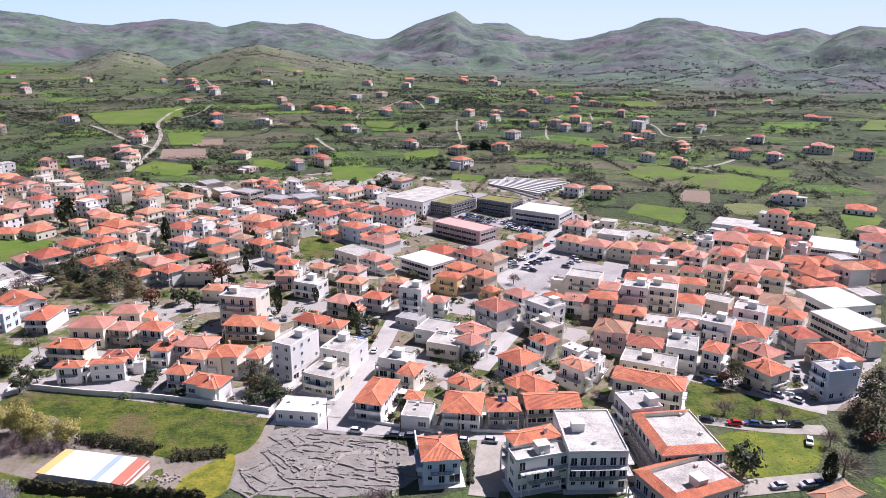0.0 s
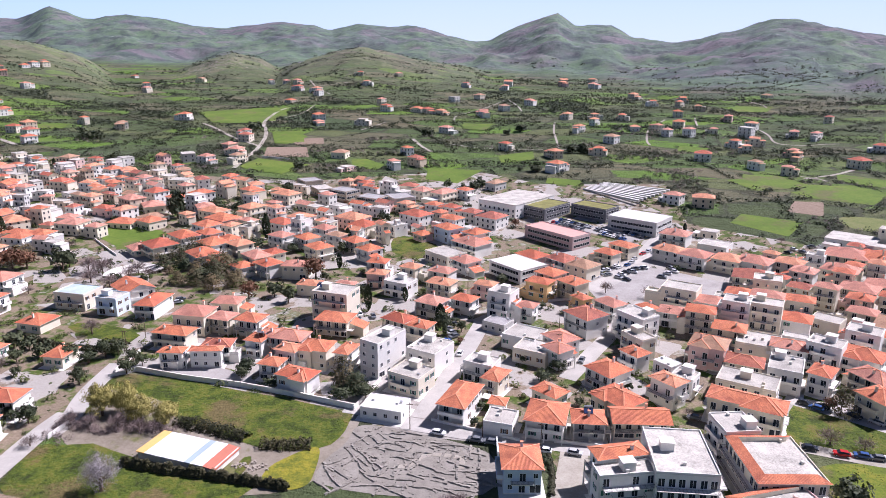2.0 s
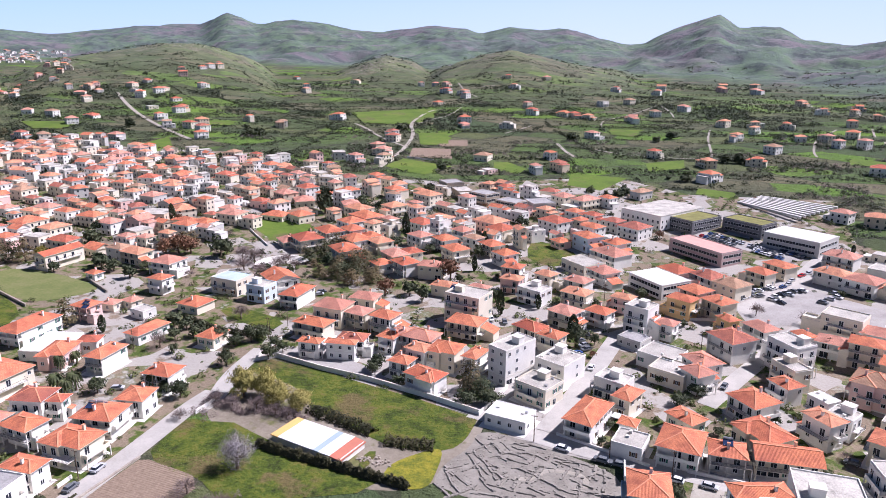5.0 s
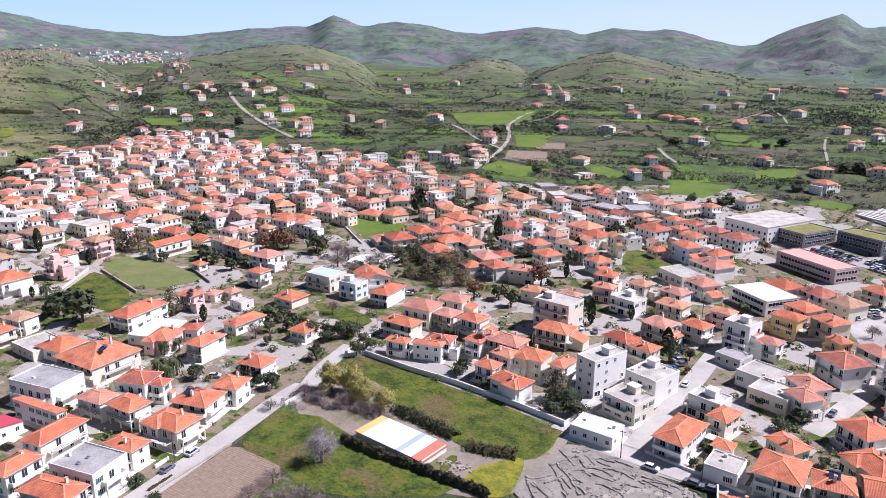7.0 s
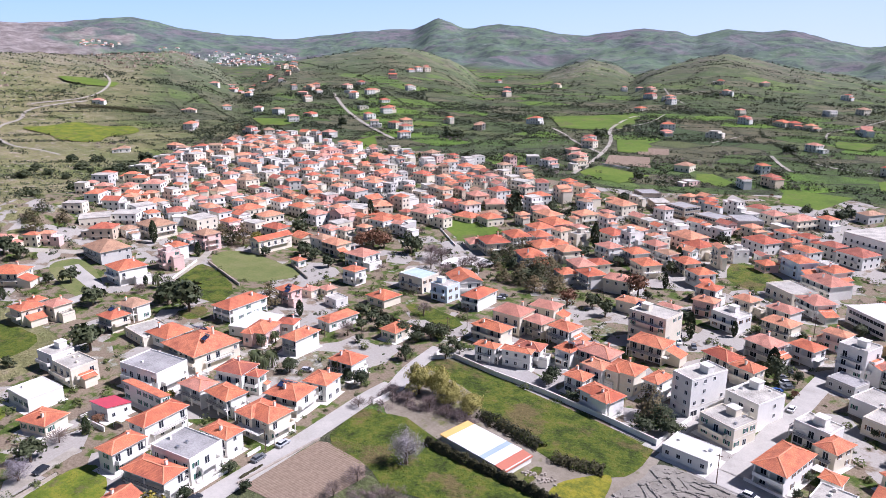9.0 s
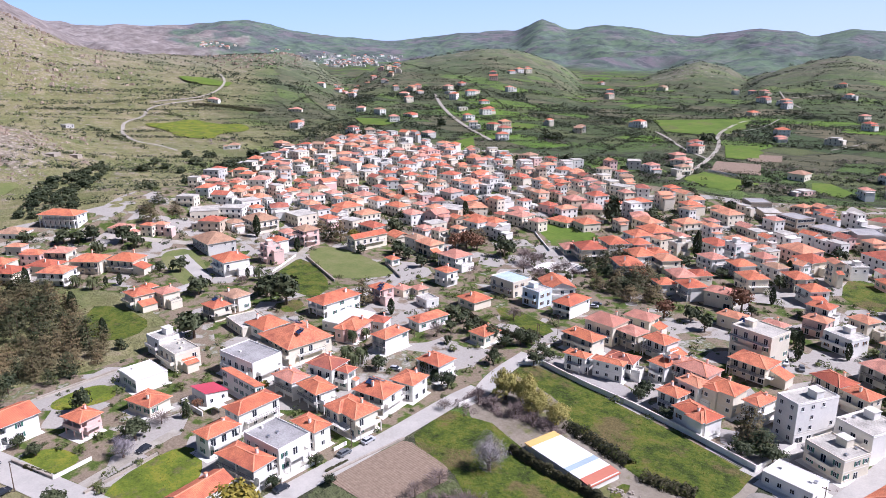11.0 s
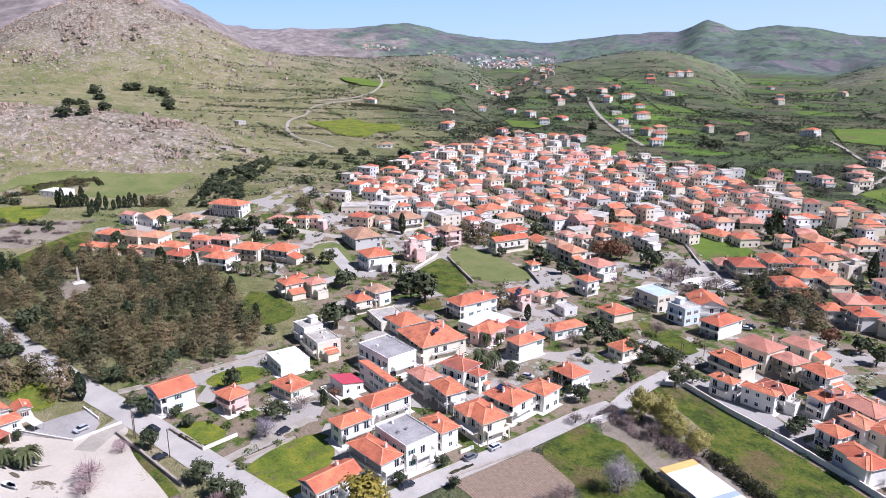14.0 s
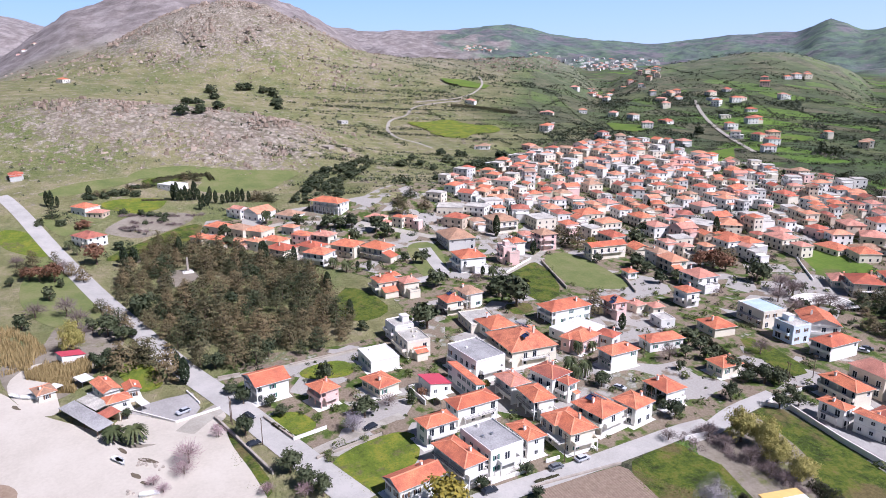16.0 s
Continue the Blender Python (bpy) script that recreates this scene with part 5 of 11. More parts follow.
            part("wing_roof", ws.mesh("wing_roof", [TILES["clay"], wm]), h)
        else:
            ws.box(x0 - 0.1, y0 - 0.1, ht, x0 + a + 0.1, y0 + b + 0.1, ht + 0.12)
            for bx in ((x0, y0, x0 + a, y0 + 0.12), (x0, y0 + b - 0.12, x0 + a, y0 + b)):
                ws.box(bx[0], bx[1], ht + 0.12, bx[2], bx[3], ht + 0.85, 1)
            xo = x0 + a - 0.12 if side > 0 else x0
            ws.box(xo, y0 + 0.12, ht + 0.12, xo + 0.12, y0 + b - 0.12, ht + 0.85, 1)
            part("terrace", ws.mesh("terrace", [FLATS[""], wm]), h)
    # openings: sides in turn, the two that face the town's seaward side first
    sides = [(0, w, d), (90, d, w), (180, w, d), (-90, d, w)]
    style = rng.choice(["plain", "plain", "green", "brown"])
    hall = (w * d > 240 and roof == "flat" and math.hypot(x, y) > 270) or (wall == "dark" and storeys < 1.2) or wall == "brown"
    for si, (turn, span, depth) in enumerate(sides):
        if hall:
            for floor in range(n):
                if top < 2.8:
                    break
                rw = Shape()
                wide, tall = span * 0.86, 1.3
                zc = floor * 3.0 + 1.1
                rw.box(-wide / 2, -0.03, zc, wide / 2, 0.02, zc + tall, 1)
                k = max(2, int(wide / 1.6))
                for j in range(k + 1):
                    px = -wide / 2 + wide * j / k
                    rw.box(px - 0.05, -0.07, zc, px + 0.05, 0.02, zc + tall)
                rw.box(-wide / 2 - 0.05, -0.08, zc + tall, wide / 2 + 0.05, 0.02, zc + tall + 0.08)
                rw.box(-wide / 2 - 0.05, -0.1, zc - 0.08, wide / 2 + 0.05, 0.02, zc)
                part("ribbon_window", rw.mesh("ribbon_window", [FRAME, GLASS]), h, pose(0, 0, 0, 0, 0, turn) @ pose(0, -depth / 2, 0))
            continue
        shown = (0, 1, 3) if lod == 2 and abs(yaw) < 45 else (0, 1, 2, 3) if lod == 2 else (0, 1, 3) if abs(x) < 40 else (0, 1) if x < 0 else (0, 3)
        if si not in shown or wall == "stone":
            continue
        count = max(1, int(span / (2.3 if roof == "flat" and w * d > 150 and x * x + y * y < 175 * 175 else 2.9 if lod == 2 else 3.5)))
        if lod == 2 and si == 2:
            count = 1
        back = loggia if si == 0 else 0.0
        face = pose(0, 0, 0, 0, 0, turn) @ pose(0, -depth / 2 + back, 0)
        block = roof == "flat" and w * d > 150 and si in (0, 1) and x * x + y * y < 175 * 175
        balcony = block and near or n >= 2 and roof != "lean" and wall not in ("dark", "pinkdark", "brown") and (si == 0 or (si in (1, 3) and rng.random() < 0.5)) and (rng.random() < 0.9 or back > 0)
        for floor in range(n):
            z = floor * 3.0 + (top - n * 3.0) * 0.5
            span_b = span - 0.02 if back else span * 0.97 if block else span * rng.uniform(0.55, 0.95)
            for k in range(count):
                px = span * ((k + 0.5) / count - 0.5) + rng.uniform(-0.15, 0.15)
                if loggia and (si == 1 and px < -span / 2 + loggia + 0.9 or si == 3 and px > span / 2 - loggia - 0.9):
                    continue
                if rng.random() < (0.03 if block else 0.08 if si == 0 else 0.45) and count > 1:
                    continue
                kind = style
                if balcony and floor > 0 and abs(px) < span_b / 2:
                    kind = "french"
                if floor == 0 and rng.random() < 0.25 and storeys >= 1.5:
                    kind = rng.choice(["french", "french", "shop"]) if span / count > 2.7 else "french"
                sill = 0.12 if kind in ("french", "shop") else 1.0
                if top - z < sill + WINDOWS[kind][3] + 0.15:
                    kind, sill = "small", max(0.3, min(1.0, top - z - 1.0))
                in_bay = bay and si == 0 and bay[0] < px < bay[1]
                if in_bay and not (bay[0] + 1.0 < px < bay[1] - 1.0):
                    continue
                at = face @ pose(px, -bay[2] if in_bay else 0, z + sill)
                if lod == 2 and si != 2 and x * x + y * y < 180 * 180:
                    wo = part("window", WINDOWS[kind][0], h, at)
                    part("pane", WINDOWS[kind][1], wo)
                else:
                    part("window", WINDOWS[kind][2], h, at)
            if balcony and floor > 0:
                dep = back + 0.02 + rng.choice([0.0, 0.5, 0.9]) if back else rng.uniform(1.2, 1.9) + (bay[2] if bay and si == 0 else 0)
                bs = Shape()
                bs.box(-span_b / 2, -dep, -0.16, span_b / 2, 0.0, 0.0)
                if lod == 2 and not back and rng.random() < 0.35:
                    for k in (-1, 1):
                        bs.box(k * span_b / 2 - 0.12, -dep, -z - 0.3, k * span_b / 2 + 0.12, -dep + 0.24, -0.16)
                bo = part("balcony", bs.mesh("balcony", [SLAB]), h, face @ pose(0, 0, z + 0.05))
                solid = rng.random() < 0.5 and not block
                part("railing", rail_mesh(span_b, dep, solid).mesh("railing", [wm if solid else RAIL]), bo)
    if roof in ("hip", "gable") and not hall and rng.random() < 0.8:
        cs = Shape()
        px, py = rng.uniform(-0.25, 0.25) * w, rng.choice([-0.22, 0.22]) * d
        zt = top + min(w, d) * 0.24 + rng.uniform(0.6, 1.0)
        cs.box(px - 0.3, py - 0.3, top + 0.3, px + 0.3, py + 0.3, zt)
        cs.box(px - 0.38, py - 0.38, zt, px + 0.38, py + 0.38, zt + 0.1, 1)
        part("chimney", cs.mesh("chimney", [wm, RIDGE]), h)
    return h


def arcade_house(x, y, yaw, w, d, top):
    """A large house: pillars below, an arched gallery along the upper floor, a hipped roof over both."""
    PLOTS.setdefault((int(x // 20), int(y // 20)), []).append((x, y, 0.62 * w))
    h = thing("house", pose(x, y, height(x, y), 0, 0, yaw), "large white two-storey house with an arched upper gallery", "house", "houses of the town")
    y0, back, n = -d / 2, -d / 2 + 2.4, 7
    s = Shape()
    s.box(-w / 2, back, -1.2, w / 2, d / 2, top)
    part("wall", s.mesh("wall", [WALLS["white"]]), h)
    rs, caps, _ = roof_shape("hip", w, d, top, 0.7, 0.38)
    ro = part("roof", rs.mesh("roof", [TILES["clay"], WALLS["white"]]), h)
    part("ridge_cap", caps.mesh("ridge_cap", [RIDGE]), ro)
    s = Shape()
    s.box(-w / 2, y0, 3.05, w / 2, back - 0.01, 3.35)
    part("gallery_floor", s.mesh("gallery_floor", [SLAB]), h)
    s = Shape()
    s.box(-w / 2 + 0.2, y0 + 0.1, 4.2, w / 2 - 0.2, y0 + 0.18, 4.28)
    part("railing", s.mesh("railing", [RAIL]), h)
    bw = w / n
    r, spring = (bw - 0.5) / 2, top - (bw - 0.5) / 2 - 0.35
    for k in range(n):
        cx = -w / 2 + (k + 0.5) * bw
        s = Shape()
        for side in (-1, 1):
            a, b = sorted((cx + side * bw / 2, cx + side * r))
            s.box(a, y0, 3.35, b, y0 + 0.3, spring)
        arc = [(cx + r * math.cos(math.pi * i / 10), spring + r * math.sin(math.pi * i / 10)) for i in range(11)]
        for (xa, za), (xb, zb) in zip(arc, arc[1:]):
            s.face([(xb, y0, zb), (xa, y0, za), (xa, y0, top), (xb, y0, top)])
            s.face([(xa, y0, za), (xb, y0, zb), (xb, y0 + 0.3, zb), (xa, y0 + 0.3, za)])
        for a, b in ((cx - bw / 2, cx - r), (cx + r, cx + bw / 2)):
            s.face([(a, y0, spring), (b, y0, spring), (b, y0, top), (a, y0, top)])
        part("arch", s.mesh("arch", [WALLS["white"]]), h)
        for floor in (0, 1):
            part("window", WINDOWS["french"][2], h, pose(cx, back, floor * 3.25 + 0.12))
    for k in range(n + 1):
        s = Shape()
        px = -w / 2 + 0.2 + (w - 0.4) * k / n
        s.box(px - 0.2, y0, -1.2, px + 0.2, y0 + 0.4, 3.05)
        part("pillar", s.mesh("pillar", [WALLS["white"]]), h)
    for py in (-1.0, 2.4):
        for floor in (0, 1):
            part("window", WINDOWS["plain"][2], h, pose(0, 0, 0, 0, 0, 90) @ pose(py, -w / 2, floor * 3.25 + 1.0))


# houses, nearest first
arcade_house(-409.9, 140.5, 35, 21.0, 11.0, 6.2)
house(22.7, 145.0, 16, 13.6, 5.2, 2.7, 'flat', 2, wall='white')
house(54.7, 136.3, -67, 13.0, 18.3, 2.3, 'flat', 2, wall='pink')
house(-0.7, 148.8, 7, 8.7, 9.9, 2.2, 'hip', 2, wall='blue')
house(21.8, 150.3, 20, 11.8, 5.0, 3.1, 'hip', 2, wall='white')
house(-136.3, 74.9, 9, 6.6, 12.4, 1.3, 'gable', 2, wall='white')
house(35.7, 151.6, 2, 13.8, 19.0, 3.2, 'flat', 2, wall='white')
house(88.7, 136.6, -66, 4.3, 11.2, 0.9, 'hip', 2, wall='cream', tile='tan')
house(57.5, 153.2, -83, 19.0, 15.4, 2.8, 'flat', 2, wall='cream')
house(-138.8, 88.2, 9, 13.1, 6.2, 1.8, 'hip', 2, wall='white')
house(-140.2, 98.3, 6, 13.5, 10.2, 2.2, 'flat', 2, wall='white', tile='greyroof')
house(-6.7, 172.1, -10, 8.0, 8.1, 1.2, 'flat', 2, wall='white')
house(5.6, 172.3, -8, 9.8, 11.4, 2.0, 'hip', 2, wall='white')
house(16.4, 172.3, 2, 8.1, 7.2, 1.8, 'hip', 2, wall='grey')
house(51.8, 167.4, -77, 9.6, 8.9, 3.1, 'flat', 2, wall='white')
house(29.8, 174.7, 5, 14.5, 8.4, 1.8, 'gable', 2, wall='cream')
house(-140.3, 109.0, 3, 8.9, 5.3, 1.8, 'hip', 2, wall='white')
house(-155.3, 89.9, 5, 5.6, 9.2, 1.9, 'hip', 2, wall='white')
house(-39.3, 175.8, -8, 12.0, 8.3, 1.1, 'flat', 2, wall='white', tile='whiteroof')
house(-18.5, 179.3, -15, 7.5, 14.8, 1.9, 'hip', 2, wall='white')
house(-8.0, 182.0, -10, 4.2, 4.0, 1.0, 'hip', 2, wing=True)
house(-138.8, 121.9, -0, 11.9, 7.9, 1.9, 'hip', 2, wall='cream')
house(25.8, 186.3, -49, 11.8, 8.7, 1.6, 'hip', 2, wall='cream')
house(6.5, 188.4, -38, 8.3, 5.8, 1.4, 'hip', 2, wall='cream')
house(-161.8, 104.4, 4, 6.6, 13.5, 1.8, 'hip', 2, wall='white')
house(-9.5, 193.9, -22, 5.1, 8.1, 1.8, 'hip', 2, wall='cream')
house(59.9, 185.4, -23, 19.3, 7.8, 2.3, 'hip', 2, wall='cream')
house(-34.9, 192.2, -23, 11.0, 9.3, 1.9, 'flat', 2, wall='cream')
house(-142.6, 134.7, 10, 10.9, 9.1, 1.8, 'hip', 2, wall='white')
house(40.5, 193.8, -46, 8.2, 5.9, 2.5, 'hip', 2, wing=True)
house(-156.0, 122.4, -3, 9.5, 6.6, 2.0, 'hip', 2, wing=True)
house(-68.9, 187.5, -16, 10.9, 6.5, 1.6, 'hip', 2, wall='white')
house(-189.5, 68.6, 15, 7.3, 6.1, 1.7, 'hip', 2, wall='pink')
house(-14.3, 201.8, -20, 9.5, 7.2, 2.0, 'flat', 2)
house(-140.9, 145.9, 11, 7.6, 7.7, 1.8, 'hip', 2, wall='white')
house(24.2, 203.1, -47, 9.7, 9.4, 1.8, 'hip', 2, wall='white')
house(46.4, 200.5, -31, 6.6, 6.4, 2.0, 'flat', 2, wing=True)
house(-167.2, 121.2, 2, 8.9, 6.2, 2.0, 'hip', 2)
house(-189.2, 86.8, 15, 9.4, 7.2, 1.1, 'hip', 2, wall='cream')
house(-158.5, 135.6, 13, 4.0, 4.0, 2.0, 'hip', 2, wing=True)
house(-182.0, 102.2, 4, 7.6, 7.3, 0.9, 'lean', 2, wall='white', tile='magenta')
house(-79.1, 193.6, -9, 6.5, 5.6, 1.7, 'hip', 2, wall='white')
house(-202.0, 54.4, 10, 9.9, 10.3, 1.9, 'gable', 2, wall='white')
house(-46.2, 204.2, -26, 7.1, 14.4, 3.8, 'flat', 2, wall='white')
house(-178.1, 111.1, 1, 18.4, 3.0, 1.7, 'lean', 2, wall='white')
house(64.4, 200.8, -24, 16.4, 10.4, 1.9, 'flat', 2, wall='cream')
house(-31.7, 208.6, -23, 10.7, 12.1, 2.3, 'flat', 2, wall='white')
house(-58.2, 204.2, -13, 4.5, 8.2, 2.0, 'hip', 2, wall='white')
house(-165.3, 133.7, 13, 9.4, 7.8, 2.3, 'hip', 2)
house(-212.7, 12.7, 13, 4.7, 6.1, 1.0, 'hip', 2, wall='white')
house(42.6, 208.9, -47, 6.7, 5.1, 2.0, 'flat', 2, wall='white', tile='whiteroof')
house(-67.9, 203.4, -6, 9.2, 7.9, 2.3, 'hip', 2, wall='cream')
house(-76.1, 200.7, -13, 7.1, 5.6, 2.3, 'hip', 2, wing=True)
house(9.2, 215.2, -46, 7.5, 6.7, 2.0, 'hip', 2, wing=True)
house(-144.5, 161.1, 3, 8.8, 7.5, 1.8, 'hip', 2, wall='white')
house(98.3, 194.3, -61, 9.0, 9.0, 2.1, 'hip', 2, wall='cream')
house(33.6, 215.4, -49, 7.0, 5.9, 2.0, 'hip', 2)
house(1.7, 218.1, -21, 11.5, 10.0, 1.5, 'flat', 2)
house(-218.5, 17.1, 6, 5.0, 3.7, 1.1, 'gable', 2, wall='white')
house(-222.6, 10.0, 19, 10.1, 4.6, 1.1, 'gable', 2, wall='white')
house(116.5, 190.3, -78, 7.4, 10.3, 2.8, 'flat', 2, wall='blue')
house(-103.1, 198.2, 9, 9.7, 3.3, 1.9, 'hip', 2, wall='white')
house(66.7, 213.5, -20, 10.3, 7.8, 2.0, 'hip', 2)
house(-188.6, 120.5, 6, 16.8, 11.4, 2.4, 'flat', 2, wall='white', tile='greyroof')
house(10.4, 224.2, -50, 9.6, 7.9, 2.0, 'hip', 2, wing=True)
house(78.0, 210.8, -21, 9.6, 12.4, 2.3, 'flat', 2, wall='white')
house(87.5, 207.9, -34, 5.8, 8.4, 2.2, 'hip', 2, wall='white')
house(-113.8, 196.3, 4, 7.4, 3.9, 1.8, 'hip', 2, wall='white')
house(-80.1, 212.5, -10, 11.0, 8.0, 2.0, 'hip', 2)
house(-207.5, 93.4, 1, 11.8, 10.2, 1.3, 'flat', 2, wall='white', tile='whiteroof')
house(-101.7, 203.8, 7, 9.0, 6.5, 1.8, 'hip', 2, wing=True)
house(-90.3, 209.4, -9, 5.9, 6.3, 1.9, 'hip', 2, wall='white')
house(35.9, 226.4, -53, 9.8, 6.2, 2.4, 'flat', 2)
house(-1.8, 229.4, -24, 12.2, 11.5, 1.5, 'flat', 2, wing=True)
house(-229.6, -7.1, 19, 6.1, 4.6, 0.8, 'hip', 2, wing=True)
house(58.0, 223.1, -23, 10.6, 9.8, 2.5, 'hip', 2)
house(-87.1, 213.5, -6, 6.7, 6.0, 2.0, 'hip', 2)
house(102.1, 207.7, -59, 11.0, 8.3, 2.0, 'hip', 2, wing=True)
house(-38.1, 228.4, -20, 7.6, 6.4, 2.0, 'hip', 2)
house(-211.8, 107.8, 0, 11.4, 8.6, 2.0, 'flat', 2, wing=True)
house(-46.9, 233.1, -26, 9.6, 7.2, 2.0, 'hip', 2, wing=True)
house(-171.3, 165.7, 2, 6.5, 11.4, 1.9, 'hip', 2, wall='white')
house(-192.6, 140.6, -3, 18.6, 17.0, 2.0, 'hip', 2, wall='cream')
house(124.8, 205.9, -80, 13.6, 9.8, 2.0, 'hip', 2)
house(-69.6, 230.5, -7, 11.8, 8.7, 2.0, 'hip', 2, wing=True)
house(37.2, 239.3, -49, 11.8, 8.5, 3.3, 'flat', 2, wing=True)
house(-11.8, 242.6, -26, 9.0, 7.5, 1.0, 'flat', 2, wall='grey', tile='greyroof')
house(84.4, 228.1, -21, 10.5, 7.6, 2.0, 'hip', 2, wing=True)
house(-121.0, 211.2, -6, 12.6, 6.8, 1.9, 'hip', 2, wall='cream')
house(94.5, 224.9, -33, 10.2, 8.2, 3.0, 'flat', 2, wing=True)
house(19.7, 243.7, -48, 11.3, 10.5, 2.5, 'hip', 2)
house(-98.8, 224.2, -11, 8.7, 7.4, 2.2, 'hip', 2, wing=True)
house(-151.2, 193.5, -2, 6.9, 8.2, 1.2, 'hip', 2, wall='cream')
house(76.8, 234.7, -20, 13.5, 12.4, 1.5, 'flat', 2)
house(105.6, 223.7, -36, 11.1, 9.6, 2.0, 'hip', 2, wing=True)
house(-188.7, 163.6, 18, 8.1, 10.9, 1.6, 'hip', 2, wall='pink')
house(-225.6, 108.7, 3, 8.6, 7.5, 2.0, 'flat', 1, wing=True)
house(-109.9, 225.6, -10, 7.8, 7.2, 2.0, 'hip', 1, wing=True)
house(68.8, 241.5, -19, 10.4, 8.3, 2.0, 'hip', 1)
house(121.1, 221.6, -79, 9.6, 8.6, 2.0, 'hip', 1, wing=True)
house(-1.5, 253.0, -22, 6.4, 5.6, 2.0, 'hip', 1, wing=True)
house(-254.1, 0.0, 22, 5.0, 7.3, 0.9, 'lean', 1, wall='white', tile='magenta')
house(-186.0, 173.5, 21, 6.4, 5.5, 1.5, 'hip', 1, wing=True)
house(-73.4, 244.5, -12, 14.7, 11.0, 3.8, 'flat', 1)
house(-120.5, 225.3, -3, 11.8, 9.7, 2.5, 'hip', 1)
house(-10.8, 255.3, -23, 9.2, 8.5, 3.5, 'flat', 1, wing=True)
house(-37.9, 252.7, -24, 9.8, 8.6, 2.0, 'hip', 1, wing=True)
house(60.6, 249.5, -17, 9.6, 7.6, 3.0, 'hip', 1, wall='cream', wing=True)
house(-214.6, 143.1, 1, 11.7, 10.2, 1.3, 'hip', 1, wing=True)
house(-25.7, 257.1, -24, 8.5, 7.0, 2.0, 'hip', 1, wing=True)
house(91.2, 241.8, -22, 8.3, 5.1, 1.2, 'flat', 1, wing=True)
house(-176.5, 189.9, -7, 6.5, 13.9, 1.2, 'hip', 1, wall='white')
house(52.3, 254.9, -19, 10.2, 7.5, 2.0, 'hip', 1, wing=True)
house(142.4, 218.3, -80, 7.3, 6.6, 2.0, 'hip', 1, wing=True)
house(-198.5, 169.1, 14, 12.6, 16.8, 1.1, 'flat', 1, wall='white', tile='whiteroof')
house(43.4, 257.7, -51, 6.6, 4.8, 2.0, 'hip', 1, wing=True)
house(110.9, 237.1, -31, 10.3, 8.7, 3.0, 'flat', 1)
house(29.9, 260.5, -48, 9.8, 7.1, 2.0, 'hip', 1)
house(73.8, 253.2, -22, 9.3, 8.3, 4.0, 'flat', 1)
house(19.1, 263.2, -49, 6.3, 4.6, 2.2, 'hip', 1, wall='ochre', wing=True)
house(-224.1, 141.4, -7, 14.6, 11.8, 1.0, 'flat', 1, wing=True)
house(83.5, 251.8, -22, 10.7, 8.3, 4.0, 'flat', 1, wing=True)
house(-114.9, 241.3, -0, 10.0, 7.7, 2.0, 'hip', 1, wing=True)
house(125.1, 239.4, -34, 11.9, 8.5, 2.0, 'hip', 1, wing=True)
house(94.8, 253.8, -24, 9.9, 9.2, 2.0, 'hip', 1)
house(113.4, 247.6, -34, 6.5, 4.6, 2.0, 'flat', 1, wing=True)
house(144.4, 233.9, -75, 19.1, 15.4, 2.0, 'flat', 1, wall='cream', tile='whiteroof')
house(81.7, 263.8, -29, 9.3, 5.8, 2.4, 'flat', 1)
house(-19.0, 275.6, -19, 7.8, 5.5, 2.0, 'hip', 1, wing=True)
house(68.5, 268.4, -18, 11.3, 8.9, 2.0, 'hip', 1, wing=True)
house(-215.3, 175.2, 1, 9.9, 18.6, 1.9, 'hip', 1, wall='white')
house(-37.3, 275.5, -19, 10.5, 7.8, 2.0, 'hip', 1)
house(3.1, 278.0, -26, 9.5, 7.2, 2.5, 'hip', 1, wall='ochre', wing=True)
house(-242.4, 138.4, 1, 8.6, 7.2, 1.8, 'hip', 1)
house(-54.4, 274.1, -23, 11.3, 8.6, 2.0, 'flat', 1)
house(-144.6, 239.3, -1, 7.9, 14.0, 1.8, 'hip', 1, wall='white')
house(107.5, 258.4, -36, 10.1, 8.6, 1.5, 'flat', 1, wing=True)
house(16.4, 279.8, -44, 9.7, 8.5, 2.5, 'hip', 1, wall='cream', wing=True)
house(58.3, 274.4, -24, 13.5, 10.2, 3.0, 'flat', 1, wing=True)
house(-192.8, 205.9, -10, 7.4, 6.1, 1.0, 'flat', 1, wing=True)
house(-77.2, 271.4, -12, 7.9, 5.5, 1.5, 'hip', 1)
house(128.8, 251.3, -31, 14.8, 13.5, 2.0, 'hip', 1)
house(-178.5, 219.0, -7, 10.2, 9.3, 1.1, 'hip', 1, wall='cream')
house(-92.2, 269.8, -5, 9.0, 6.4, 1.5, 'hip', 1)
house(-160.8, 238.2, -6, 9.0, 8.2, 2.2, 'flat', 1, wall='paleblue')
house(-210.9, 196.4, -3, 8.0, 7.1, 2.0, 'hip', 1, wall='pink', wing=True)
house(-246.8, 149.0, 4, 10.0, 7.6, 2.0, 'hip', 1, wing=True)
house(91.0, 273.8, -23, 11.7, 8.6, 2.5, 'hip', 1)
house(101.4, 270.6, -20, 9.9, 7.5, 2.5, 'hip', 1, wing=True)
house(121.6, 264.2, -34, 9.0, 7.1, 2.0, 'hip', 1, wing=True)
house(-66.3, 283.6, -8, 8.3, 5.9, 2.0, 'hip', 1)
house(82.3, 279.8, -22, 10.5, 9.3, 2.0, 'hip', 1, wing=True)
house(-39.2, 290.9, -23, 9.8, 7.6, 2.0, 'hip', 1)
house(7.7, 295.0, -40, 10.0, 9.3, 2.0, 'hip', 1)
house(-204.6, 212.8, -11, 5.7, 4.9, 1.0, 'hip', 1, wing=True)
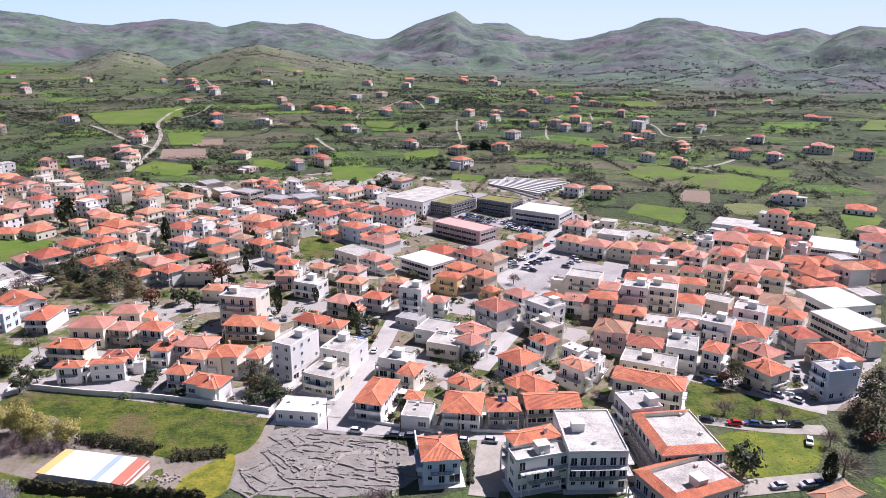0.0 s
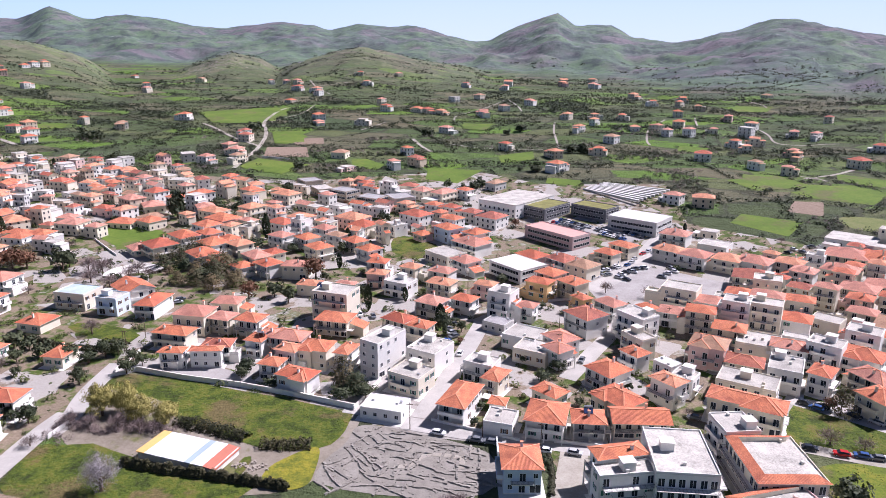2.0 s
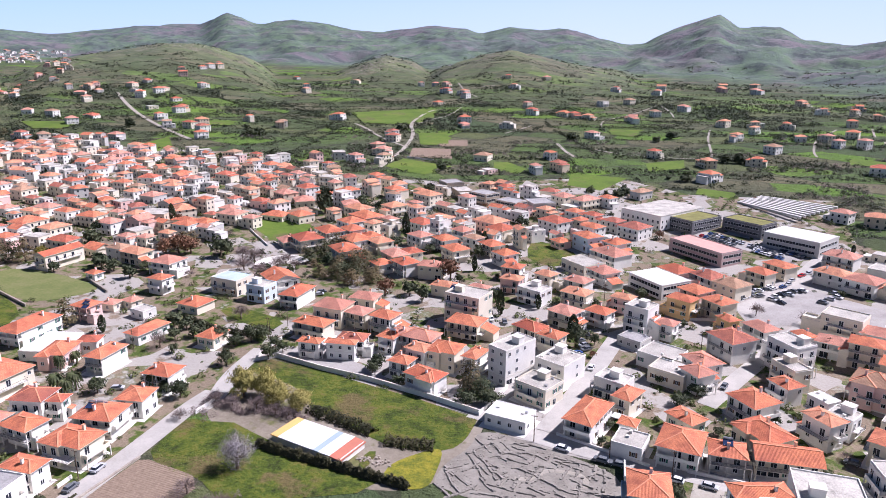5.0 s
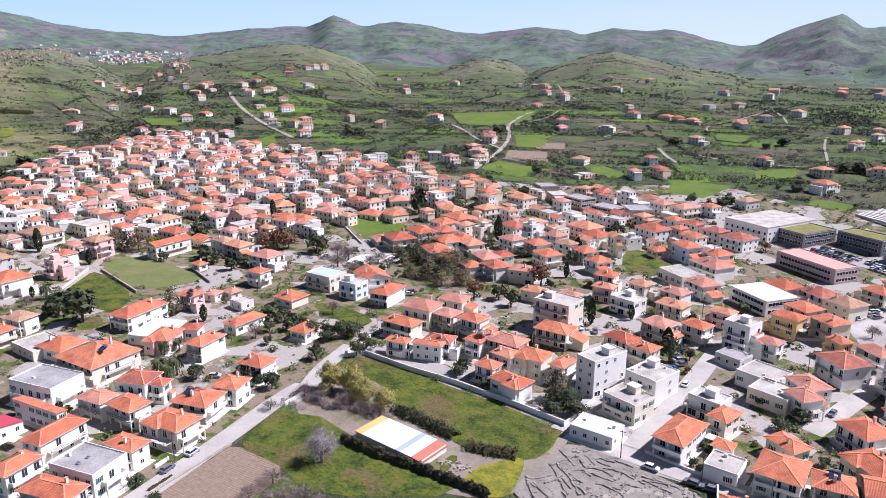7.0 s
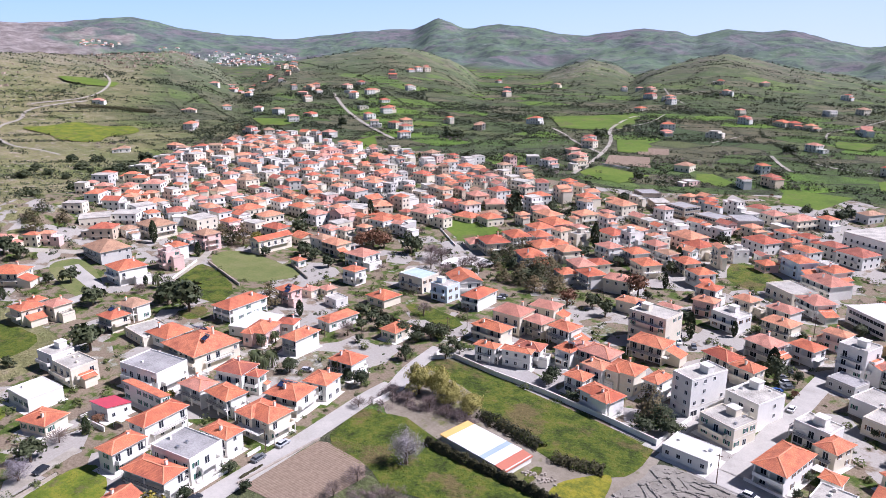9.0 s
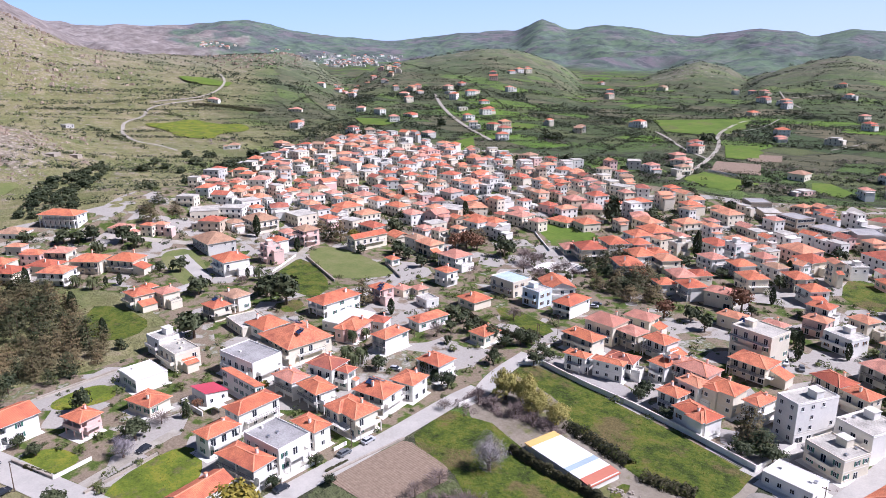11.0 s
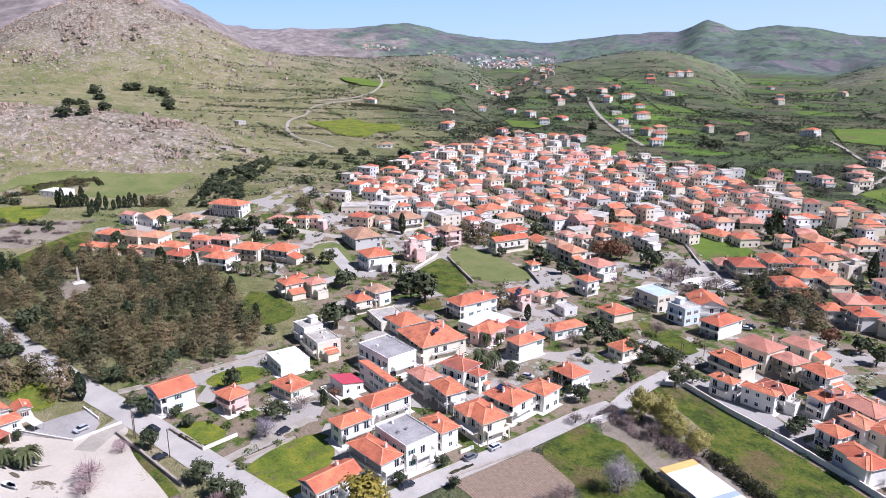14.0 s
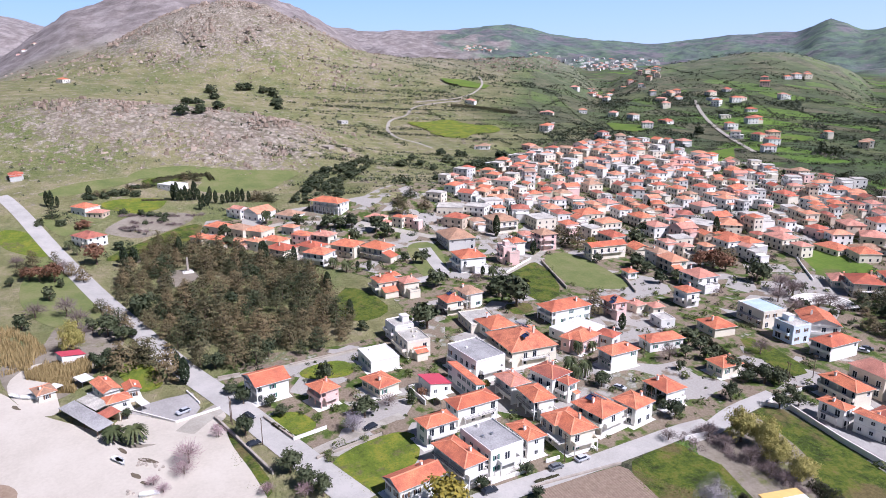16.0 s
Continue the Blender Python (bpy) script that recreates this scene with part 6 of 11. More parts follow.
house(-210.0, 207.7, 2, 6.0, 5.0, 1.0, 'hip', 1, wing=True)
house(-160.3, 251.6, -38, 14.4, 11.6, 1.9, 'gable', 1, wall='white')
house(-53.6, 294.5, -24, 7.8, 6.4, 2.0, 'hip', 1, wing=True)
house(-270.8, 131.7, 3, 8.1, 7.1, 2.0, 'hip', 1, wing=True)
house(-178.6, 243.2, -6, 13.8, 11.0, 2.1, 'flat', 1, wall='cream', tile='bluepanel')
house(154.2, 260.3, -79, 21.0, 18.7, 1.5, 'flat', 1, wall='white', tile='whiteroof')
house(94.4, 287.5, -18, 10.6, 8.9, 3.3, 'flat', 1, wing=True)
house(-276.6, 123.1, 1, 9.1, 8.5, 2.0, 'hip', 1, wing=True)
house(115.6, 283.0, -33, 8.2, 6.0, 3.0, 'hip', 1)
house(-7.1, 306.7, -44, 20.3, 16.1, 2.0, 'flat', 1, wall='white', tile='whiteroof')
house(127.2, 280.2, -31, 8.5, 7.7, 2.0, 'hip', 1, wing=True)
house(-69.8, 300.0, -8, 8.5, 6.9, 2.0, 'hip', 1, wing=True)
house(-105.1, 290.3, 2, 11.1, 8.3, 2.0, 'hip', 1)
house(22.0, 308.7, -39, 11.6, 10.7, 2.0, 'hip', 1, wing=True)
house(-281.4, 129.2, 4, 5.7, 4.3, 2.0, 'hip', 1)
house(-30.9, 308.2, -45, 11.1, 9.4, 2.0, 'hip', 1, wing=True)
house(-206.1, 231.3, -4, 7.9, 6.4, 2.2, 'hip', 1)
house(138.8, 279.2, -32, 8.8, 7.1, 2.5, 'hip', 1)
house(-118.3, 290.2, -35, 10.4, 9.0, 2.0, 'hip', 1)
house(13.0, 316.9, -45, 12.1, 10.4, 2.0, 'hip', 1, wing=True)
house(-130.2, 289.4, -36, 8.7, 7.4, 1.5, 'hip', 1)
house(93.8, 303.5, -18, 16.1, 12.6, 2.0, 'hip', 1)
house(112.4, 299.9, -31, 9.8, 7.5, 1.0, 'hip', 1, wing=True)
house(171.8, 270.5, -80, 10.8, 10.1, 1.0, 'flat', 1)
house(131.7, 292.5, -34, 13.2, 11.2, 2.0, 'hip', 1)
house(-0.7, 321.0, -44, 12.6, 10.2, 2.0, 'hip', 1, wing=True)
house(164.0, 279.4, -74, 8.5, 6.8, 1.0, 'hip', 1, wall='pink', wing=True)
house(156.3, 284.4, -79, 11.5, 8.2, 1.0, 'hip', 1, wall='pink', wing=True)
house(-42.0, 322.8, -41, 16.3, 12.7, 1.6, 'flat', 1, wing=True)
house(-128.1, 301.3, -38, 12.1, 9.1, 2.0, 'hip', 1)
house(106.6, 310.7, -40, 7.6, 5.2, 1.2, 'hip', 1, wing=True)
house(-78.9, 320.2, -39, 9.4, 8.6, 2.0, 'hip', 1, wing=True)
house(-122.3, 307.3, -39, 8.9, 7.8, 2.0, 'hip', 1)
house(143.6, 298.2, -31, 13.2, 10.1, 2.0, 'hip', 1)
house(130.2, 304.9, -29, 7.3, 6.2, 3.0, 'hip', 1, wing=True)
house(34.6, 330.3, -39, 9.9, 7.8, 2.0, 'hip', 1, wall='cream', wing=True)
house(117.4, 313.7, -34, 9.7, 8.6, 2.0, 'hip', 1, wing=True)
house(163.1, 293.8, -76, 16.3, 11.7, 1.5, 'hip', 1, wall='pink', wing=True)
house(-104.1, 320.0, -40, 11.7, 9.4, 2.0, 'hip', 1)
house(-222.0, 254.4, -4, 12.5, 11.2, 2.0, 'hip', 1, wing=True)
house(-154.8, 301.1, -41, 13.9, 11.3, 2.0, 'hip', 1, wing=True)
house(-31.2, 338.9, -39, 16.4, 11.7, 2.0, 'hip', 1)
house(89.2, 328.5, -31, 11.9, 11.0, 2.0, 'hip', 1, wing=True)
house(-292.7, 173.9, -7, 13.8, 12.6, 2.3, 'hip', 1, wing=True)
house(-246.3, 235.3, -9, 5.9, 4.6, 1.0, 'hip', 1)
house(75.3, 333.0, -32, 12.8, 11.6, 2.0, 'hip', 1, wing=True)
house(100.3, 326.4, -34, 14.6, 11.3, 2.0, 'hip', 1, wing=True)
house(178.2, 291.8, -81, 10.7, 9.7, 2.5, 'hip', 1, wing=True)
house(162.3, 304.1, -32, 14.1, 10.3, 2.0, 'hip', 1, wing=True)
house(134.4, 318.0, -35, 14.1, 11.2, 2.0, 'hip', 1, wing=True)
house(-89.4, 333.5, -41, 10.8, 8.4, 2.0, 'hip', 1)
house(64.8, 339.9, -34, 13.4, 9.6, 2.0, 'hip', 1)
house(115.6, 326.5, -33, 11.5, 9.1, 2.0, 'hip', 1)
house(43.7, 344.5, -43, 11.8, 8.5, 2.0, 'hip', 1, wall='cream')
house(172.6, 304.1, -77, 11.9, 9.0, 2.0, 'hip', 1)
house(148.9, 316.8, -34, 6.9, 7.3, 3.3, 'hip', 1)
house(-144.2, 319.4, -35, 10.1, 9.4, 2.0, 'hip', 1)
house(-333.1, 110.5, 38, 12.2, 10.5, 2.0, 'hip', 1)
house(-100.3, 338.1, -26, 8.8, 6.7, 2.4, 'hip', 1)
house(-293.8, 196.7, -7, 8.0, 7.4, 2.8, 'flat', 1, wall='pink', wing=True)
house(-115.0, 335.4, -39, 10.5, 9.3, 2.0, 'hip', 1, wing=True)
house(192.2, 298.4, -75, 10.7, 8.2, 2.0, 'hip', 1, wing=True)
house(143.0, 325.9, -38, 6.5, 6.2, 2.0, 'hip', 1, wing=True)
house(-157.9, 319.1, -34, 13.3, 11.4, 2.0, 'hip', 1, wing=True)
house(166.8, 316.1, -35, 6.7, 4.3, 3.0, 'flat', 1)
house(-329.6, 140.4, 31, 14.0, 10.9, 2.0, 'hip', 1, wall='cream', wing=True)
house(-246.1, 261.3, -9, 12.5, 9.0, 2.0, 'hip', 1, wing=True)
house(-30.8, 358.2, -38, 9.9, 10.5, 2.0, 'hip', 1, wing=True)
house(183.6, 309.4, -84, 9.3, 8.7, 2.0, 'flat', 1)
house(-129.5, 337.3, -27, 10.7, 8.8, 2.0, 'hip', 1, wing=True)
house(-182.4, 312.3, -39, 14.2, 12.6, 2.0, 'hip', 1)
house(-79.7, 352.8, -50, 7.2, 4.5, 3.3, 'gable', 1, wing=True)
house(-93.7, 349.4, -18, 7.4, 6.5, 2.4, 'gable', 1, wing=True)
house(-153.2, 327.7, -34, 9.6, 6.8, 2.0, 'hip', 1)
house(-350.2, 95.7, 33, 13.2, 10.2, 1.8, 'hip', 1)
house(131.2, 338.7, -31, 7.9, 5.1, 2.0, 'flat', 1, wing=True)
house(-45.8, 360.5, -44, 12.4, 9.6, 2.5, 'hip', 1, wall='paleblue', wing=True)
house(-340.4, 127.7, 38, 14.0, 11.5, 2.0, 'hip', 1, wall='cream')
house(-59.2, 359.5, -43, 7.7, 7.5, 1.2, 'hip', 1)
house(114.2, 347.9, -39, 6.6, 4.6, 1.2, 'hip', 1, wing=True)
house(11.4, 366.9, -42, 33.2, 14.2, 2.1, 'flat', 1, wall='pinkdark', tile='pinkroof')
house(-350.9, 112.1, 31, 13.5, 10.2, 1.5, 'hip', 1, wing=True)
house(-194.7, 313.5, -41, 11.1, 8.2, 1.0, 'hip', 1, wing=True)
house(-258.8, 263.7, -6, 10.0, 7.5, 2.0, 'hip', 1, wall='white', tile='tan')
house(-305.3, 208.6, -4, 9.1, 7.2, 2.2, 'hip', 1)
house(199.3, 312.5, -72, 9.6, 6.3, 2.8, 'gable', 1, wing=True)
house(-111.8, 354.3, -27, 9.4, 8.3, 2.0, 'hip', 1, wing=True)
house(-278.4, 246.4, -6, 7.6, 20.3, 2.2, 'gable', 1, wall='cream')
house(146.2, 341.9, -28, 17.8, 15.3, 2.0, 'hip', 1, wing=True)
house(174.2, 329.7, -26, 8.3, 6.6, 2.0, 'hip', 1, wing=True)
house(159.5, 337.2, -29, 18.2, 15.9, 2.0, 'hip', 1, wing=True)
house(91.1, 362.5, -28, 14.3, 12.8, 1.0, 'flat', 1, wing=True)
house(-178.3, 328.8, -36, 14.6, 10.6, 2.0, 'hip', 1)
house(-75.5, 367.8, -45, 9.9, 8.3, 2.0, 'flat', 1)
house(-168.0, 335.8, -37, 10.8, 8.9, 2.0, 'hip', 1, wing=True)
house(-125.1, 354.9, -26, 7.5, 7.4, 3.3, 'flat', 1, wing=True)
house(-93.1, 364.7, -27, 12.7, 11.8, 2.0, 'hip', 1, wing=True)
house(-150.6, 345.1, -24, 6.6, 6.8, 2.4, 'flat', 1, wing=True)
house(72.7, 369.4, -28, 13.5, 10.8, 2.0, 'hip', 1)
house(-35.7, 374.8, -40, 6.5, 6.7, 1.2, 'flat', 1, wing=True)
house(-53.5, 372.8, -47, 6.5, 3.6, 2.0, 'flat', 1, wing=True)
house(-64.3, 372.6, -45, 6.7, 4.2, 1.2, 'gable', 1)
house(-249.1, 286.4, -4, 6.9, 5.0, 2.8, 'hip', 1, wing=True)
house(-332.0, 187.1, -6, 20.0, 15.0, 1.8, 'hip', 1, wall='grey', tile='tan')
house(-306.3, 227.4, -4, 10.5, 9.4, 2.8, 'hip', 1, wall='pink', tile='tan')
house(-371.4, 87.3, 35, 9.0, 6.8, 1.5, 'hip', 1)
house(-362.1, 121.7, 38, 11.5, 8.5, 2.0, 'hip', 1, wing=True)
house(-274.7, 265.8, -13, 10.9, 9.3, 1.2, 'gable', 0)
house(-370.4, 97.1, 35, 13.1, 9.3, 1.5, 'hip', 0)
house(-113.1, 366.5, -21, 6.9, 7.3, 2.0, 'flat', 0)
house(-259.8, 283.2, -9, 7.1, 6.6, 2.0, 'hip', 0)
house(-368.1, 112.2, 37, 10.5, 7.5, 2.0, 'hip', 0)
house(144.1, 357.0, -38, 7.2, 4.9, 2.4, 'flat', 0)
house(176.0, 342.7, -27, 9.1, 5.4, 2.0, 'hip', 0)
house(-162.6, 350.4, -18, 7.3, 7.9, 2.8, 'hip', 0)
house(-378.2, 79.4, 37, 7.8, 6.0, 1.3, 'hip', 0)
house(-235.6, 306.7, -13, 7.0, 5.8, 2.0, 'flat', 0)
house(-46.6, 385.2, -33, 10.9, 8.7, 2.0, 'hip', 0)
house(-138.5, 362.6, -26, 14.5, 11.0, 2.0, 'hip', 0)
house(-269.4, 280.2, -9, 7.3, 6.4, 3.3, 'hip', 0)
house(156.0, 357.4, -31, 6.9, 6.4, 2.0, 'hip', 0)
house(198.3, 336.8, -32, 28.5, 25.0, 1.0, 'flat', 1, wall='white', tile='whiteroof')
house(-176.1, 350.8, -30, 12.6, 11.4, 2.0, 'hip', 0)
house(166.0, 356.3, -33, 10.9, 6.7, 3.3, 'flat', 0)
house(-102.9, 379.4, -28, 16.8, 13.3, 2.0, 'hip', 0)
house(-387.2, 69.5, 34, 10.2, 8.6, 1.2, 'hip', 0)
house(-24.9, 392.6, -31, 14.2, 12.8, 2.0, 'hip', 0)
house(-157.1, 361.4, -30, 8.8, 6.2, 3.3, 'hip', 0)
house(-243.8, 310.0, -0, 6.7, 5.7, 2.0, 'gable', 0)
house(-119.5, 376.9, -31, 7.7, 7.0, 1.2, 'hip', 0)
house(-294.4, 264.3, -3, 13.8, 9.8, 2.0, 'hip', 0)
house(93.4, 384.9, -28, 8.3, 7.0, 1.2, 'flat', 0)
house(-324.8, 227.9, -9, 8.5, 7.1, 1.0, 'hip', 0)
house(-68.3, 391.3, -34, 15.6, 12.5, 2.0, 'hip', 0)
house(-131.8, 375.2, -24, 13.0, 10.5, 2.0, 'hip', 0)
house(-393.5, 62.2, 33, 9.0, 7.9, 1.2, 'hip', 0)
house(-272.1, 291.7, -13, 9.5, 10.4, 2.4, 'flat', 0)
house(-55.3, 395.5, -31, 6.8, 7.0, 3.0, 'hip', 0)
house(57.9, 396.6, -32, 28.5, 21.1, 2.4, 'flat', 1, wall='grey', tile='whiteroof')
house(216.8, 338.3, -29, 14.8, 13.8, 2.0, 'hip', 0)
house(-37.2, 400.3, -31, 10.5, 8.7, 2.0, 'hip', 0)
house(-392.1, 93.4, 38, 12.4, 11.4, 1.5, 'hip', 0)
house(-173.7, 364.7, -28, 16.5, 13.1, 2.0, 'hip', 0)
house(-388.7, 110.6, 38, 8.3, 6.0, 1.5, 'hip', 0)
house(-257.6, 311.5, -5, 11.6, 9.8, 2.0, 'hip', 0)
house(-250.6, 318.5, -5, 11.9, 9.5, 2.0, 'hip', 0)
house(-309.8, 262.2, 3, 9.1, 8.1, 2.8, 'flat', 0)
house(-370.0, 169.9, 31, 6.9, 5.1, 2.8, 'hip', 0)
house(-122.0, 388.5, -32, 7.3, 5.9, 2.0, 'gable', 0)
house(-367.4, 175.8, 33, 7.0, 5.0, 3.0, 'hip', 0)
house(-231.7, 335.4, -10, 8.5, 7.3, 2.0, 'hip', 0)
house(-399.6, 84.6, 32, 14.3, 10.1, 1.5, 'hip', 0)
house(-148.5, 380.7, -31, 8.0, 6.6, 3.0, 'hip', 0)
house(-269.8, 308.2, -15, 8.4, 6.4, 3.0, 'gable', 0)
house(-91.4, 400.2, -25, 9.0, 6.0, 3.3, 'flat', 0)
house(-358.5, 201.3, 37, 12.3, 10.0, 2.2, 'hip', 0)
house(-411.2, 7.5, 31, 15.0, 11.3, 1.7, 'hip', 0)
house(-322.5, 255.2, -3, 8.6, 8.2, 3.3, 'hip', 0)
house(191.5, 364.3, -30, 12.3, 8.6, 2.0, 'hip', 0)
house(-345.9, 224.0, -4, 16.9, 14.2, 2.0, 'hip', 1, wall='cream', tile='tan')
house(-50.1, 409.1, -34, 9.7, 7.5, 2.0, 'hip', 0)
house(-353.6, 212.0, -4, 8.5, 7.5, 1.5, 'hip', 0)
house(163.1, 378.9, -33, 22.5, 18.9, 1.2, 'flat', 0)
house(-382.0, 160.2, 36, 11.1, 8.4, 1.3, 'hip', 0)
house(-407.6, 74.0, 36, 12.3, 9.9, 1.5, 'hip', 0)
house(-212.1, 356.6, -27, 12.0, 11.1, 1.5, 'hip', 0)
house(-195.8, 366.3, -31, 6.6, 6.5, 2.8, 'hip', 0)
house(-129.7, 395.4, -31, 8.0, 6.8, 2.8, 'flat', 0)
house(-283.4, 305.4, -7, 10.2, 10.5, 2.4, 'gable', 0)
house(-117.3, 400.0, -27, 8.3, 7.7, 3.3, 'flat', 0)
house(-61.2, 412.9, -31, 8.6, 7.8, 2.0, 'hip', 0)
house(5.7, 418.6, -37, 16.9, 25.3, 2.1, 'flat', 1, wall='dark', tile='moss')
house(34.4, 418.1, -36, 23.7, 14.2, 2.2, 'flat', 1, wall='dark', tile='moss')
house(-296.4, 296.9, -6, 12.3, 10.2, 2.5, 'hip', 0)
house(-266.9, 323.9, -12, 12.9, 7.7, 1.2, 'hip', 0)
house(-247.6, 339.3, -6, 14.0, 11.0, 2.0, 'hip', 0)
house(-78.4, 412.7, -33, 7.8, 8.0, 2.0, 'hip', 0)
house(-106.4, 406.6, -21, 8.8, 6.3, 2.4, 'gable', 0)
house(-185.0, 377.7, -24, 14.8, 10.7, 2.0, 'hip', 0)
house(-316.0, 278.4, 82, 12.8, 10.4, 2.0, 'hip', 0)
house(185.2, 378.4, -33, 10.0, 9.2, 3.0, 'hip', 0)
house(-340.5, 248.4, -5, 14.3, 13.3, 2.2, 'flat', 0, wall='cream')
house(225.2, 356.9, -55, 12.6, 10.8, 1.5, 'hip', 0)
house(-228.0, 355.3, -4, 15.1, 10.8, 1.0, 'hip', 0)
house(-91.8, 412.4, -29, 8.7, 7.0, 2.0, 'gable', 0)
house(-328.3, 267.4, -5, 7.6, 7.6, 3.0, 'gable', 0)
house(-166.6, 389.4, 60, 12.1, 11.0, 2.0, 'hip', 0)
house(-217.4, 367.4, 61, 14.3, 10.4, 1.0, 'hip', 0)
house(-261.2, 338.5, -8, 7.4, 5.8, 1.2, 'hip', 0)
house(-156.4, 398.7, -26, 8.0, 4.9, 3.3, 'hip', 0)
house(-193.4, 383.9, -54, 11.3, 10.0, 2.0, 'hip', 0)
house(-12.2, 429.8, -34, 27.8, 40.6, 2.6, 'flat', 0, wall='white')
house(-286.3, 321.8, 13, 15.9, 14.0, 2.2, 'flat', 0)
house(-341.4, 263.1, -8, 10.8, 8.6, 2.2, 'hip', 0)
house(-415.8, 117.4, 37, 13.8, 11.6, 1.0, 'hip', 0)
house(-140.7, 408.7, -27, 10.0, 7.4, 1.2, 'gable', 0)
house(-295.4, 315.6, 86, 9.3, 8.5, 2.0, 'hip', 0)
house(-364.7, 233.7, -13, 7.8, 6.7, 2.0, 'hip', 0)
house(-380.1, 208.5, 58, 16.0, 14.3, 1.5, 'flat', 0)
house(-372.7, 223.0, 38, 14.1, 11.7, 2.0, 'flat', 0)
house(-102.2, 423.3, -24, 16.0, 13.2, 1.8, 'flat', 1, wall='brown', tile='greyroof')
house(-257.7, 351.0, -10, 9.6, 8.6, 1.5, 'hip', 0)
house(-360.6, 246.8, -30, 11.7, 10.3, 2.0, 'hip', 0)
house(-315.1, 302.8, -3, 13.4, 10.0, 2.0, 'hip', 0)
house(-425.4, 100.6, 121, 14.7, 13.7, 1.5, 'gable', 0)
house(-234.9, 368.9, 65, 11.2, 8.4, 2.0, 'hip', 0)
house(-336.4, 279.9, 82, 15.1, 12.7, 2.0, 'hip', 0)
house(-429.5, 89.8, 32, 8.4, 6.3, 2.0, 'gable', 0)
house(-85.8, 430.3, -56, 16.0, 14.8, 1.5, 'flat', 1, wall='grey', tile='greyroof')
house(-270.7, 345.8, -10, 7.9, 5.9, 3.3, 'hip', 0)
house(-281.3, 337.8, -34, 14.5, 11.7, 1.7, 'hip', 0)
house(-130.7, 422.2, -27, 9.3, 6.9, 3.0, 'hip', 0)
house(-354.7, 265.9, -10, 11.3, 9.0, 2.0, 'hip', 0)
house(101.7, 444.5, -12, 12.6, 9.5, 2.5, 'hip', 0)
house(85.1, 449.9, -34, 10.5, 8.4, 2.0, 'hip', 0)
house(-204.8, 395.0, -22, 8.0, 8.4, 3.0, 'flat', 0)
house(-59.4, 441.4, 56, 15.1, 10.7, 2.0, 'hip', 0)
house(-395.6, 206.2, 37, 11.0, 8.0, 3.5, 'flat', 0)
house(-312.5, 319.6, -8, 7.5, 6.4, 1.2, 'hip', 0)
house(-379.1, 236.8, 82, 12.1, 10.5, 2.5, 'flat', 0)
house(-305.3, 327.6, -34, 10.3, 8.6, 2.0, 'hip', 0)
house(-250.2, 371.8, -4, 9.1, 7.9, 1.5, 'hip', 0)
house(-227.6, 386.4, -53, 13.8, 11.6, 1.3, 'hip', 0)
house(-177.1, 412.1, -20, 8.4, 5.3, 2.8, 'hip', 0)
house(-332.4, 302.2, -10, 11.4, 8.5, 3.0, 'hip', 0)
house(-157.0, 421.2, -27, 15.6, 11.4, 2.0, 'hip', 0, wall='paleblue')
house(-73.5, 443.7, -36, 11.3, 10.3, 2.0, 'hip', 0)
house(-263.7, 364.6, 80, 7.3, 6.3, 2.0, 'hip', 0)
house(-375.4, 248.3, -9, 7.7, 4.4, 2.0, 'flat', 0)
house(-46.3, 448.0, -36, 9.0, 7.4, 2.0, 'hip', 0)
house(-324.4, 314.6, -15, 7.9, 7.6, 2.4, 'gable', 0)
house(-123.4, 435.8, -30, 16.0, 13.0, 1.8, 'flat', 1, wall='brown', tile='greyroof')
house(-352.1, 285.2, -13, 6.5, 4.1, 2.0, 'hip', 0)
house(-86.3, 445.9, -25, 8.0, 8.4, 1.2, 'flat', 0)
house(-218.3, 398.3, -25, 10.6, 9.1, 2.0, 'hip', 0)
house(-393.3, 227.9, 30, 10.3, 8.9, 3.0, 'gable', 0)
house(-456.0, 13.0, 56, 9.8, 7.4, 1.0, 'hip', 0)
house(-281.3, 359.8, -13, 14.5, 9.7, 3.3, 'flat', 0)
house(-350.0, 294.2, -1, 10.1, 6.4, 2.0, 'hip', 0)
house(-109.3, 444.8, -20, 7.2, 4.0, 3.0, 'gable', 0)
house(-298.1, 347.8, -7, 10.5, 11.0, 1.2, 'gable', 0)
house(-242.7, 389.7, -29, 12.9, 10.7, 2.0, 'hip', 0)
house(-371.4, 271.6, -29, 8.0, 6.7, 2.0, 'hip', 0)
house(-208.6, 410.4, 60, 13.2, 10.1, 2.0, 'hip', 0)
house(-181.3, 423.5, -31, 9.6, 10.2, 2.8, 'hip', 0)
house(-319.8, 331.9, -14, 8.1, 8.8, 2.0, 'flat', 0)
house(-378.8, 263.0, -3, 7.0, 6.5, 2.4, 'gable', 0)
house(-96.6, 451.1, -33, 8.1, 5.3, 2.8, 'flat', 0)
house(-367.4, 279.9, 81, 8.2, 6.9, 2.0, 'hip', 0)
house(-396.0, 240.2, 34, 8.0, 8.8, 2.8, 'hip', 0)
house(-276.7, 372.0, -3, 7.1, 5.8, 3.3, 'flat', 0)
house(-389.4, 251.8, -7, 11.2, 10.7, 1.2, 'hip', 0)
house(-463.8, 6.6, 38, 12.2, 10.5, 1.5, 'hip', 0)
house(-141.0, 443.7, -53, 14.1, 10.1, 1.5, 'flat', 0, wall='brown', tile='greyroof')
house(-85.1, 458.4, -14, 11.3, 8.4, 1.5, 'hip', 0)
house(-168.0, 435.0, -21, 7.0, 5.7, 1.2, 'hip', 0)
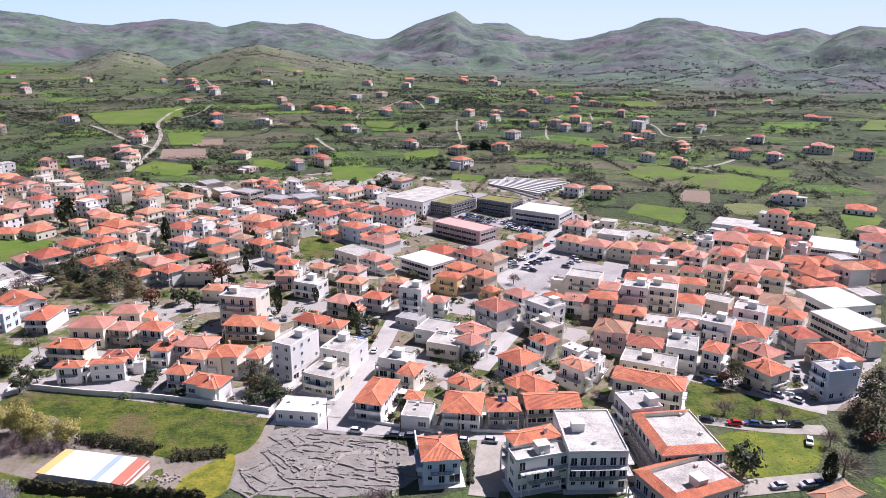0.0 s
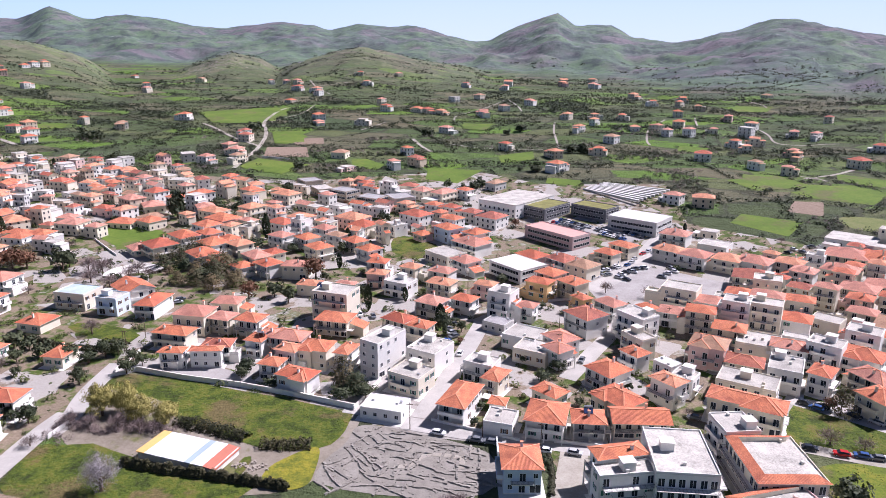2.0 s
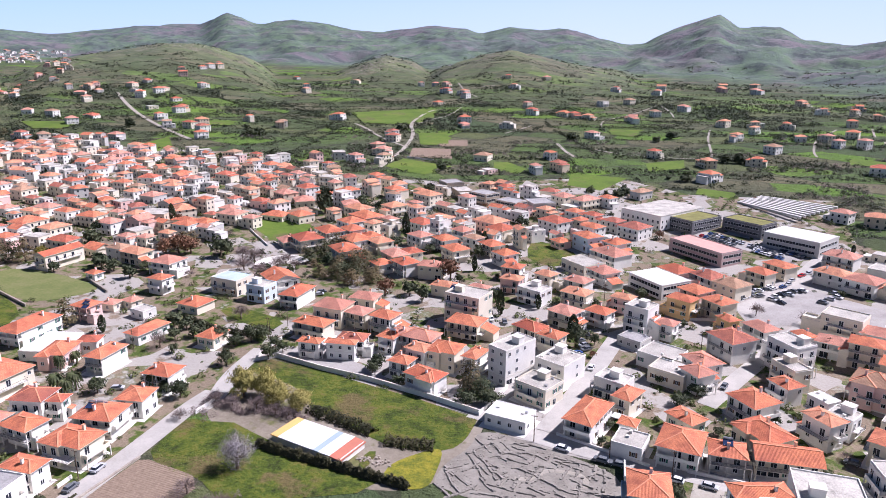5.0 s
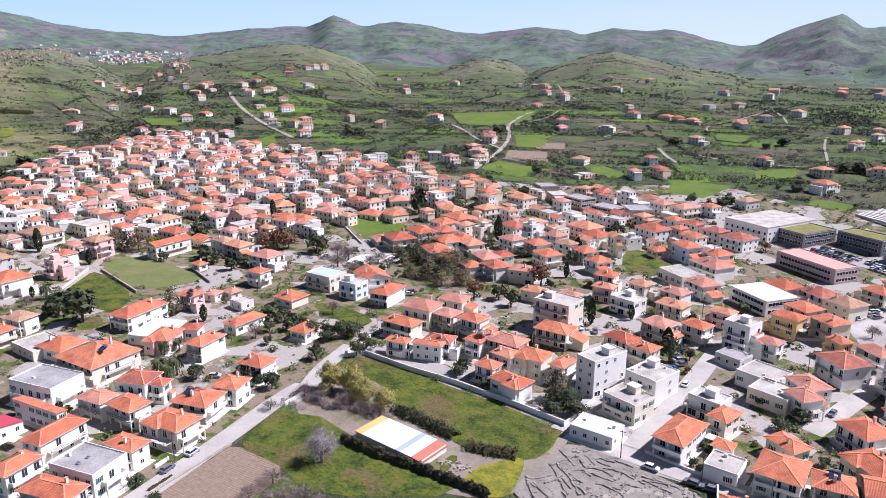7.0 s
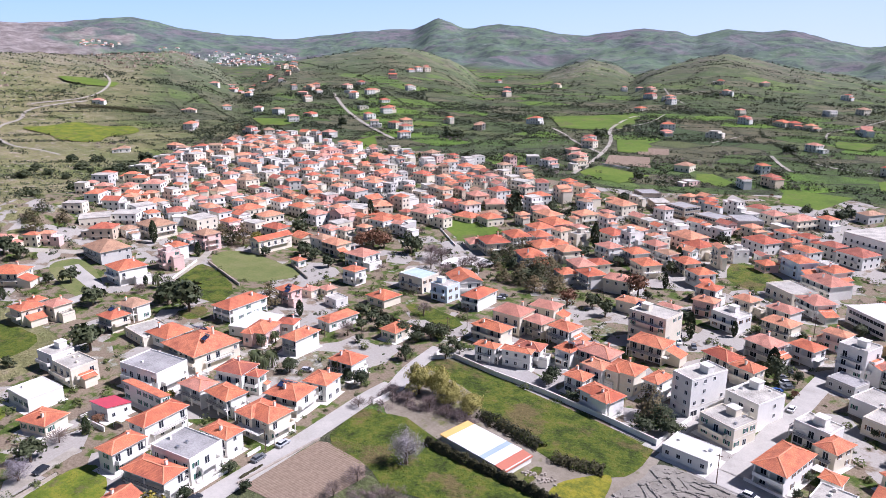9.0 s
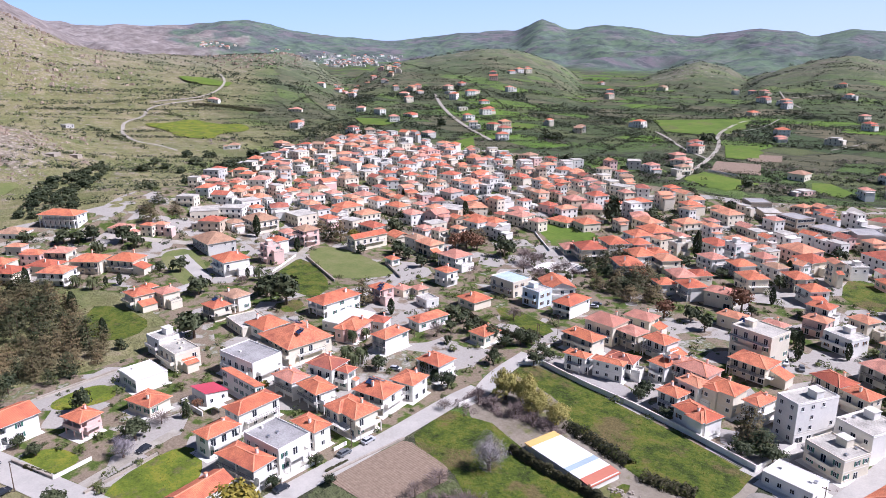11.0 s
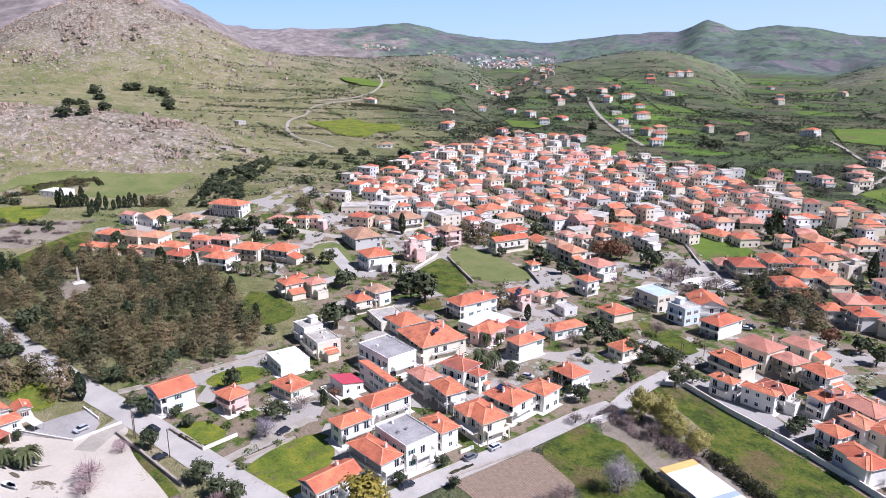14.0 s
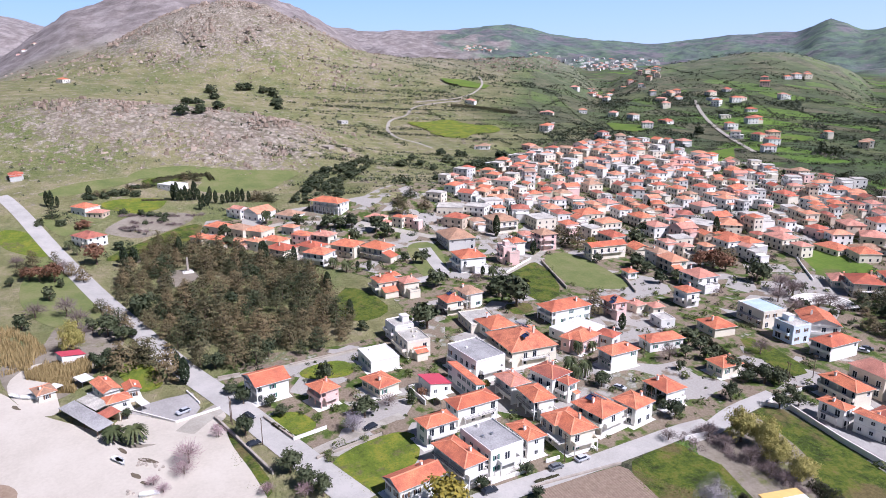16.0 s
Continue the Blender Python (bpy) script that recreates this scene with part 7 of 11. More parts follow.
house(-154.9, 440.3, -21, 6.8, 4.6, 2.0, 'flat', 0)
house(-330.4, 329.7, -30, 9.2, 7.7, 2.0, 'hip', 0)
house(-341.8, 318.7, -13, 10.1, 6.1, 3.3, 'gable', 0)
house(-113.6, 453.4, -35, 9.1, 6.9, 3.3, 'hip', 0)
house(-409.8, 226.1, 123, 11.0, 8.5, 2.5, 'hip', 0)
house(-199.3, 423.9, -34, 7.4, 7.9, 3.0, 'gable', 0)
house(-353.1, 307.9, -4, 13.1, 9.8, 1.5, 'hip', 0)
house(243.6, 400.2, -32, 15.1, 11.7, 1.0, 'hip', 0)
house(-266.8, 386.6, -19, 7.7, 8.3, 3.0, 'hip', 0)
house(-389.1, 264.0, 2, 8.8, 6.1, 3.3, 'flat', 0)
house(-236.9, 406.9, -26, 14.2, 12.1, 2.0, 'hip', 0)
house(-369.5, 295.1, -7, 13.7, 12.4, 1.5, 'hip', 0)
house(-261.3, 394.6, -19, 6.7, 4.4, 2.0, 'hip', 0)
house(211.9, 423.9, -32, 12.7, 9.1, 2.5, 'hip', 0)
house(-404.3, 247.6, 32, 8.3, 6.7, 2.0, 'gable', 0)
house(-28.0, 473.3, 55, 14.3, 11.0, 1.6, 'hip', 0)
house(-183.7, 437.3, -53, 12.5, 10.6, 2.0, 'hip', 0)
house(-126.8, 458.4, -20, 7.1, 7.7, 2.0, 'hip', 0)
house(-317.3, 354.4, -6, 14.8, 13.4, 1.5, 'hip', 0)
house(-275.9, 387.9, -25, 9.5, 6.0, 2.4, 'hip', 0)
house(-100.3, 466.2, -26, 6.7, 3.7, 1.2, 'gable', 0)
house(-117.8, 462.4, -30, 7.3, 7.3, 3.3, 'gable', 0)
house(-252.6, 405.9, -22, 9.6, 8.0, 1.2, 'gable', 0)
house(-291.1, 379.5, 11, 10.2, 7.2, 2.0, 'hip', 0)
house(-341.5, 335.0, -7, 7.6, 8.2, 3.3, 'gable', 0)
house(-390.5, 276.4, 86, 10.0, 8.3, 1.5, 'hip', 0)
house(-415.8, 239.8, 10, 8.4, 6.2, 2.8, 'hip', 0)
house(-362.7, 315.3, -15, 7.2, 4.8, 2.0, 'flat', 0)
house(-225.8, 424.8, -29, 8.8, 7.2, 2.0, 'hip', 0)
house(-356.0, 324.6, -2, 12.0, 8.4, 2.0, 'hip', 0)
house(-203.7, 436.7, -24, 7.6, 6.5, 2.8, 'hip', 0)
house(-406.3, 259.9, 32, 10.2, 7.2, 1.5, 'hip', 0)
house(-330.3, 352.0, -7, 13.5, 10.0, 2.0, 'hip', 0)
house(-271.3, 400.9, -23, 9.4, 5.2, 2.0, 'gable', 0)
house(-154.2, 459.8, -49, 14.8, 13.0, 1.5, 'flat', 1, wall='brown', tile='greyroof')
house(-402.7, 271.5, -2, 6.9, 4.5, 2.4, 'gable', 0)
house(-391.6, 287.7, -34, 8.6, 7.5, 2.0, 'hip', 0)
house(-306.8, 376.9, -0, 10.7, 6.1, 3.0, 'flat', 0)
house(-195.0, 445.5, -21, 8.8, 7.4, 2.8, 'gable', 0)
house(-386.0, 296.6, -3, 15.1, 10.9, 1.5, 'hip', 0)
house(-245.4, 420.9, -31, 11.4, 9.6, 2.4, 'gable', 0)
house(-419.7, 252.1, 27, 6.5, 5.1, 3.0, 'hip', 0)
house(-267.3, 410.7, -25, 7.6, 4.9, 3.0, 'gable', 0)
house(-317.8, 373.7, 3, 9.3, 8.3, 2.4, 'hip', 0)
house(-349.5, 347.6, 2, 10.6, 6.7, 2.4, 'hip', 0)
house(-300.9, 390.6, -4, 10.7, 7.5, 2.0, 'flat', 0)
house(-289.4, 399.6, -30, 14.9, 11.0, 1.2, 'flat', 0)
house(-278.1, 408.1, -20, 7.7, 6.4, 2.4, 'hip', 0)
house(-260.7, 420.4, -18, 8.0, 4.7, 3.0, 'hip', 0)
house(-379.4, 321.1, -10, 9.7, 5.7, 1.2, 'hip', 0)
house(-432.9, 244.4, 27, 9.0, 7.4, 2.0, 'hip', 0)
house(-224.5, 444.0, -53, 14.1, 10.8, 2.0, 'hip', 0)
house(-338.5, 364.8, -5, 11.7, 8.6, 2.0, 'hip', 0)
house(-439.5, 233.8, 36, 6.6, 6.5, 2.4, 'flat', 0)
house(-329.4, 373.9, -3, 7.5, 4.8, 3.0, 'hip', 0)
house(-237.4, 438.9, -5, 15.8, 13.5, 2.0, 'flat', 0)
house(-393.2, 308.5, -12, 9.0, 9.8, 3.0, 'gable', 0)
house(-404.8, 294.0, 1, 6.7, 6.1, 2.0, 'gable', 0)
house(-427.8, 259.4, 11, 10.4, 8.2, 2.5, 'hip', 0)
house(-412.1, 285.4, 2, 10.5, 7.2, 2.0, 'gable', 0)
house(-209.4, 456.1, -28, 11.7, 10.0, 2.0, 'hip', 0)
house(-251.7, 434.4, -19, 8.0, 4.8, 2.8, 'hip', 0)
house(-274.3, 421.7, 66, 10.1, 8.8, 2.0, 'hip', 0)
house(-366.8, 344.4, -28, 11.7, 9.6, 2.0, 'hip', 0)
house(-503.9, 60.2, 38, 16.0, 11.8, 1.0, 'flat', 1, wall='white', tile='whiteroof')
house(-426.8, 275.6, 36, 15.1, 13.9, 2.7, 'hip', 0)
house(-318.6, 396.9, -11, 8.3, 7.9, 3.3, 'hip', 0)
house(-290.3, 418.1, -5, 10.4, 9.2, 2.0, 'hip', 0)
house(-447.5, 244.2, 27, 7.0, 6.2, 2.0, 'hip', 0)
house(-331.1, 388.1, -8, 14.3, 10.4, 1.5, 'hip', 0)
house(-407.1, 309.7, -3, 13.7, 11.6, 1.5, 'hip', 0)
house(-393.8, 327.2, 87, 15.1, 11.5, 2.3, 'hip', 0)
house(-354.6, 369.5, -5, 15.1, 10.8, 2.0, 'hip', 0)
house(-241.1, 452.8, -19, 7.0, 7.5, 2.0, 'gable', 0)
house(-381.5, 343.2, -6, 11.4, 11.0, 2.0, 'gable', 0)
house(-263.8, 440.2, -26, 9.0, 7.5, 3.0, 'hip', 0)
house(-250.6, 448.4, -29, 10.0, 8.0, 2.0, 'flat', 0)
house(13.4, 531.6, 54, 15.1, 12.8, 2.3, 'hip', 0)
house(-424.1, 294.6, -27, 14.1, 10.5, 4.0, 'hip', 0)
house(-286.6, 429.8, -26, 7.5, 7.0, 3.3, 'hip', 0)
house(-278.6, 437.5, -23, 6.9, 5.0, 2.0, 'hip', 0)
house(-369.1, 365.9, 84, 11.5, 10.7, 2.0, 'hip', 0)
house(-309.2, 417.9, -4, 13.5, 12.6, 2.0, 'hip', 0)
house(-333.6, 400.5, -7, 7.3, 7.8, 2.0, 'gable', 0)
house(-322.5, 411.2, -33, 8.8, 5.7, 3.3, 'flat', 0)
house(-349.9, 388.5, 11, 15.1, 11.5, 2.0, 'hip', 0)
house(-143.8, 514.7, 65, 11.7, 8.9, 1.0, 'flat', 0)
house(-404.4, 335.0, -8, 6.8, 6.8, 2.0, 'hip', 0)
house(-446.9, 278.2, 38, 9.7, 7.7, 3.3, 'hip', 0)
house(-386.3, 358.4, -14, 14.3, 11.0, 3.0, 'hip', 0)
house(-291.1, 439.7, -20, 8.8, 6.3, 2.0, 'flat', 0)
house(-420.8, 317.9, -5, 10.6, 8.7, 3.0, 'hip', 0)
house(-459.6, 259.1, 33, 15.0, 11.0, 3.0, 'flat', 0)
house(-109.9, 527.3, -52, 12.7, 9.2, 2.0, 'hip', 0, wall='ochre')
house(-274.9, 451.9, -26, 8.5, 7.7, 2.0, 'gable', 0)
house(-250.1, 467.8, -51, 12.3, 10.6, 2.0, 'hip', 0)
house(-264.4, 460.1, -22, 10.9, 8.5, 2.4, 'flat', 0)
house(-400.5, 350.0, -5, 8.5, 7.6, 3.3, 'flat', 0)
house(-417.3, 331.2, -3, 13.7, 9.7, 2.0, 'hip', 0)
house(-437.8, 304.8, 38, 7.5, 8.1, 2.0, 'hip', 0)
house(-446.0, 293.3, 32, 12.6, 10.8, 2.0, 'flat', 0)
house(-304.8, 438.9, -33, 12.7, 8.2, 2.8, 'gable', 0)
house(-95.5, 542.4, -31, 15.1, 11.6, 2.5, 'hip', 0)
house(-341.9, 412.2, 13, 15.1, 12.8, 1.5, 'hip', 0)
house(-385.0, 376.1, -14, 6.8, 7.5, 2.0, 'hip', 0)
house(-372.2, 389.3, 82, 11.2, 8.7, 2.0, 'hip', 0)
house(-326.7, 430.2, -23, 12.8, 8.9, 2.8, 'gable', 0)
house(-363.2, 400.5, -4, 7.5, 4.2, 3.0, 'flat', 0)
house(-287.2, 459.8, -51, 14.2, 13.1, 2.0, 'hip', 0)
house(-463.1, 282.4, 31, 12.1, 7.6, 3.3, 'hip', 0)
house(-260.0, 478.0, -18, 6.5, 6.6, 2.0, 'hip', 0)
house(-357.0, 411.9, -0, 7.7, 4.5, 2.4, 'gable', 0)
house(-319.9, 442.1, -22, 10.7, 9.9, 2.0, 'hip', 0)
house(-474.6, 270.5, 28, 14.5, 11.0, 2.4, 'hip', 0)
house(-398.7, 374.6, -13, 8.3, 5.5, 2.4, 'gable', 0)
house(-297.9, 459.4, -29, 15.1, 11.8, 2.0, 'hip', 0)
house(-424.3, 346.2, -6, 9.2, 8.2, 2.0, 'hip', 0)
house(-310.9, 450.9, -22, 6.8, 6.7, 2.0, 'gable', 0)
house(-548.6, -34.0, 7, 14.1, 11.5, 1.0, 'hip', 0)
house(-412.0, 363.9, -7, 15.1, 13.7, 2.0, 'hip', 0)
house(-346.9, 427.6, -20, 6.9, 7.5, 2.0, 'flat', 0)
house(-453.0, 314.9, 31, 6.9, 4.6, 3.3, 'flat', 0)
house(-275.8, 479.8, -25, 12.9, 11.1, 2.0, 'hip', 0)
house(-365.5, 416.9, -9, 6.7, 6.9, 3.3, 'gable', 0)
house(-448.3, 326.5, 1, 8.9, 7.8, 3.0, 'flat', 0)
house(-377.0, 407.6, -10, 12.3, 11.5, 2.0, 'hip', 0)
house(-340.1, 440.9, -20, 10.5, 9.0, 2.0, 'flat', 0)
house(164.0, 562.5, -61, 11.6, 9.1, 2.0, 'hip', 0)
house(-466.9, 309.5, 36, 7.1, 7.7, 3.3, 'hip', 0)
house(-360.2, 429.1, 0, 7.3, 5.8, 1.2, 'hip', 0)
house(-443.2, 343.9, -5, 6.6, 4.0, 2.0, 'gable', 0)
house(-331.3, 454.1, -36, 10.0, 9.3, 3.0, 'flat', 0)
house(-401.7, 393.8, -10, 15.1, 12.2, 2.0, 'hip', 0)
house(-317.3, 465.4, 65, 14.0, 11.4, 2.0, 'hip', 0)
house(-462.5, 321.5, 35, 7.5, 7.1, 2.0, 'gable', 0)
house(-414.6, 381.5, -28, 11.6, 10.8, 2.0, 'flat', 0)
house(180.4, 540.6, -25, 10.9, 8.3, 2.0, 'hip', 0)
house(-253.6, 512.3, -29, 14.6, 10.4, 2.0, 'hip', 0)
house(-279.1, 494.9, -30, 11.7, 8.2, 3.0, 'gable', 0)
house(13.0, 581.6, -57, 15.1, 12.2, 2.0, 'hip', 0)
house(-437.4, 363.5, 13, 15.1, 12.1, 2.5, 'hip', 0)
house(-473.5, 318.3, 43, 14.5, 8.3, 2.4, 'hip', 0)
house(-233.1, 522.0, 66, 9.7, 8.1, 2.0, 'hip', 0)
house(-464.1, 335.0, 41, 7.7, 6.7, 2.8, 'hip', 0)
house(-311.2, 481.1, -30, 9.0, 8.1, 2.4, 'flat', 0)
house(-395.6, 416.7, 82, 13.0, 11.7, 2.0, 'hip', 0)
house(-487.1, 305.0, 29, 8.4, 8.6, 2.0, 'flat', 0)
house(-356.5, 451.1, -33, 6.9, 5.3, 2.8, 'hip', 0)
house(-367.6, 442.7, -31, 11.0, 11.0, 2.4, 'gable', 0)
house(-340.1, 464.7, -4, 15.1, 10.7, 2.0, 'hip', 0)
house(-422.7, 391.2, -3, 6.6, 4.7, 3.0, 'flat', 0)
house(-271.2, 516.6, -55, 16.0, 11.6, 2.5, 'flat', 0)
house(-109.4, 582.5, -50, 14.1, 10.0, 2.0, 'hip', 0)
house(-474.6, 329.9, 37, 8.4, 5.2, 2.4, 'flat', 0)
house(-407.7, 409.9, -10, 6.9, 6.9, 2.4, 'gable', 0)
house(-460.1, 355.4, 1, 7.8, 4.3, 2.0, 'gable', 0)
house(-309.3, 493.6, -36, 12.3, 9.8, 3.3, 'flat', 0)
house(-437.1, 387.1, -7, 14.2, 11.0, 2.4, 'flat', 0)
house(-368.7, 455.4, -23, 8.0, 5.0, 3.0, 'hip', 0)
house(-446.4, 379.8, -6, 6.6, 6.6, 2.8, 'gable', 0)
house(-472.3, 347.7, 30, 6.6, 4.2, 2.0, 'hip', 0)
house(-359.2, 463.8, -19, 11.0, 11.0, 2.0, 'flat', 0)
house(-481.6, 337.0, 40, 7.3, 5.1, 1.2, 'gable', 0)
house(-424.9, 406.6, 2, 11.5, 10.9, 2.4, 'gable', 0)
house(-340.4, 479.8, -18, 8.3, 7.2, 2.0, 'flat', 0)
house(49.3, 601.8, -13, 12.1, 9.7, 2.0, 'hip', 0)
house(-497.3, 316.1, 41, 9.5, 10.0, 2.0, 'hip', 0)
house(-161.6, 561.6, -7, 14.7, 13.5, 1.5, 'hip', 0)
house(-330.3, 488.7, -21, 8.7, 5.7, 2.0, 'hip', 0)
house(132.0, 595.5, -14, 15.1, 13.9, 2.0, 'hip', 0)
house(-29.1, 611.0, -32, 11.3, 10.4, 2.0, 'hip', 0)
house(-415.1, 423.0, 87, 15.1, 11.2, 2.0, 'hip', 0)
house(-492.9, 329.6, 29, 8.5, 8.8, 3.0, 'gable', 0)
house(-382.6, 453.5, -6, 15.1, 11.3, 1.5, 'hip', 0)
house(-400.2, 440.1, -8, 14.4, 11.3, 1.5, 'hip', 0)
house(-474.7, 366.5, 15, 16.0, 13.1, 2.5, 'flat', 0)
house(-367.4, 474.9, -22, 7.4, 6.2, 3.0, 'gable', 0)
house(-465.5, 380.9, -34, 15.1, 12.8, 2.5, 'hip', 0)
house(-571.2, 190.1, 37, 10.6, 10.0, 0.8, 'flat', 0, wall='stone', tile='stone')
house(-488.5, 352.7, 7, 16.0, 15.0, 3.0, 'flat', 0, wall='cream')
house(-352.6, 488.8, -7, 15.1, 13.0, 2.0, 'hip', 0)
house(-414.0, 438.2, -3, 7.2, 7.7, 1.2, 'hip', 0)
house(257.1, 545.5, 55, 13.4, 11.6, 2.0, 'hip', 0)
house(-499.6, 338.0, 36, 6.6, 5.5, 2.0, 'gable', 0)
house(-243.3, 543.8, -9, 14.6, 11.2, 2.0, 'hip', 0)
house(-568.8, 205.8, 32, 6.7, 5.2, 0.8, 'flat', 0, wall='stone', tile='stone')
house(-391.7, 463.1, -18, 8.3, 7.1, 1.2, 'hip', 0)
house(-431.0, 427.4, 0, 9.5, 6.0, 2.8, 'flat', 0)
house(-403.4, 455.2, 2, 6.8, 7.3, 1.2, 'hip', 0)
house(238.4, 564.3, -60, 15.1, 13.0, 2.0, 'hip', 0)
house(-510.6, 339.1, 36, 11.1, 7.8, 3.3, 'flat', 0)
house(-462.5, 402.5, -2, 13.2, 11.0, 2.0, 'gable', 0)
house(-426.2, 442.5, 84, 15.1, 12.1, 2.0, 'hip', 0)
house(-377.9, 484.7, -35, 11.7, 10.6, 2.8, 'flat', 0)
house(-445.3, 423.9, -28, 13.8, 12.4, 2.0, 'hip', 0)
house(-454.3, 414.8, -1, 6.7, 6.5, 2.4, 'hip', 0)
house(-259.5, 567.2, 65, 13.2, 9.7, 1.5, 'hip', 0)
house(206.0, 601.6, 52, 8.4, 6.3, 2.0, 'hip', 0)
house(-475.0, 393.0, -3, 8.9, 8.8, 1.2, 'hip', 0)
house(-414.2, 457.0, 1, 11.3, 8.9, 3.0, 'hip', 0)
house(-401.3, 470.3, -36, 10.5, 7.1, 2.4, 'hip', 0)
house(-496.3, 370.1, 32, 7.5, 7.6, 3.3, 'gable', 0)
house(-512.8, 353.6, 37, 11.3, 9.3, 3.3, 'hip', 0)
house(-505.9, 365.9, 28, 7.6, 7.1, 2.0, 'hip', 0)
house(-491.9, 386.5, -10, 8.2, 7.7, 2.4, 'hip', 0)
house(-437.8, 447.2, -3, 6.8, 7.4, 2.0, 'hip', 0)
house(-466.8, 418.4, 85, 15.1, 11.4, 1.5, 'hip', 0)
house(-410.2, 474.7, -36, 7.5, 6.7, 1.2, 'flat', 0)
house(-394.8, 490.2, -29, 10.9, 11.0, 3.3, 'flat', 0)
house(-479.9, 407.6, 2, 7.4, 5.8, 2.0, 'hip', 0)
house(323.8, 540.3, -10, 15.1, 11.5, 2.0, 'hip', 0)
house(-428.3, 467.6, -4, 8.9, 9.5, 2.0, 'hip', 0)
house(-519.7, 364.4, 36, 10.0, 6.5, 2.0, 'flat', 0)
house(-448.7, 449.5, -3, 6.8, 6.7, 1.2, 'gable', 0)
house(-515.4, 374.2, 34, 6.7, 6.4, 2.0, 'flat', 0)
house(174.9, 630.1, 4, 7.4, 4.8, 2.0, 'hip', 0)
house(-507.7, 387.4, 37, 14.7, 8.7, 3.0, 'gable', 0)
house(64.5, 656.7, -36, 15.1, 13.8, 2.0, 'hip', 0)
house(-471.8, 430.8, -8, 8.3, 5.0, 3.3, 'hip', 0)
house(-460.9, 445.7, 84, 12.3, 9.9, 2.0, 'flat', 0)
house(-481.3, 425.4, -9, 8.4, 8.0, 2.0, 'gable', 0)
house(-416.2, 489.4, -27, 13.3, 11.0, 1.2, 'gable', 0)
house(-494.1, 412.2, -3, 12.9, 10.1, 2.0, 'hip', 0)
house(303.6, 568.8, -31, 15.1, 13.9, 2.0, 'hip', 0)
house(-431.6, 481.4, -5, 11.7, 10.9, 3.0, 'hip', 0)
house(206.5, 613.1, -37, 11.3, 8.6, 2.0, 'hip', 0)
house(-531.0, 371.5, 27, 8.2, 7.8, 2.0, 'hip', 0)
house(170.6, 652.0, -37, 11.1, 8.4, 2.0, 'hip', 0)
house(-510.0, 405.4, 13, 15.1, 11.9, 3.0, 'hip', 0)
house(-454.4, 467.1, -14, 7.4, 4.8, 2.8, 'gable', 0)
house(-496.2, 425.1, -4, 9.4, 7.4, 3.0, 'hip', 0)
house(-527.2, 387.4, 35, 13.9, 8.0, 2.0, 'hip', 0)
house(-482.1, 445.1, -9, 14.9, 10.7, 1.5, 'hip', 0)
house(-494.5, 435.1, -15, 8.3, 4.9, 2.0, 'gable', 0)
house(-447.9, 484.8, -3, 15.1, 11.2, 1.5, 'hip', 0)
house(-463.0, 475.7, -3, 12.0, 7.4, 2.0, 'flat', 0)
house(-509.6, 426.0, -15, 13.2, 10.5, 2.0, 'gable', 0)
house(-264.4, 612.5, -7, 15.1, 11.3, 2.0, 'hip', 0)
house(-529.2, 406.7, 41, 10.8, 10.3, 1.2, 'hip', 0)
house(-479.0, 466.3, -7, 14.2, 11.0, 3.0, 'flat', 0)
house(-577.7, 344.8, 55, 15.1, 13.8, 1.0, 'hip', 0)
house(-495.0, 456.3, -9, 9.5, 7.6, 2.0, 'hip', 0)
house(-506.1, 444.8, -6, 9.4, 9.0, 3.3, 'gable', 0)
house(-558.0, 381.8, 7, 15.1, 11.8, 1.3, 'hip', 0)
house(-275.9, 638.8, 64, 11.5, 9.9, 2.0, 'hip', 0)
house(-531.0, 420.2, 31, 10.0, 10.7, 3.0, 'gable', 0)
house(-518.6, 436.0, 1, 7.4, 7.4, 2.8, 'hip', 0)
house(37.4, 704.8, 53, 9.3, 8.2, 2.0, 'hip', 0)
house(-492.5, 466.3, -11, 6.8, 3.9, 2.0, 'hip', 0)
house(-482.6, 481.2, -6, 11.1, 6.5, 3.3, 'gable', 0)
house(189.5, 661.3, -18, 13.2, 8.5, 2.4, 'gable', 0)
house(-505.7, 459.3, -6, 7.4, 4.4, 2.0, 'flat', 0)
house(278.8, 625.7, -31, 15.1, 11.3, 2.0, 'hip', 0)
house(-515.2, 453.2, -0, 8.9, 5.1, 2.4, 'flat', 0)
house(119.1, 693.7, -38, 10.8, 9.9, 2.0, 'hip', 0)
house(-524.4, 446.4, -8, 7.8, 5.9, 2.0, 'hip', 0)
house(-538.7, 435.7, -15, 13.3, 11.0, 2.0, 'gable', 0)
house(139.4, 696.1, -43, 11.2, 9.5, 2.4, 'hip', 0)
house(-513.8, 468.1, -10, 9.4, 9.1, 2.0, 'hip', 0)
house(-499.0, 484.2, 1, 9.2, 8.8, 2.4, 'gable', 0)
house(91.6, 714.0, 2, 9.0, 7.2, 1.4, 'hip', 0)
house(-527.4, 463.8, -4, 11.8, 11.0, 1.2, 'flat', 0)
house(192.7, 701.9, -37, 15.4, 12.5, 3.0, 'flat', 0)
house(-516.0, 481.7, -7, 9.6, 7.6, 2.0, 'flat', 0)
house(-541.6, 453.0, -3, 8.1, 7.7, 1.2, 'gable', 0)
house(-438.5, 558.6, 60, 15.1, 11.6, 2.0, 'hip', 0)
house(-528.4, 476.4, -4, 6.8, 4.2, 2.0, 'flat', 0)
house(250.4, 689.9, 51, 12.8, 9.0, 2.0, 'hip', 0)
house(-92.2, 697.5, -34, 15.1, 10.9, 1.8, 'hip', 0)
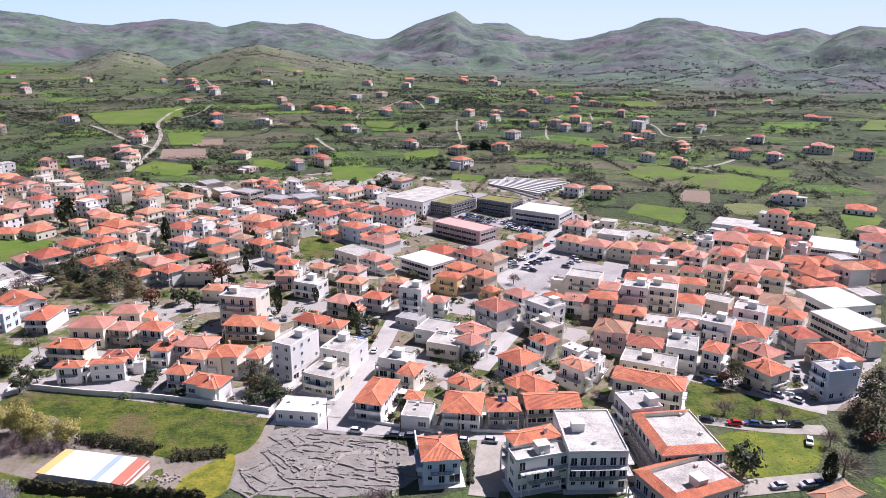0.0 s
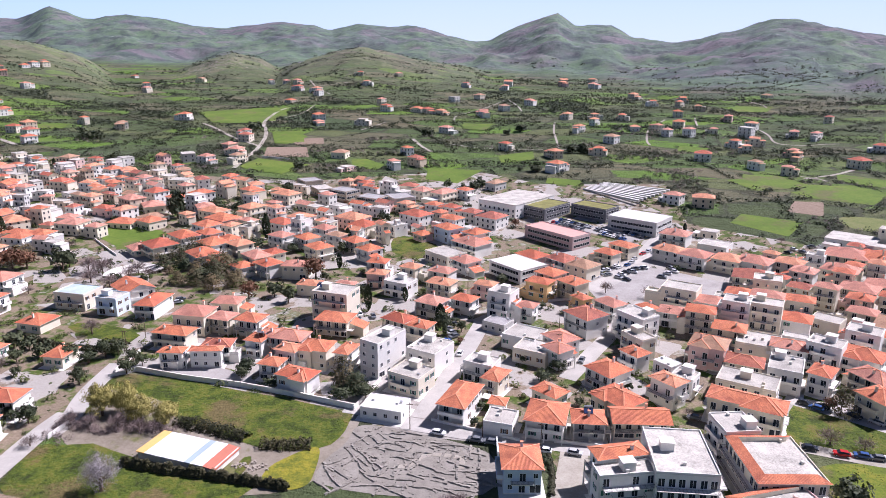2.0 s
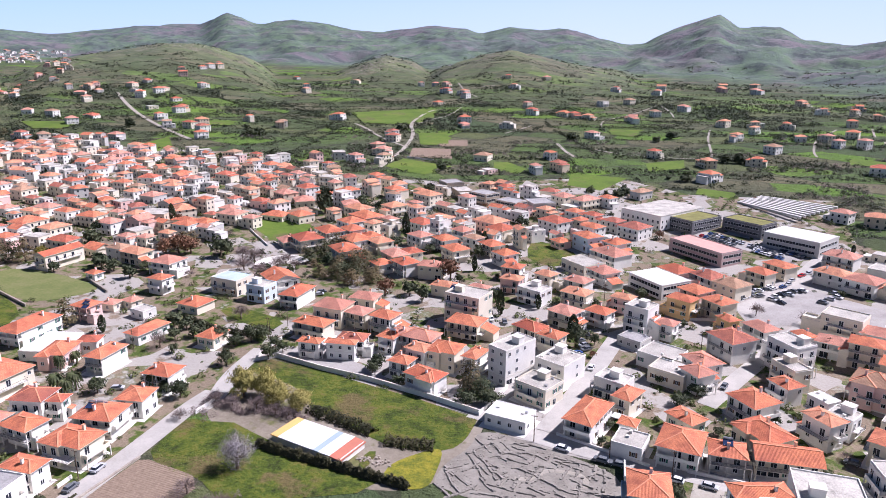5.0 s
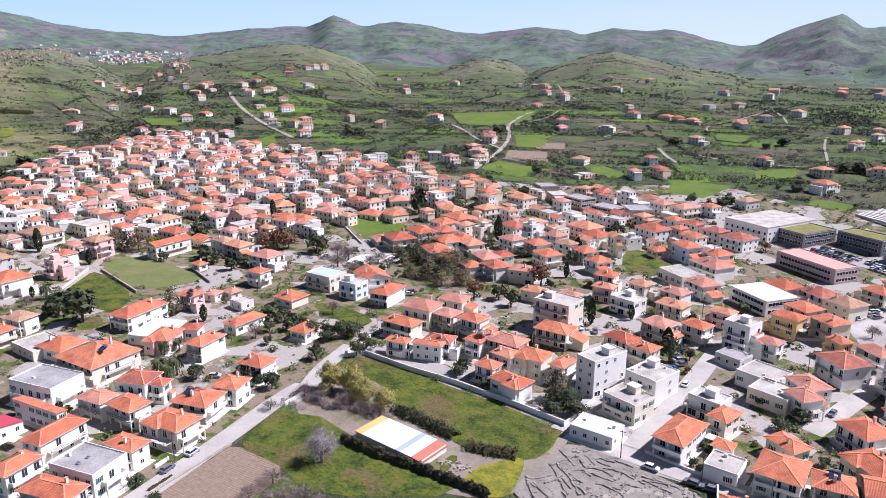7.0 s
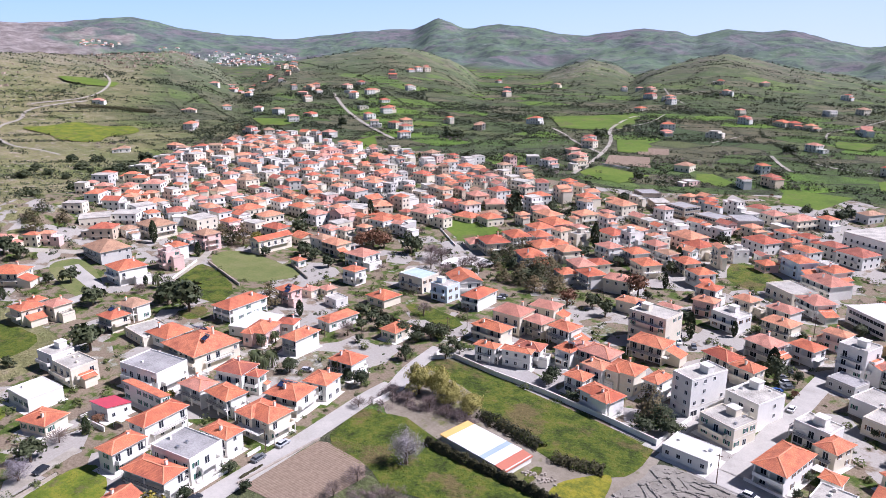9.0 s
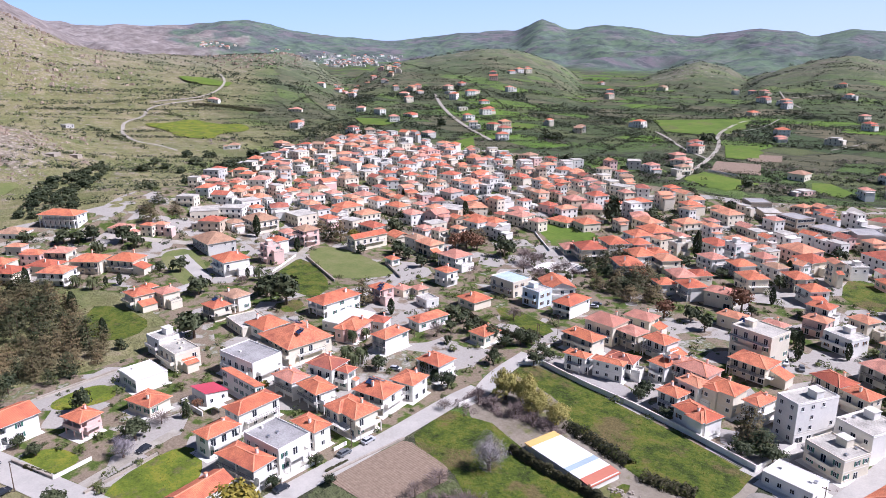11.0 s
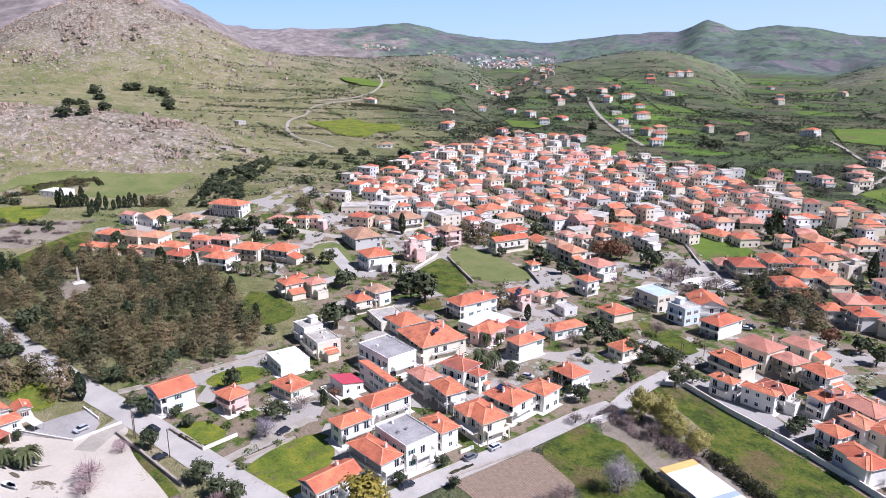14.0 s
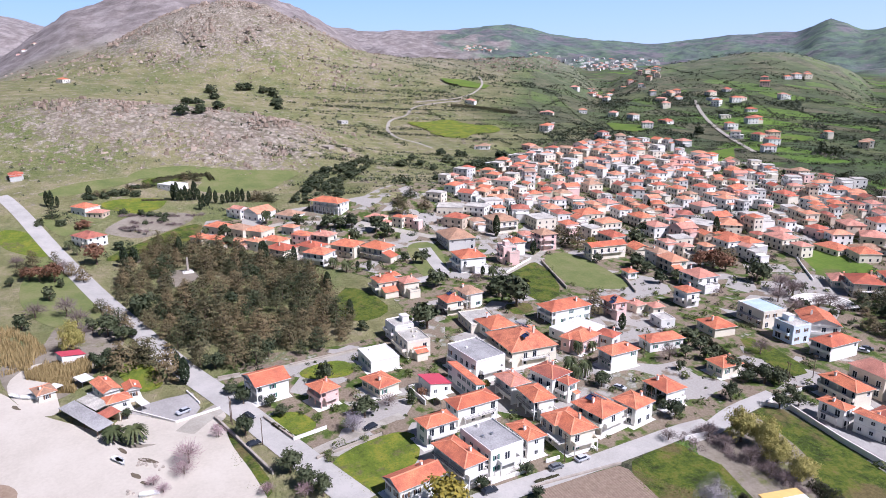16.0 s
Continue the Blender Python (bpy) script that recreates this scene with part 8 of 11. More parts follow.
house(233.9, 697.8, -20, 11.9, 10.1, 2.0, 'hip', 0)
house(-499.7, 516.8, -6, 13.8, 12.8, 1.5, 'hip', 0)
house(-543.0, 476.9, -32, 15.1, 11.4, 2.0, 'hip', 0)
house(139.1, 749.1, -19, 15.1, 10.8, 2.0, 'hip', 0)
house(114.2, 717.5, -60, 12.4, 9.0, 2.0, 'hip', 0)
house(210.4, 751.0, -38, 14.3, 10.3, 2.0, 'hip', 0)
house(167.2, 720.0, -12, 11.4, 8.1, 1.4, 'hip', 0)
house(-185.0, 729.4, -9, 14.5, 10.5, 2.0, 'flat', 0)
house(-573.4, 480.4, -8, 15.1, 10.7, 2.0, 'hip', 0)
house(-461.5, 590.5, -24, 15.1, 13.9, 2.0, 'hip', 0)
house(-229.2, 718.6, -49, 13.2, 10.4, 1.2, 'hip', 0)
house(54.9, 753.0, 58, 11.0, 8.9, 2.0, 'hip', 0)
house(-237.1, 745.5, -54, 15.1, 12.9, 2.0, 'hip', 0)
house(-411.0, 651.2, -54, 14.2, 10.3, 2.0, 'hip', 0)
house(-486.4, 602.4, -8, 15.1, 11.4, 2.0, 'hip', 0)
house(-412.6, 659.5, -51, 11.3, 9.8, 2.0, 'hip', 0)
house(59.4, 809.7, 25, 8.0, 6.1, 2.0, 'hip', 0)
house(-508.9, 595.2, 46, 12.6, 8.9, 2.4, 'gable', 0)
house(-64.0, 806.5, -63, 13.7, 10.9, 2.0, 'hip', 0)
house(-640.1, 456.1, 123, 15.1, 12.8, 2.0, 'hip', 0)
house(-741.9, 260.8, 10, 9.6, 8.2, 1.0, 'flat', 0)
house(29.1, 805.3, -31, 14.0, 11.4, 2.0, 'hip', 0)
house(-489.4, 625.4, 65, 15.1, 13.3, 2.0, 'hip', 0)
house(-648.3, 463.4, 32, 15.1, 13.0, 1.5, 'hip', 0)
house(-113.4, 811.7, -30, 14.3, 10.7, 1.5, 'hip', 0)
house(88.1, 800.9, -14, 11.4, 8.4, 2.0, 'hip', 0)
house(-130.0, 819.2, -51, 14.2, 11.3, 1.5, 'hip', 0)
house(-64.8, 817.1, 4, 9.4, 7.8, 2.0, 'gable', 0)
house(-460.1, 668.9, -31, 10.5, 9.8, 2.0, 'hip', 0)
house(-143.0, 823.2, -30, 13.7, 12.1, 1.5, 'hip', 0)
house(-180.6, 825.1, -25, 13.8, 12.0, 2.0, 'hip', 0)
house(-380.5, 725.8, -8, 15.1, 11.6, 2.5, 'hip', 0)
house(-595.9, 558.6, -34, 15.1, 12.8, 2.0, 'hip', 0)
house(152.0, 830.1, 3, 14.8, 9.7, 2.0, 'hip', 0)
house(200.9, 806.1, -22, 10.7, 8.8, 2.0, 'hip', 0)
house(395.6, 738.1, 55, 15.1, 13.9, 1.0, 'hip', 0)
house(-550.4, 632.4, 67, 11.9, 9.5, 2.4, 'hip', 0)
house(386.2, 748.7, -28, 15.1, 13.9, 1.0, 'hip', 0)
house(299.1, 795.2, -33, 12.2, 10.2, 2.0, 'hip', 0)
house(-44.3, 866.6, -57, 15.1, 13.2, 2.0, 'hip', 0)
house(-621.1, 610.1, -6, 15.1, 11.4, 1.0, 'hip', 0)
house(-200.4, 888.3, 64, 12.8, 10.0, 2.0, 'hip', 0)
house(-564.9, 682.0, -27, 15.1, 14.1, 2.0, 'hip', 0)
house(-660.7, 594.5, -6, 15.1, 12.5, 2.5, 'hip', 0)
house(-723.9, 515.7, 39, 13.8, 11.6, 1.0, 'hip', 0)
house(183.0, 876.6, -5, 10.4, 8.4, 2.0, 'hip', 0)
house(-568.1, 693.0, -25, 15.1, 11.3, 2.0, 'hip', 0)
house(-15.4, 925.6, -31, 15.1, 11.8, 2.0, 'hip', 0)
house(-796.0, 447.1, 34, 13.5, 10.8, 1.5, 'hip', 0)
house(134.6, 906.3, 24, 10.6, 7.2, 2.0, 'gable', 0)
house(-609.9, 689.5, 60, 16.0, 12.9, 1.0, 'flat', 0)
house(166.9, 908.5, 53, 12.3, 9.7, 2.0, 'hip', 0)
house(-703.0, 599.7, 35, 15.1, 12.6, 1.5, 'hip', 0)
house(-732.1, 575.1, 58, 15.1, 12.2, 1.5, 'hip', 0)
house(-319.6, 888.1, 62, 15.1, 13.6, 1.0, 'hip', 0)
house(-83.5, 970.1, -35, 15.1, 14.1, 2.0, 'hip', 0)
house(-955.1, -7.9, 34, 15.1, 11.9, 1.0, 'hip', 0)
house(180.5, 963.1, 6, 11.1, 9.1, 2.0, 'gable', 0)
house(-113.6, 936.7, 57, 16.0, 12.5, 2.0, 'flat', 0)
house(401.1, 884.3, 52, 15.1, 11.9, 1.0, 'hip', 0)
house(-622.0, 746.9, 61, 15.1, 12.0, 1.0, 'hip', 0)
house(-299.3, 944.0, -25, 12.1, 10.6, 2.0, 'hip', 0)
house(-251.3, 1020.1, -12, 11.4, 8.1, 2.0, 'hip', 0)
house(-714.0, 694.9, -26, 15.1, 13.7, 2.0, 'hip', 0)
house(-677.9, 747.4, 24, 17.0, 14.2, 2.4, 'hip', 0)
house(-309.5, 968.2, -30, 15.1, 12.4, 2.0, 'hip', 0)
house(125.1, 1018.2, -38, 15.1, 13.8, 2.0, 'hip', 0)
house(-679.0, 782.6, 64, 15.0, 12.4, 2.0, 'hip', 0)
house(296.0, 1004.3, -60, 15.1, 13.2, 1.0, 'hip', 0)
house(-755.4, 725.1, 31, 17.0, 10.9, 1.4, 'hip', 0)
house(-684.9, 798.4, -4, 15.1, 11.6, 1.0, 'hip', 0)
house(-711.3, 775.4, -5, 16.0, 14.6, 1.0, 'flat', 0)
house(-750.4, 752.0, -26, 15.1, 12.7, 1.0, 'hip', 0)
house(-655.0, 842.0, 69, 15.1, 10.4, 2.0, 'hip', 0)
house(-343.9, 992.3, -27, 15.1, 12.3, 2.0, 'hip', 0)
house(-732.6, 793.7, -7, 15.1, 12.7, 2.0, 'hip', 0)
house(-836.3, 695.9, 121, 15.1, 12.4, 2.0, 'hip', 0)
house(-548.1, 943.0, -27, 14.9, 12.1, 2.0, 'hip', 0)
house(-779.6, 764.3, -10, 15.1, 11.5, 2.0, 'hip', 0)
house(-114.2, 1088.8, -26, 11.2, 8.4, 2.0, 'hip', 0)
house(-780.6, 777.5, -30, 15.1, 11.1, 2.0, 'hip', 0)
house(-803.8, 753.6, -30, 15.1, 11.0, 2.0, 'hip', 0)
house(-56.0, 1101.9, -10, 15.1, 12.2, 2.0, 'hip', 0)
house(-583.4, 1004.0, -49, 14.4, 12.4, 2.0, 'hip', 0)
house(-883.2, 673.1, 36, 15.1, 13.9, 2.0, 'hip', 0)
house(-740.9, 833.3, -25, 15.1, 11.5, 1.0, 'hip', 0)
house(-368.1, 1055.3, -30, 15.1, 11.7, 2.0, 'hip', 0)
house(-279.2, 1092.7, 11, 14.5, 10.9, 1.4, 'hip', 0)
house(-54.8, 1176.4, -1, 17.0, 13.8, 2.4, 'gable', 0)
house(77.8, 1142.5, -34, 15.1, 11.5, 3.0, 'hip', 0)
house(-225.2, 1125.2, -53, 15.1, 12.6, 1.5, 'hip', 0)
house(-726.0, 891.2, 41, 17.0, 12.1, 2.0, 'gable', 0)
house(-902.6, 719.4, 122, 15.1, 13.0, 2.0, 'hip', 0)
house(-904.1, 732.7, 11, 15.1, 11.7, 1.0, 'hip', 0)
house(32.0, 1163.8, -57, 15.1, 13.6, 3.0, 'hip', 0)
house(84.1, 1253.0, -38, 17.0, 10.3, 2.0, 'hip', 0)
house(-400.5, 1097.3, -50, 15.1, 11.1, 2.0, 'hip', 0)
house(-443.1, 1143.2, -55, 15.1, 11.9, 2.0, 'hip', 0)
house(-755.4, 924.9, -52, 15.1, 12.4, 1.0, 'hip', 0)
house(567.4, 1056.8, -60, 15.1, 10.9, 1.0, 'hip', 0)
house(-940.3, 745.7, 59, 7.0, 5.5, 2.0, 'hip', 0)
house(-563.7, 1139.9, -8, 15.1, 12.8, 2.0, 'hip', 0)
house(36.1, 1273.3, 19, 17.0, 12.4, 1.4, 'gable', 0)
house(-890.5, 807.9, 49, 9.3, 7.0, 1.4, 'hip', 0)
house(-741.5, 956.9, 66, 15.1, 13.3, 1.0, 'hip', 0)
house(-739.6, 974.3, -26, 15.1, 13.6, 2.0, 'hip', 0)
house(-960.5, 771.7, 36, 9.1, 6.7, 2.0, 'hip', 0)
house(-734.6, 991.9, -30, 15.1, 12.4, 2.0, 'hip', 0)
house(-951.9, 796.2, 78, 10.0, 6.1, 1.4, 'hip', 0)
house(-743.3, 1001.8, -53, 15.1, 12.4, 2.0, 'hip', 0)
house(-924.0, 854.7, 20, 10.3, 7.4, 2.4, 'gable', 0)
house(-959.7, 833.8, 6, 15.1, 11.2, 1.0, 'hip', 0)
house(-936.5, 882.1, 37, 7.0, 5.0, 2.4, 'hip', 0)
house(-969.9, 854.3, 74, 9.6, 8.0, 2.4, 'hip', 0)
house(-1011.3, 805.9, 51, 8.3, 6.2, 2.0, 'gable', 0)
house(-946.9, 889.8, 66, 9.6, 7.2, 1.4, 'gable', 0)
house(-1000.9, 847.2, 7, 15.1, 12.1, 1.0, 'hip', 0)
house(-1010.4, 861.5, 11, 13.0, 11.5, 1.0, 'hip', 0)
house(-981.2, 915.7, 35, 10.0, 8.3, 1.4, 'hip', 0)
house(-1005.0, 923.4, 79, 10.5, 8.6, 2.0, 'hip', 0)
house(-1028.7, 926.5, 36, 7.0, 5.0, 2.0, 'hip', 0)
house(-1012.1, 948.7, 57, 8.8, 5.8, 2.0, 'hip', 0)
house(-742.6, 1242.0, -26, 15.1, 12.3, 1.0, 'hip', 0)
house(-1872.6, -111.1, 7, 15.1, 12.1, 1.0, 'hip', 0)
house(-1891.7, -77.9, 123, 15.1, 13.1, 1.0, 'hip', 0)
house(-1893.2, -100.5, 7, 15.1, 12.7, 1.0, 'hip', 0)
house(-1970.3, 1587.4, 28, 16.0, 11.3, 1.4, 'gable', 0)
house(-1971.2, 1617.8, 52, 15.1, 11.2, 1.0, 'hip', 0)
house(-1928.1, 1685.6, 55, 17.8, 12.9, 2.4, 'hip', 0)
house(-1967.2, 1682.3, 17, 18.7, 14.6, 2.4, 'gable', 0)
house(-1993.9, 1654.3, 51, 15.1, 10.6, 1.0, 'hip', 0)
house(-2037.4, 1618.6, 127, 15.1, 12.7, 1.0, 'hip', 0)
house(-1986.2, 1701.0, 39, 13.0, 8.8, 1.4, 'hip', 0)
house(-2031.4, 1658.3, 23, 19.7, 16.7, 1.4, 'hip', 0)
house(-1992.6, 1726.4, 28, 20.4, 15.5, 1.4, 'gable', 0)
house(-2042.0, 1757.8, 56, 16.1, 10.1, 2.0, 'hip', 0)
house(-2043.0, 1780.1, 26, 13.3, 9.8, 2.0, 'hip', 0)
house(-2125.9, 1713.1, 8, 15.1, 13.1, 1.0, 'hip', 0)
house(-2076.6, 1801.0, 6, 15.1, 12.5, 1.0, 'hip', 0)
house(-2252.8, 1870.6, 54, 15.1, 13.0, 1.0, 'hip', 0)
house(-2507.6, 1657.3, 57, 15.1, 14.0, 1.0, 'hip', 0)
house(-2624.7, 1529.0, 26, 17.6, 11.8, 2.4, 'hip', 0)
house(-2672.7, 1460.4, 35, 12.2, 8.3, 1.4, 'hip', 0)
house(-2672.5, 1497.5, 55, 14.8, 11.6, 2.0, 'hip', 0)
house(-2661.7, 1535.6, 32, 13.2, 8.4, 2.0, 'hip', 0)
house(-2693.4, 1488.7, 60, 12.7, 8.9, 2.0, 'hip', 0)
house(-2705.1, 1467.5, 29, 15.9, 13.2, 2.4, 'hip', 0)
house(-2569.0, 1717.3, 128, 15.1, 12.7, 1.0, 'hip', 0)
house(-2688.5, 1531.3, 121, 15.1, 13.7, 1.0, 'hip', 0)
house(-2557.3, 1768.6, 11, 15.1, 13.5, 1.0, 'hip', 0)
house(-2688.2, 1565.8, 36, 15.1, 12.3, 1.0, 'hip', 0)
house(-2750.3, 1482.0, 72, 16.8, 10.9, 2.4, 'hip', 0)
house(-2689.7, 1597.8, 89, 15.8, 9.9, 2.0, 'hip', 0)
house(-2753.4, 1580.9, 82, 14.5, 8.9, 1.4, 'hip', 0)
house(-2812.5, 1536.4, 76, 18.8, 14.4, 1.4, 'gable', 0)
house(-2805.2, 1583.1, 93, 17.3, 12.5, 2.4, 'hip', 0)
house(-2827.0, 1564.8, 126, 15.1, 11.0, 1.0, 'hip', 0)
house(-2846.9, 1583.0, 65, 18.2, 15.0, 2.4, 'hip', 0)
house(-2878.3, 1561.5, 85, 13.8, 9.8, 1.4, 'gable', 0)


village = random.Random(77)
for _ in range(110):
    r_, a_ = village.uniform(2300, 3000), radians(village.gauss(50.6, 1.8))
    far_house(-math.sin(a_) * r_, math.cos(a_) * r_, village.uniform(0, 90), village.uniform(9, 18), village.uniform(8, 11), village.choice([1.0, 2.0, 2.0]), village.choice(["hip", "flat", "flat", "flat"]), village, "white")
tagged(new("distant_houses", FAR.mesh("distant_houses", FAR_SLOTS)), "scattered white houses with clay roofs across the valley", "houses", kind="stuff")

# ---- trees ----


def lumps(rng, n, rx, rz, core, lump, per):
    """Leaf centres in uneven clumps that fill an ellipsoid's shell."""
    out, facing = [], []
    for _ in range(n):
        d = rng.normal(size=3)
        d /= np.linalg.norm(d)
        if d[2] < -0.55:
            d[2] *= -0.6
        q = rng.uniform(core, 1.0)
        c = d * np.array([rx, rx, rz]) * q
        s = lump * rng.uniform(0.6, 1.3)
        p = rng.normal(size=(per, 3))
        p /= np.linalg.norm(p, axis=1)[:, None]
        out.append(c + p * s * rng.uniform(0.5, 1.0, (per, 1)) * np.array([1, 1, 0.75]))
        facing.append(p + d * 0.6 + np.array([0, 0, 0.25]))
    return np.concatenate(out), np.concatenate(facing)


def limbs(s, rng, foot, top, r, count, reach, n=6):
    s.cone((0, 0, -0.3), (0, 0, foot), r, r * 0.75, n)
    s.cone((0, 0, foot), (0.05, 0.05, top), r * 0.75, r * 0.3, n)
    for k in range(count):
        a = 2 * math.pi * k / count + rng.uniform(-0.4, 0.4)
        z = foot + (top - foot) * rng.uniform(0.0, 0.6)
        s.cone((0, 0, z), (math.cos(a) * reach, math.sin(a) * reach, z + reach * rng.uniform(0.4, 0.9)), r * 0.4, r * 0.12, 5)


def pine_crown(rng):
    """Needle pads on spreading branches, tier above tier, with gaps between them."""
    out = []
    for k in range(7):
        u = k / 6
        count = 8 - k
        reach = (1.06 - 0.80 * u ** 1.2) * rng.uniform(0.85, 1.1)
        for i in range(count):
            a = 2 * math.pi * (i + rng.uniform(0.1, 0.9)) / count
            q = reach * rng.uniform(0.55, 1.0)
            c = np.array([math.cos(a) * q, math.sin(a) * q, 0.55 + 1.55 * u - 0.12 * q + rng.uniform(-0.1, 0.1)])
            n = 26
            p = rng.normal(size=(n, 3)) * np.array([0.17, 0.17, 0.055])
            p[:, 0] += math.cos(a) * rng.uniform(-0.28, 0.22, n)
            p[:, 1] += math.sin(a) * rng.uniform(-0.28, 0.22, n)
            out.append(c + p)
    return np.concatenate(out)


def pine_leaves(c, seed):
    """Needle tufts that lie on their pads, tilted outward from the trunk."""
    facing = c * np.array([0.8, 0.8, 0.0]) + np.array([0, 0, 0.7])
    return soup(c, 0.098, seed, 0.8, facing)


def tree_kinds():
    """Unit trees of crown radius one, several of each kind; olive_far has fewer, larger leaves for the far streets."""
    kinds = {}
    spec = {
        # mat, variants, lumps, rz, crown height, per, leaf, lump
        "olive": (LEAF, 4, 46, 0.9, 0.9, 25, 0.112, 0.32),
        "olive_far": (LEAF, 4, 26, 0.9, 0.9, 17, 0.19, 0.36),
        "russet": (RUST, 2, 26, 0.8, 0.85, 24, 0.12, 0.34),
        "mimosa": (YELLOW, 2, 40, 0.85, 0.85, 34, 0.10, 0.34),
        "reed": (REED, 3, 100, 1.15, 0.8, 80, 0.038, 0.27),
        "blossom": (BLOSSOM, 2, 90, 0.75, 0.66, 60, 0.024, 0.26),
    }
    for kind, (mat, variants, count, rz, high, per, leaf, lump) in spec.items():
        for v in range(variants):
            rng = np.random.default_rng(hash_of(kind) + v)
            c, facing = lumps(rng, count, 0.82 * rng.uniform(0.9, 1.1), rz * 0.8, 0.35, lump, per)
            c[:, 0] *= rng.uniform(0.85, 1.15)
            c[:, 2] += high
            keep = c[:, 2] > (0.25 if kind != "reed" else 0.05)
            crown = quads_mesh("crown", soup(c[keep], leaf, 5 + v, 1.5 if kind == "reed" else 0.8, facing[keep]), mat)
            s = Shape()
            limbs(s, rng, high * 0.35, high * 1.1, 0.09, 5, 0.55)
            kinds.setdefault(kind, []).append((s.mesh("trunk", [BARK]), crown))
    for v in range(5):
        rng = np.random.default_rng(170 + v)
        s = Shape()
        s.cone((0, 0, -0.3), (0, 0, 1.0), 0.07, 0.05, 6)
        s.cone((0, 0, 1.0), (0.03, 0.02, 2.1), 0.05, 0.015, 6)
        for i in range(6):
            a = 2 * math.pi * i / 6 + rng.uniform(-0.3, 0.3)
            z = rng.uniform(0.4, 1.4)
            s.cone((0, 0, z), (math.cos(a) * 0.7, math.sin(a) * 0.7, z + 0.12), 0.025, 0.008, 4)
        kinds.setdefault("pine", []).append((s.mesh("trunk", [BARK]), quads_mesh("crown", pine_leaves(pine_crown(rng), 25 + v), PINE)))
    for v in range(2):
        rng = np.random.default_rng(70 + v)
        t = rng.uniform(0, 1, 520) ** 0.8
        a = rng.uniform(0, 2 * math.pi, 520)
        r = (np.sin(np.clip(t * 1.02, 0, 1) * math.pi) ** 0.6) * rng.uniform(0.7, 1.05, 520) * 0.9 + 0.08
        c = np.stack([np.cos(a) * r, np.sin(a) * r, 0.3 + t * 4.6], 1)
        s = Shape()
        s.cone((0, 0, -0.3), (0, 0, 4.4), 0.14, 0.04, 6)
        kinds.setdefault("cypress", []).append((s.mesh("trunk", [BARK]), quads_mesh("crown", soup(c, 0.29, 9 + v, 1.3), CYPRESS)))
    for v in range(3):
        rng = np.random.default_rng(90 + v)
        s = Shape()
        twigs = []
        limbs(s, rng, 0.35, 0.8, 0.07, 4, 0.4)
        for k in range(600):
            d = rng.normal(size=3)
            d /= np.linalg.norm(d)
            d[2] = abs(d[2]) * 0.9 - 0.1
            a = d * np.array([1, 1, 0.8]) * rng.uniform(0.2, 0.85) + np.array([0, 0, 0.6])
            b = a + d * rng.uniform(0.1, 0.3) + rng.normal(size=3) * 0.11 + np.array([0, 0, 0.06])
            side = np.cross(d, rng.normal(size=3))
            side = side / np.linalg.norm(side) * 0.014
            twigs.extend([a - side, b - side * 0.3, b + side * 0.3, a + side])
        trunk = s.mesh("trunk", [BARK])
        kinds.setdefault("bare", []).append((trunk, quads_mesh("crown", np.array(twigs), TWIG)))
        kinds.setdefault("judas", []).append((trunk, quads_mesh("crown", np.array(twigs), PINKTWIG)))
    for v in range(2):
        rng = np.random.default_rng(110 + v)
        s = Shape()
        s.cone((0, 0, -0.3), (0, 0, 1.6), 0.16, 0.13, 8)
        q = []
        for k in range(84):
            a = 2 * math.pi * k / 84 * 5.23
            lift_ = rng.uniform(-0.25, 1.0)
            d = np.array([math.cos(a), math.sin(a), 0])
            last = np.array([0, 0, 1.6])
            for j in range(5):
                u = (j + 1) / 5
                nxt = np.array([0, 0, 1.6]) + d * u * 1.0 + np.array([0, 0, lift_ * u - 0.95 * u * u])
                wide = np.array([-d[1], d[0], 0]) * (0.10 * (1 - 0.6 * abs(u - 0.4)))
                q.extend([last - wide, nxt - wide, nxt + wide - np.array([0, 0, 0.05]), last + wide - np.array([0, 0, 0.05])])
                last = nxt
        kinds.setdefault("palm", []).append((s.mesh("trunk", [BARK]), quads_mesh("crown", np.array(q), PALM)))
    return kinds


def hash_of(word):
    return sum(ord(c) * (i + 3) for i, c in enumerate(word))


KINDS = tree_kinds()
LABELS = {
    "olive": ("broadleaf_tree", "rounded dark green broadleaf tree with dense crown"),
    "pine": ("pine_tree", "dark green pine with brownish ragged crown"),
    "russet": ("russet_tree", "small tree with russet brown foliage"),
    "mimosa": ("mimosa_tree", "yellow-green mimosa tree beside the street"),
    "reed": ("willow_bush", "bushy yellow-green willow with fine leaves"),
    "blossom": ("almond_tree", "almond tree in pale pink blossom"),
    "cypress": ("cypress_tree", "slim dark green cypress"),
    "bare": ("bare_tree", "leafless grey-brown tree with fine twigs"),
    "judas": ("judas_tree", "small leafless tree with pinkish budding twigs"),
    "palm": ("palm_tree", "palm tree with arching green fronds"),
}
tree_rng = random.Random(11)


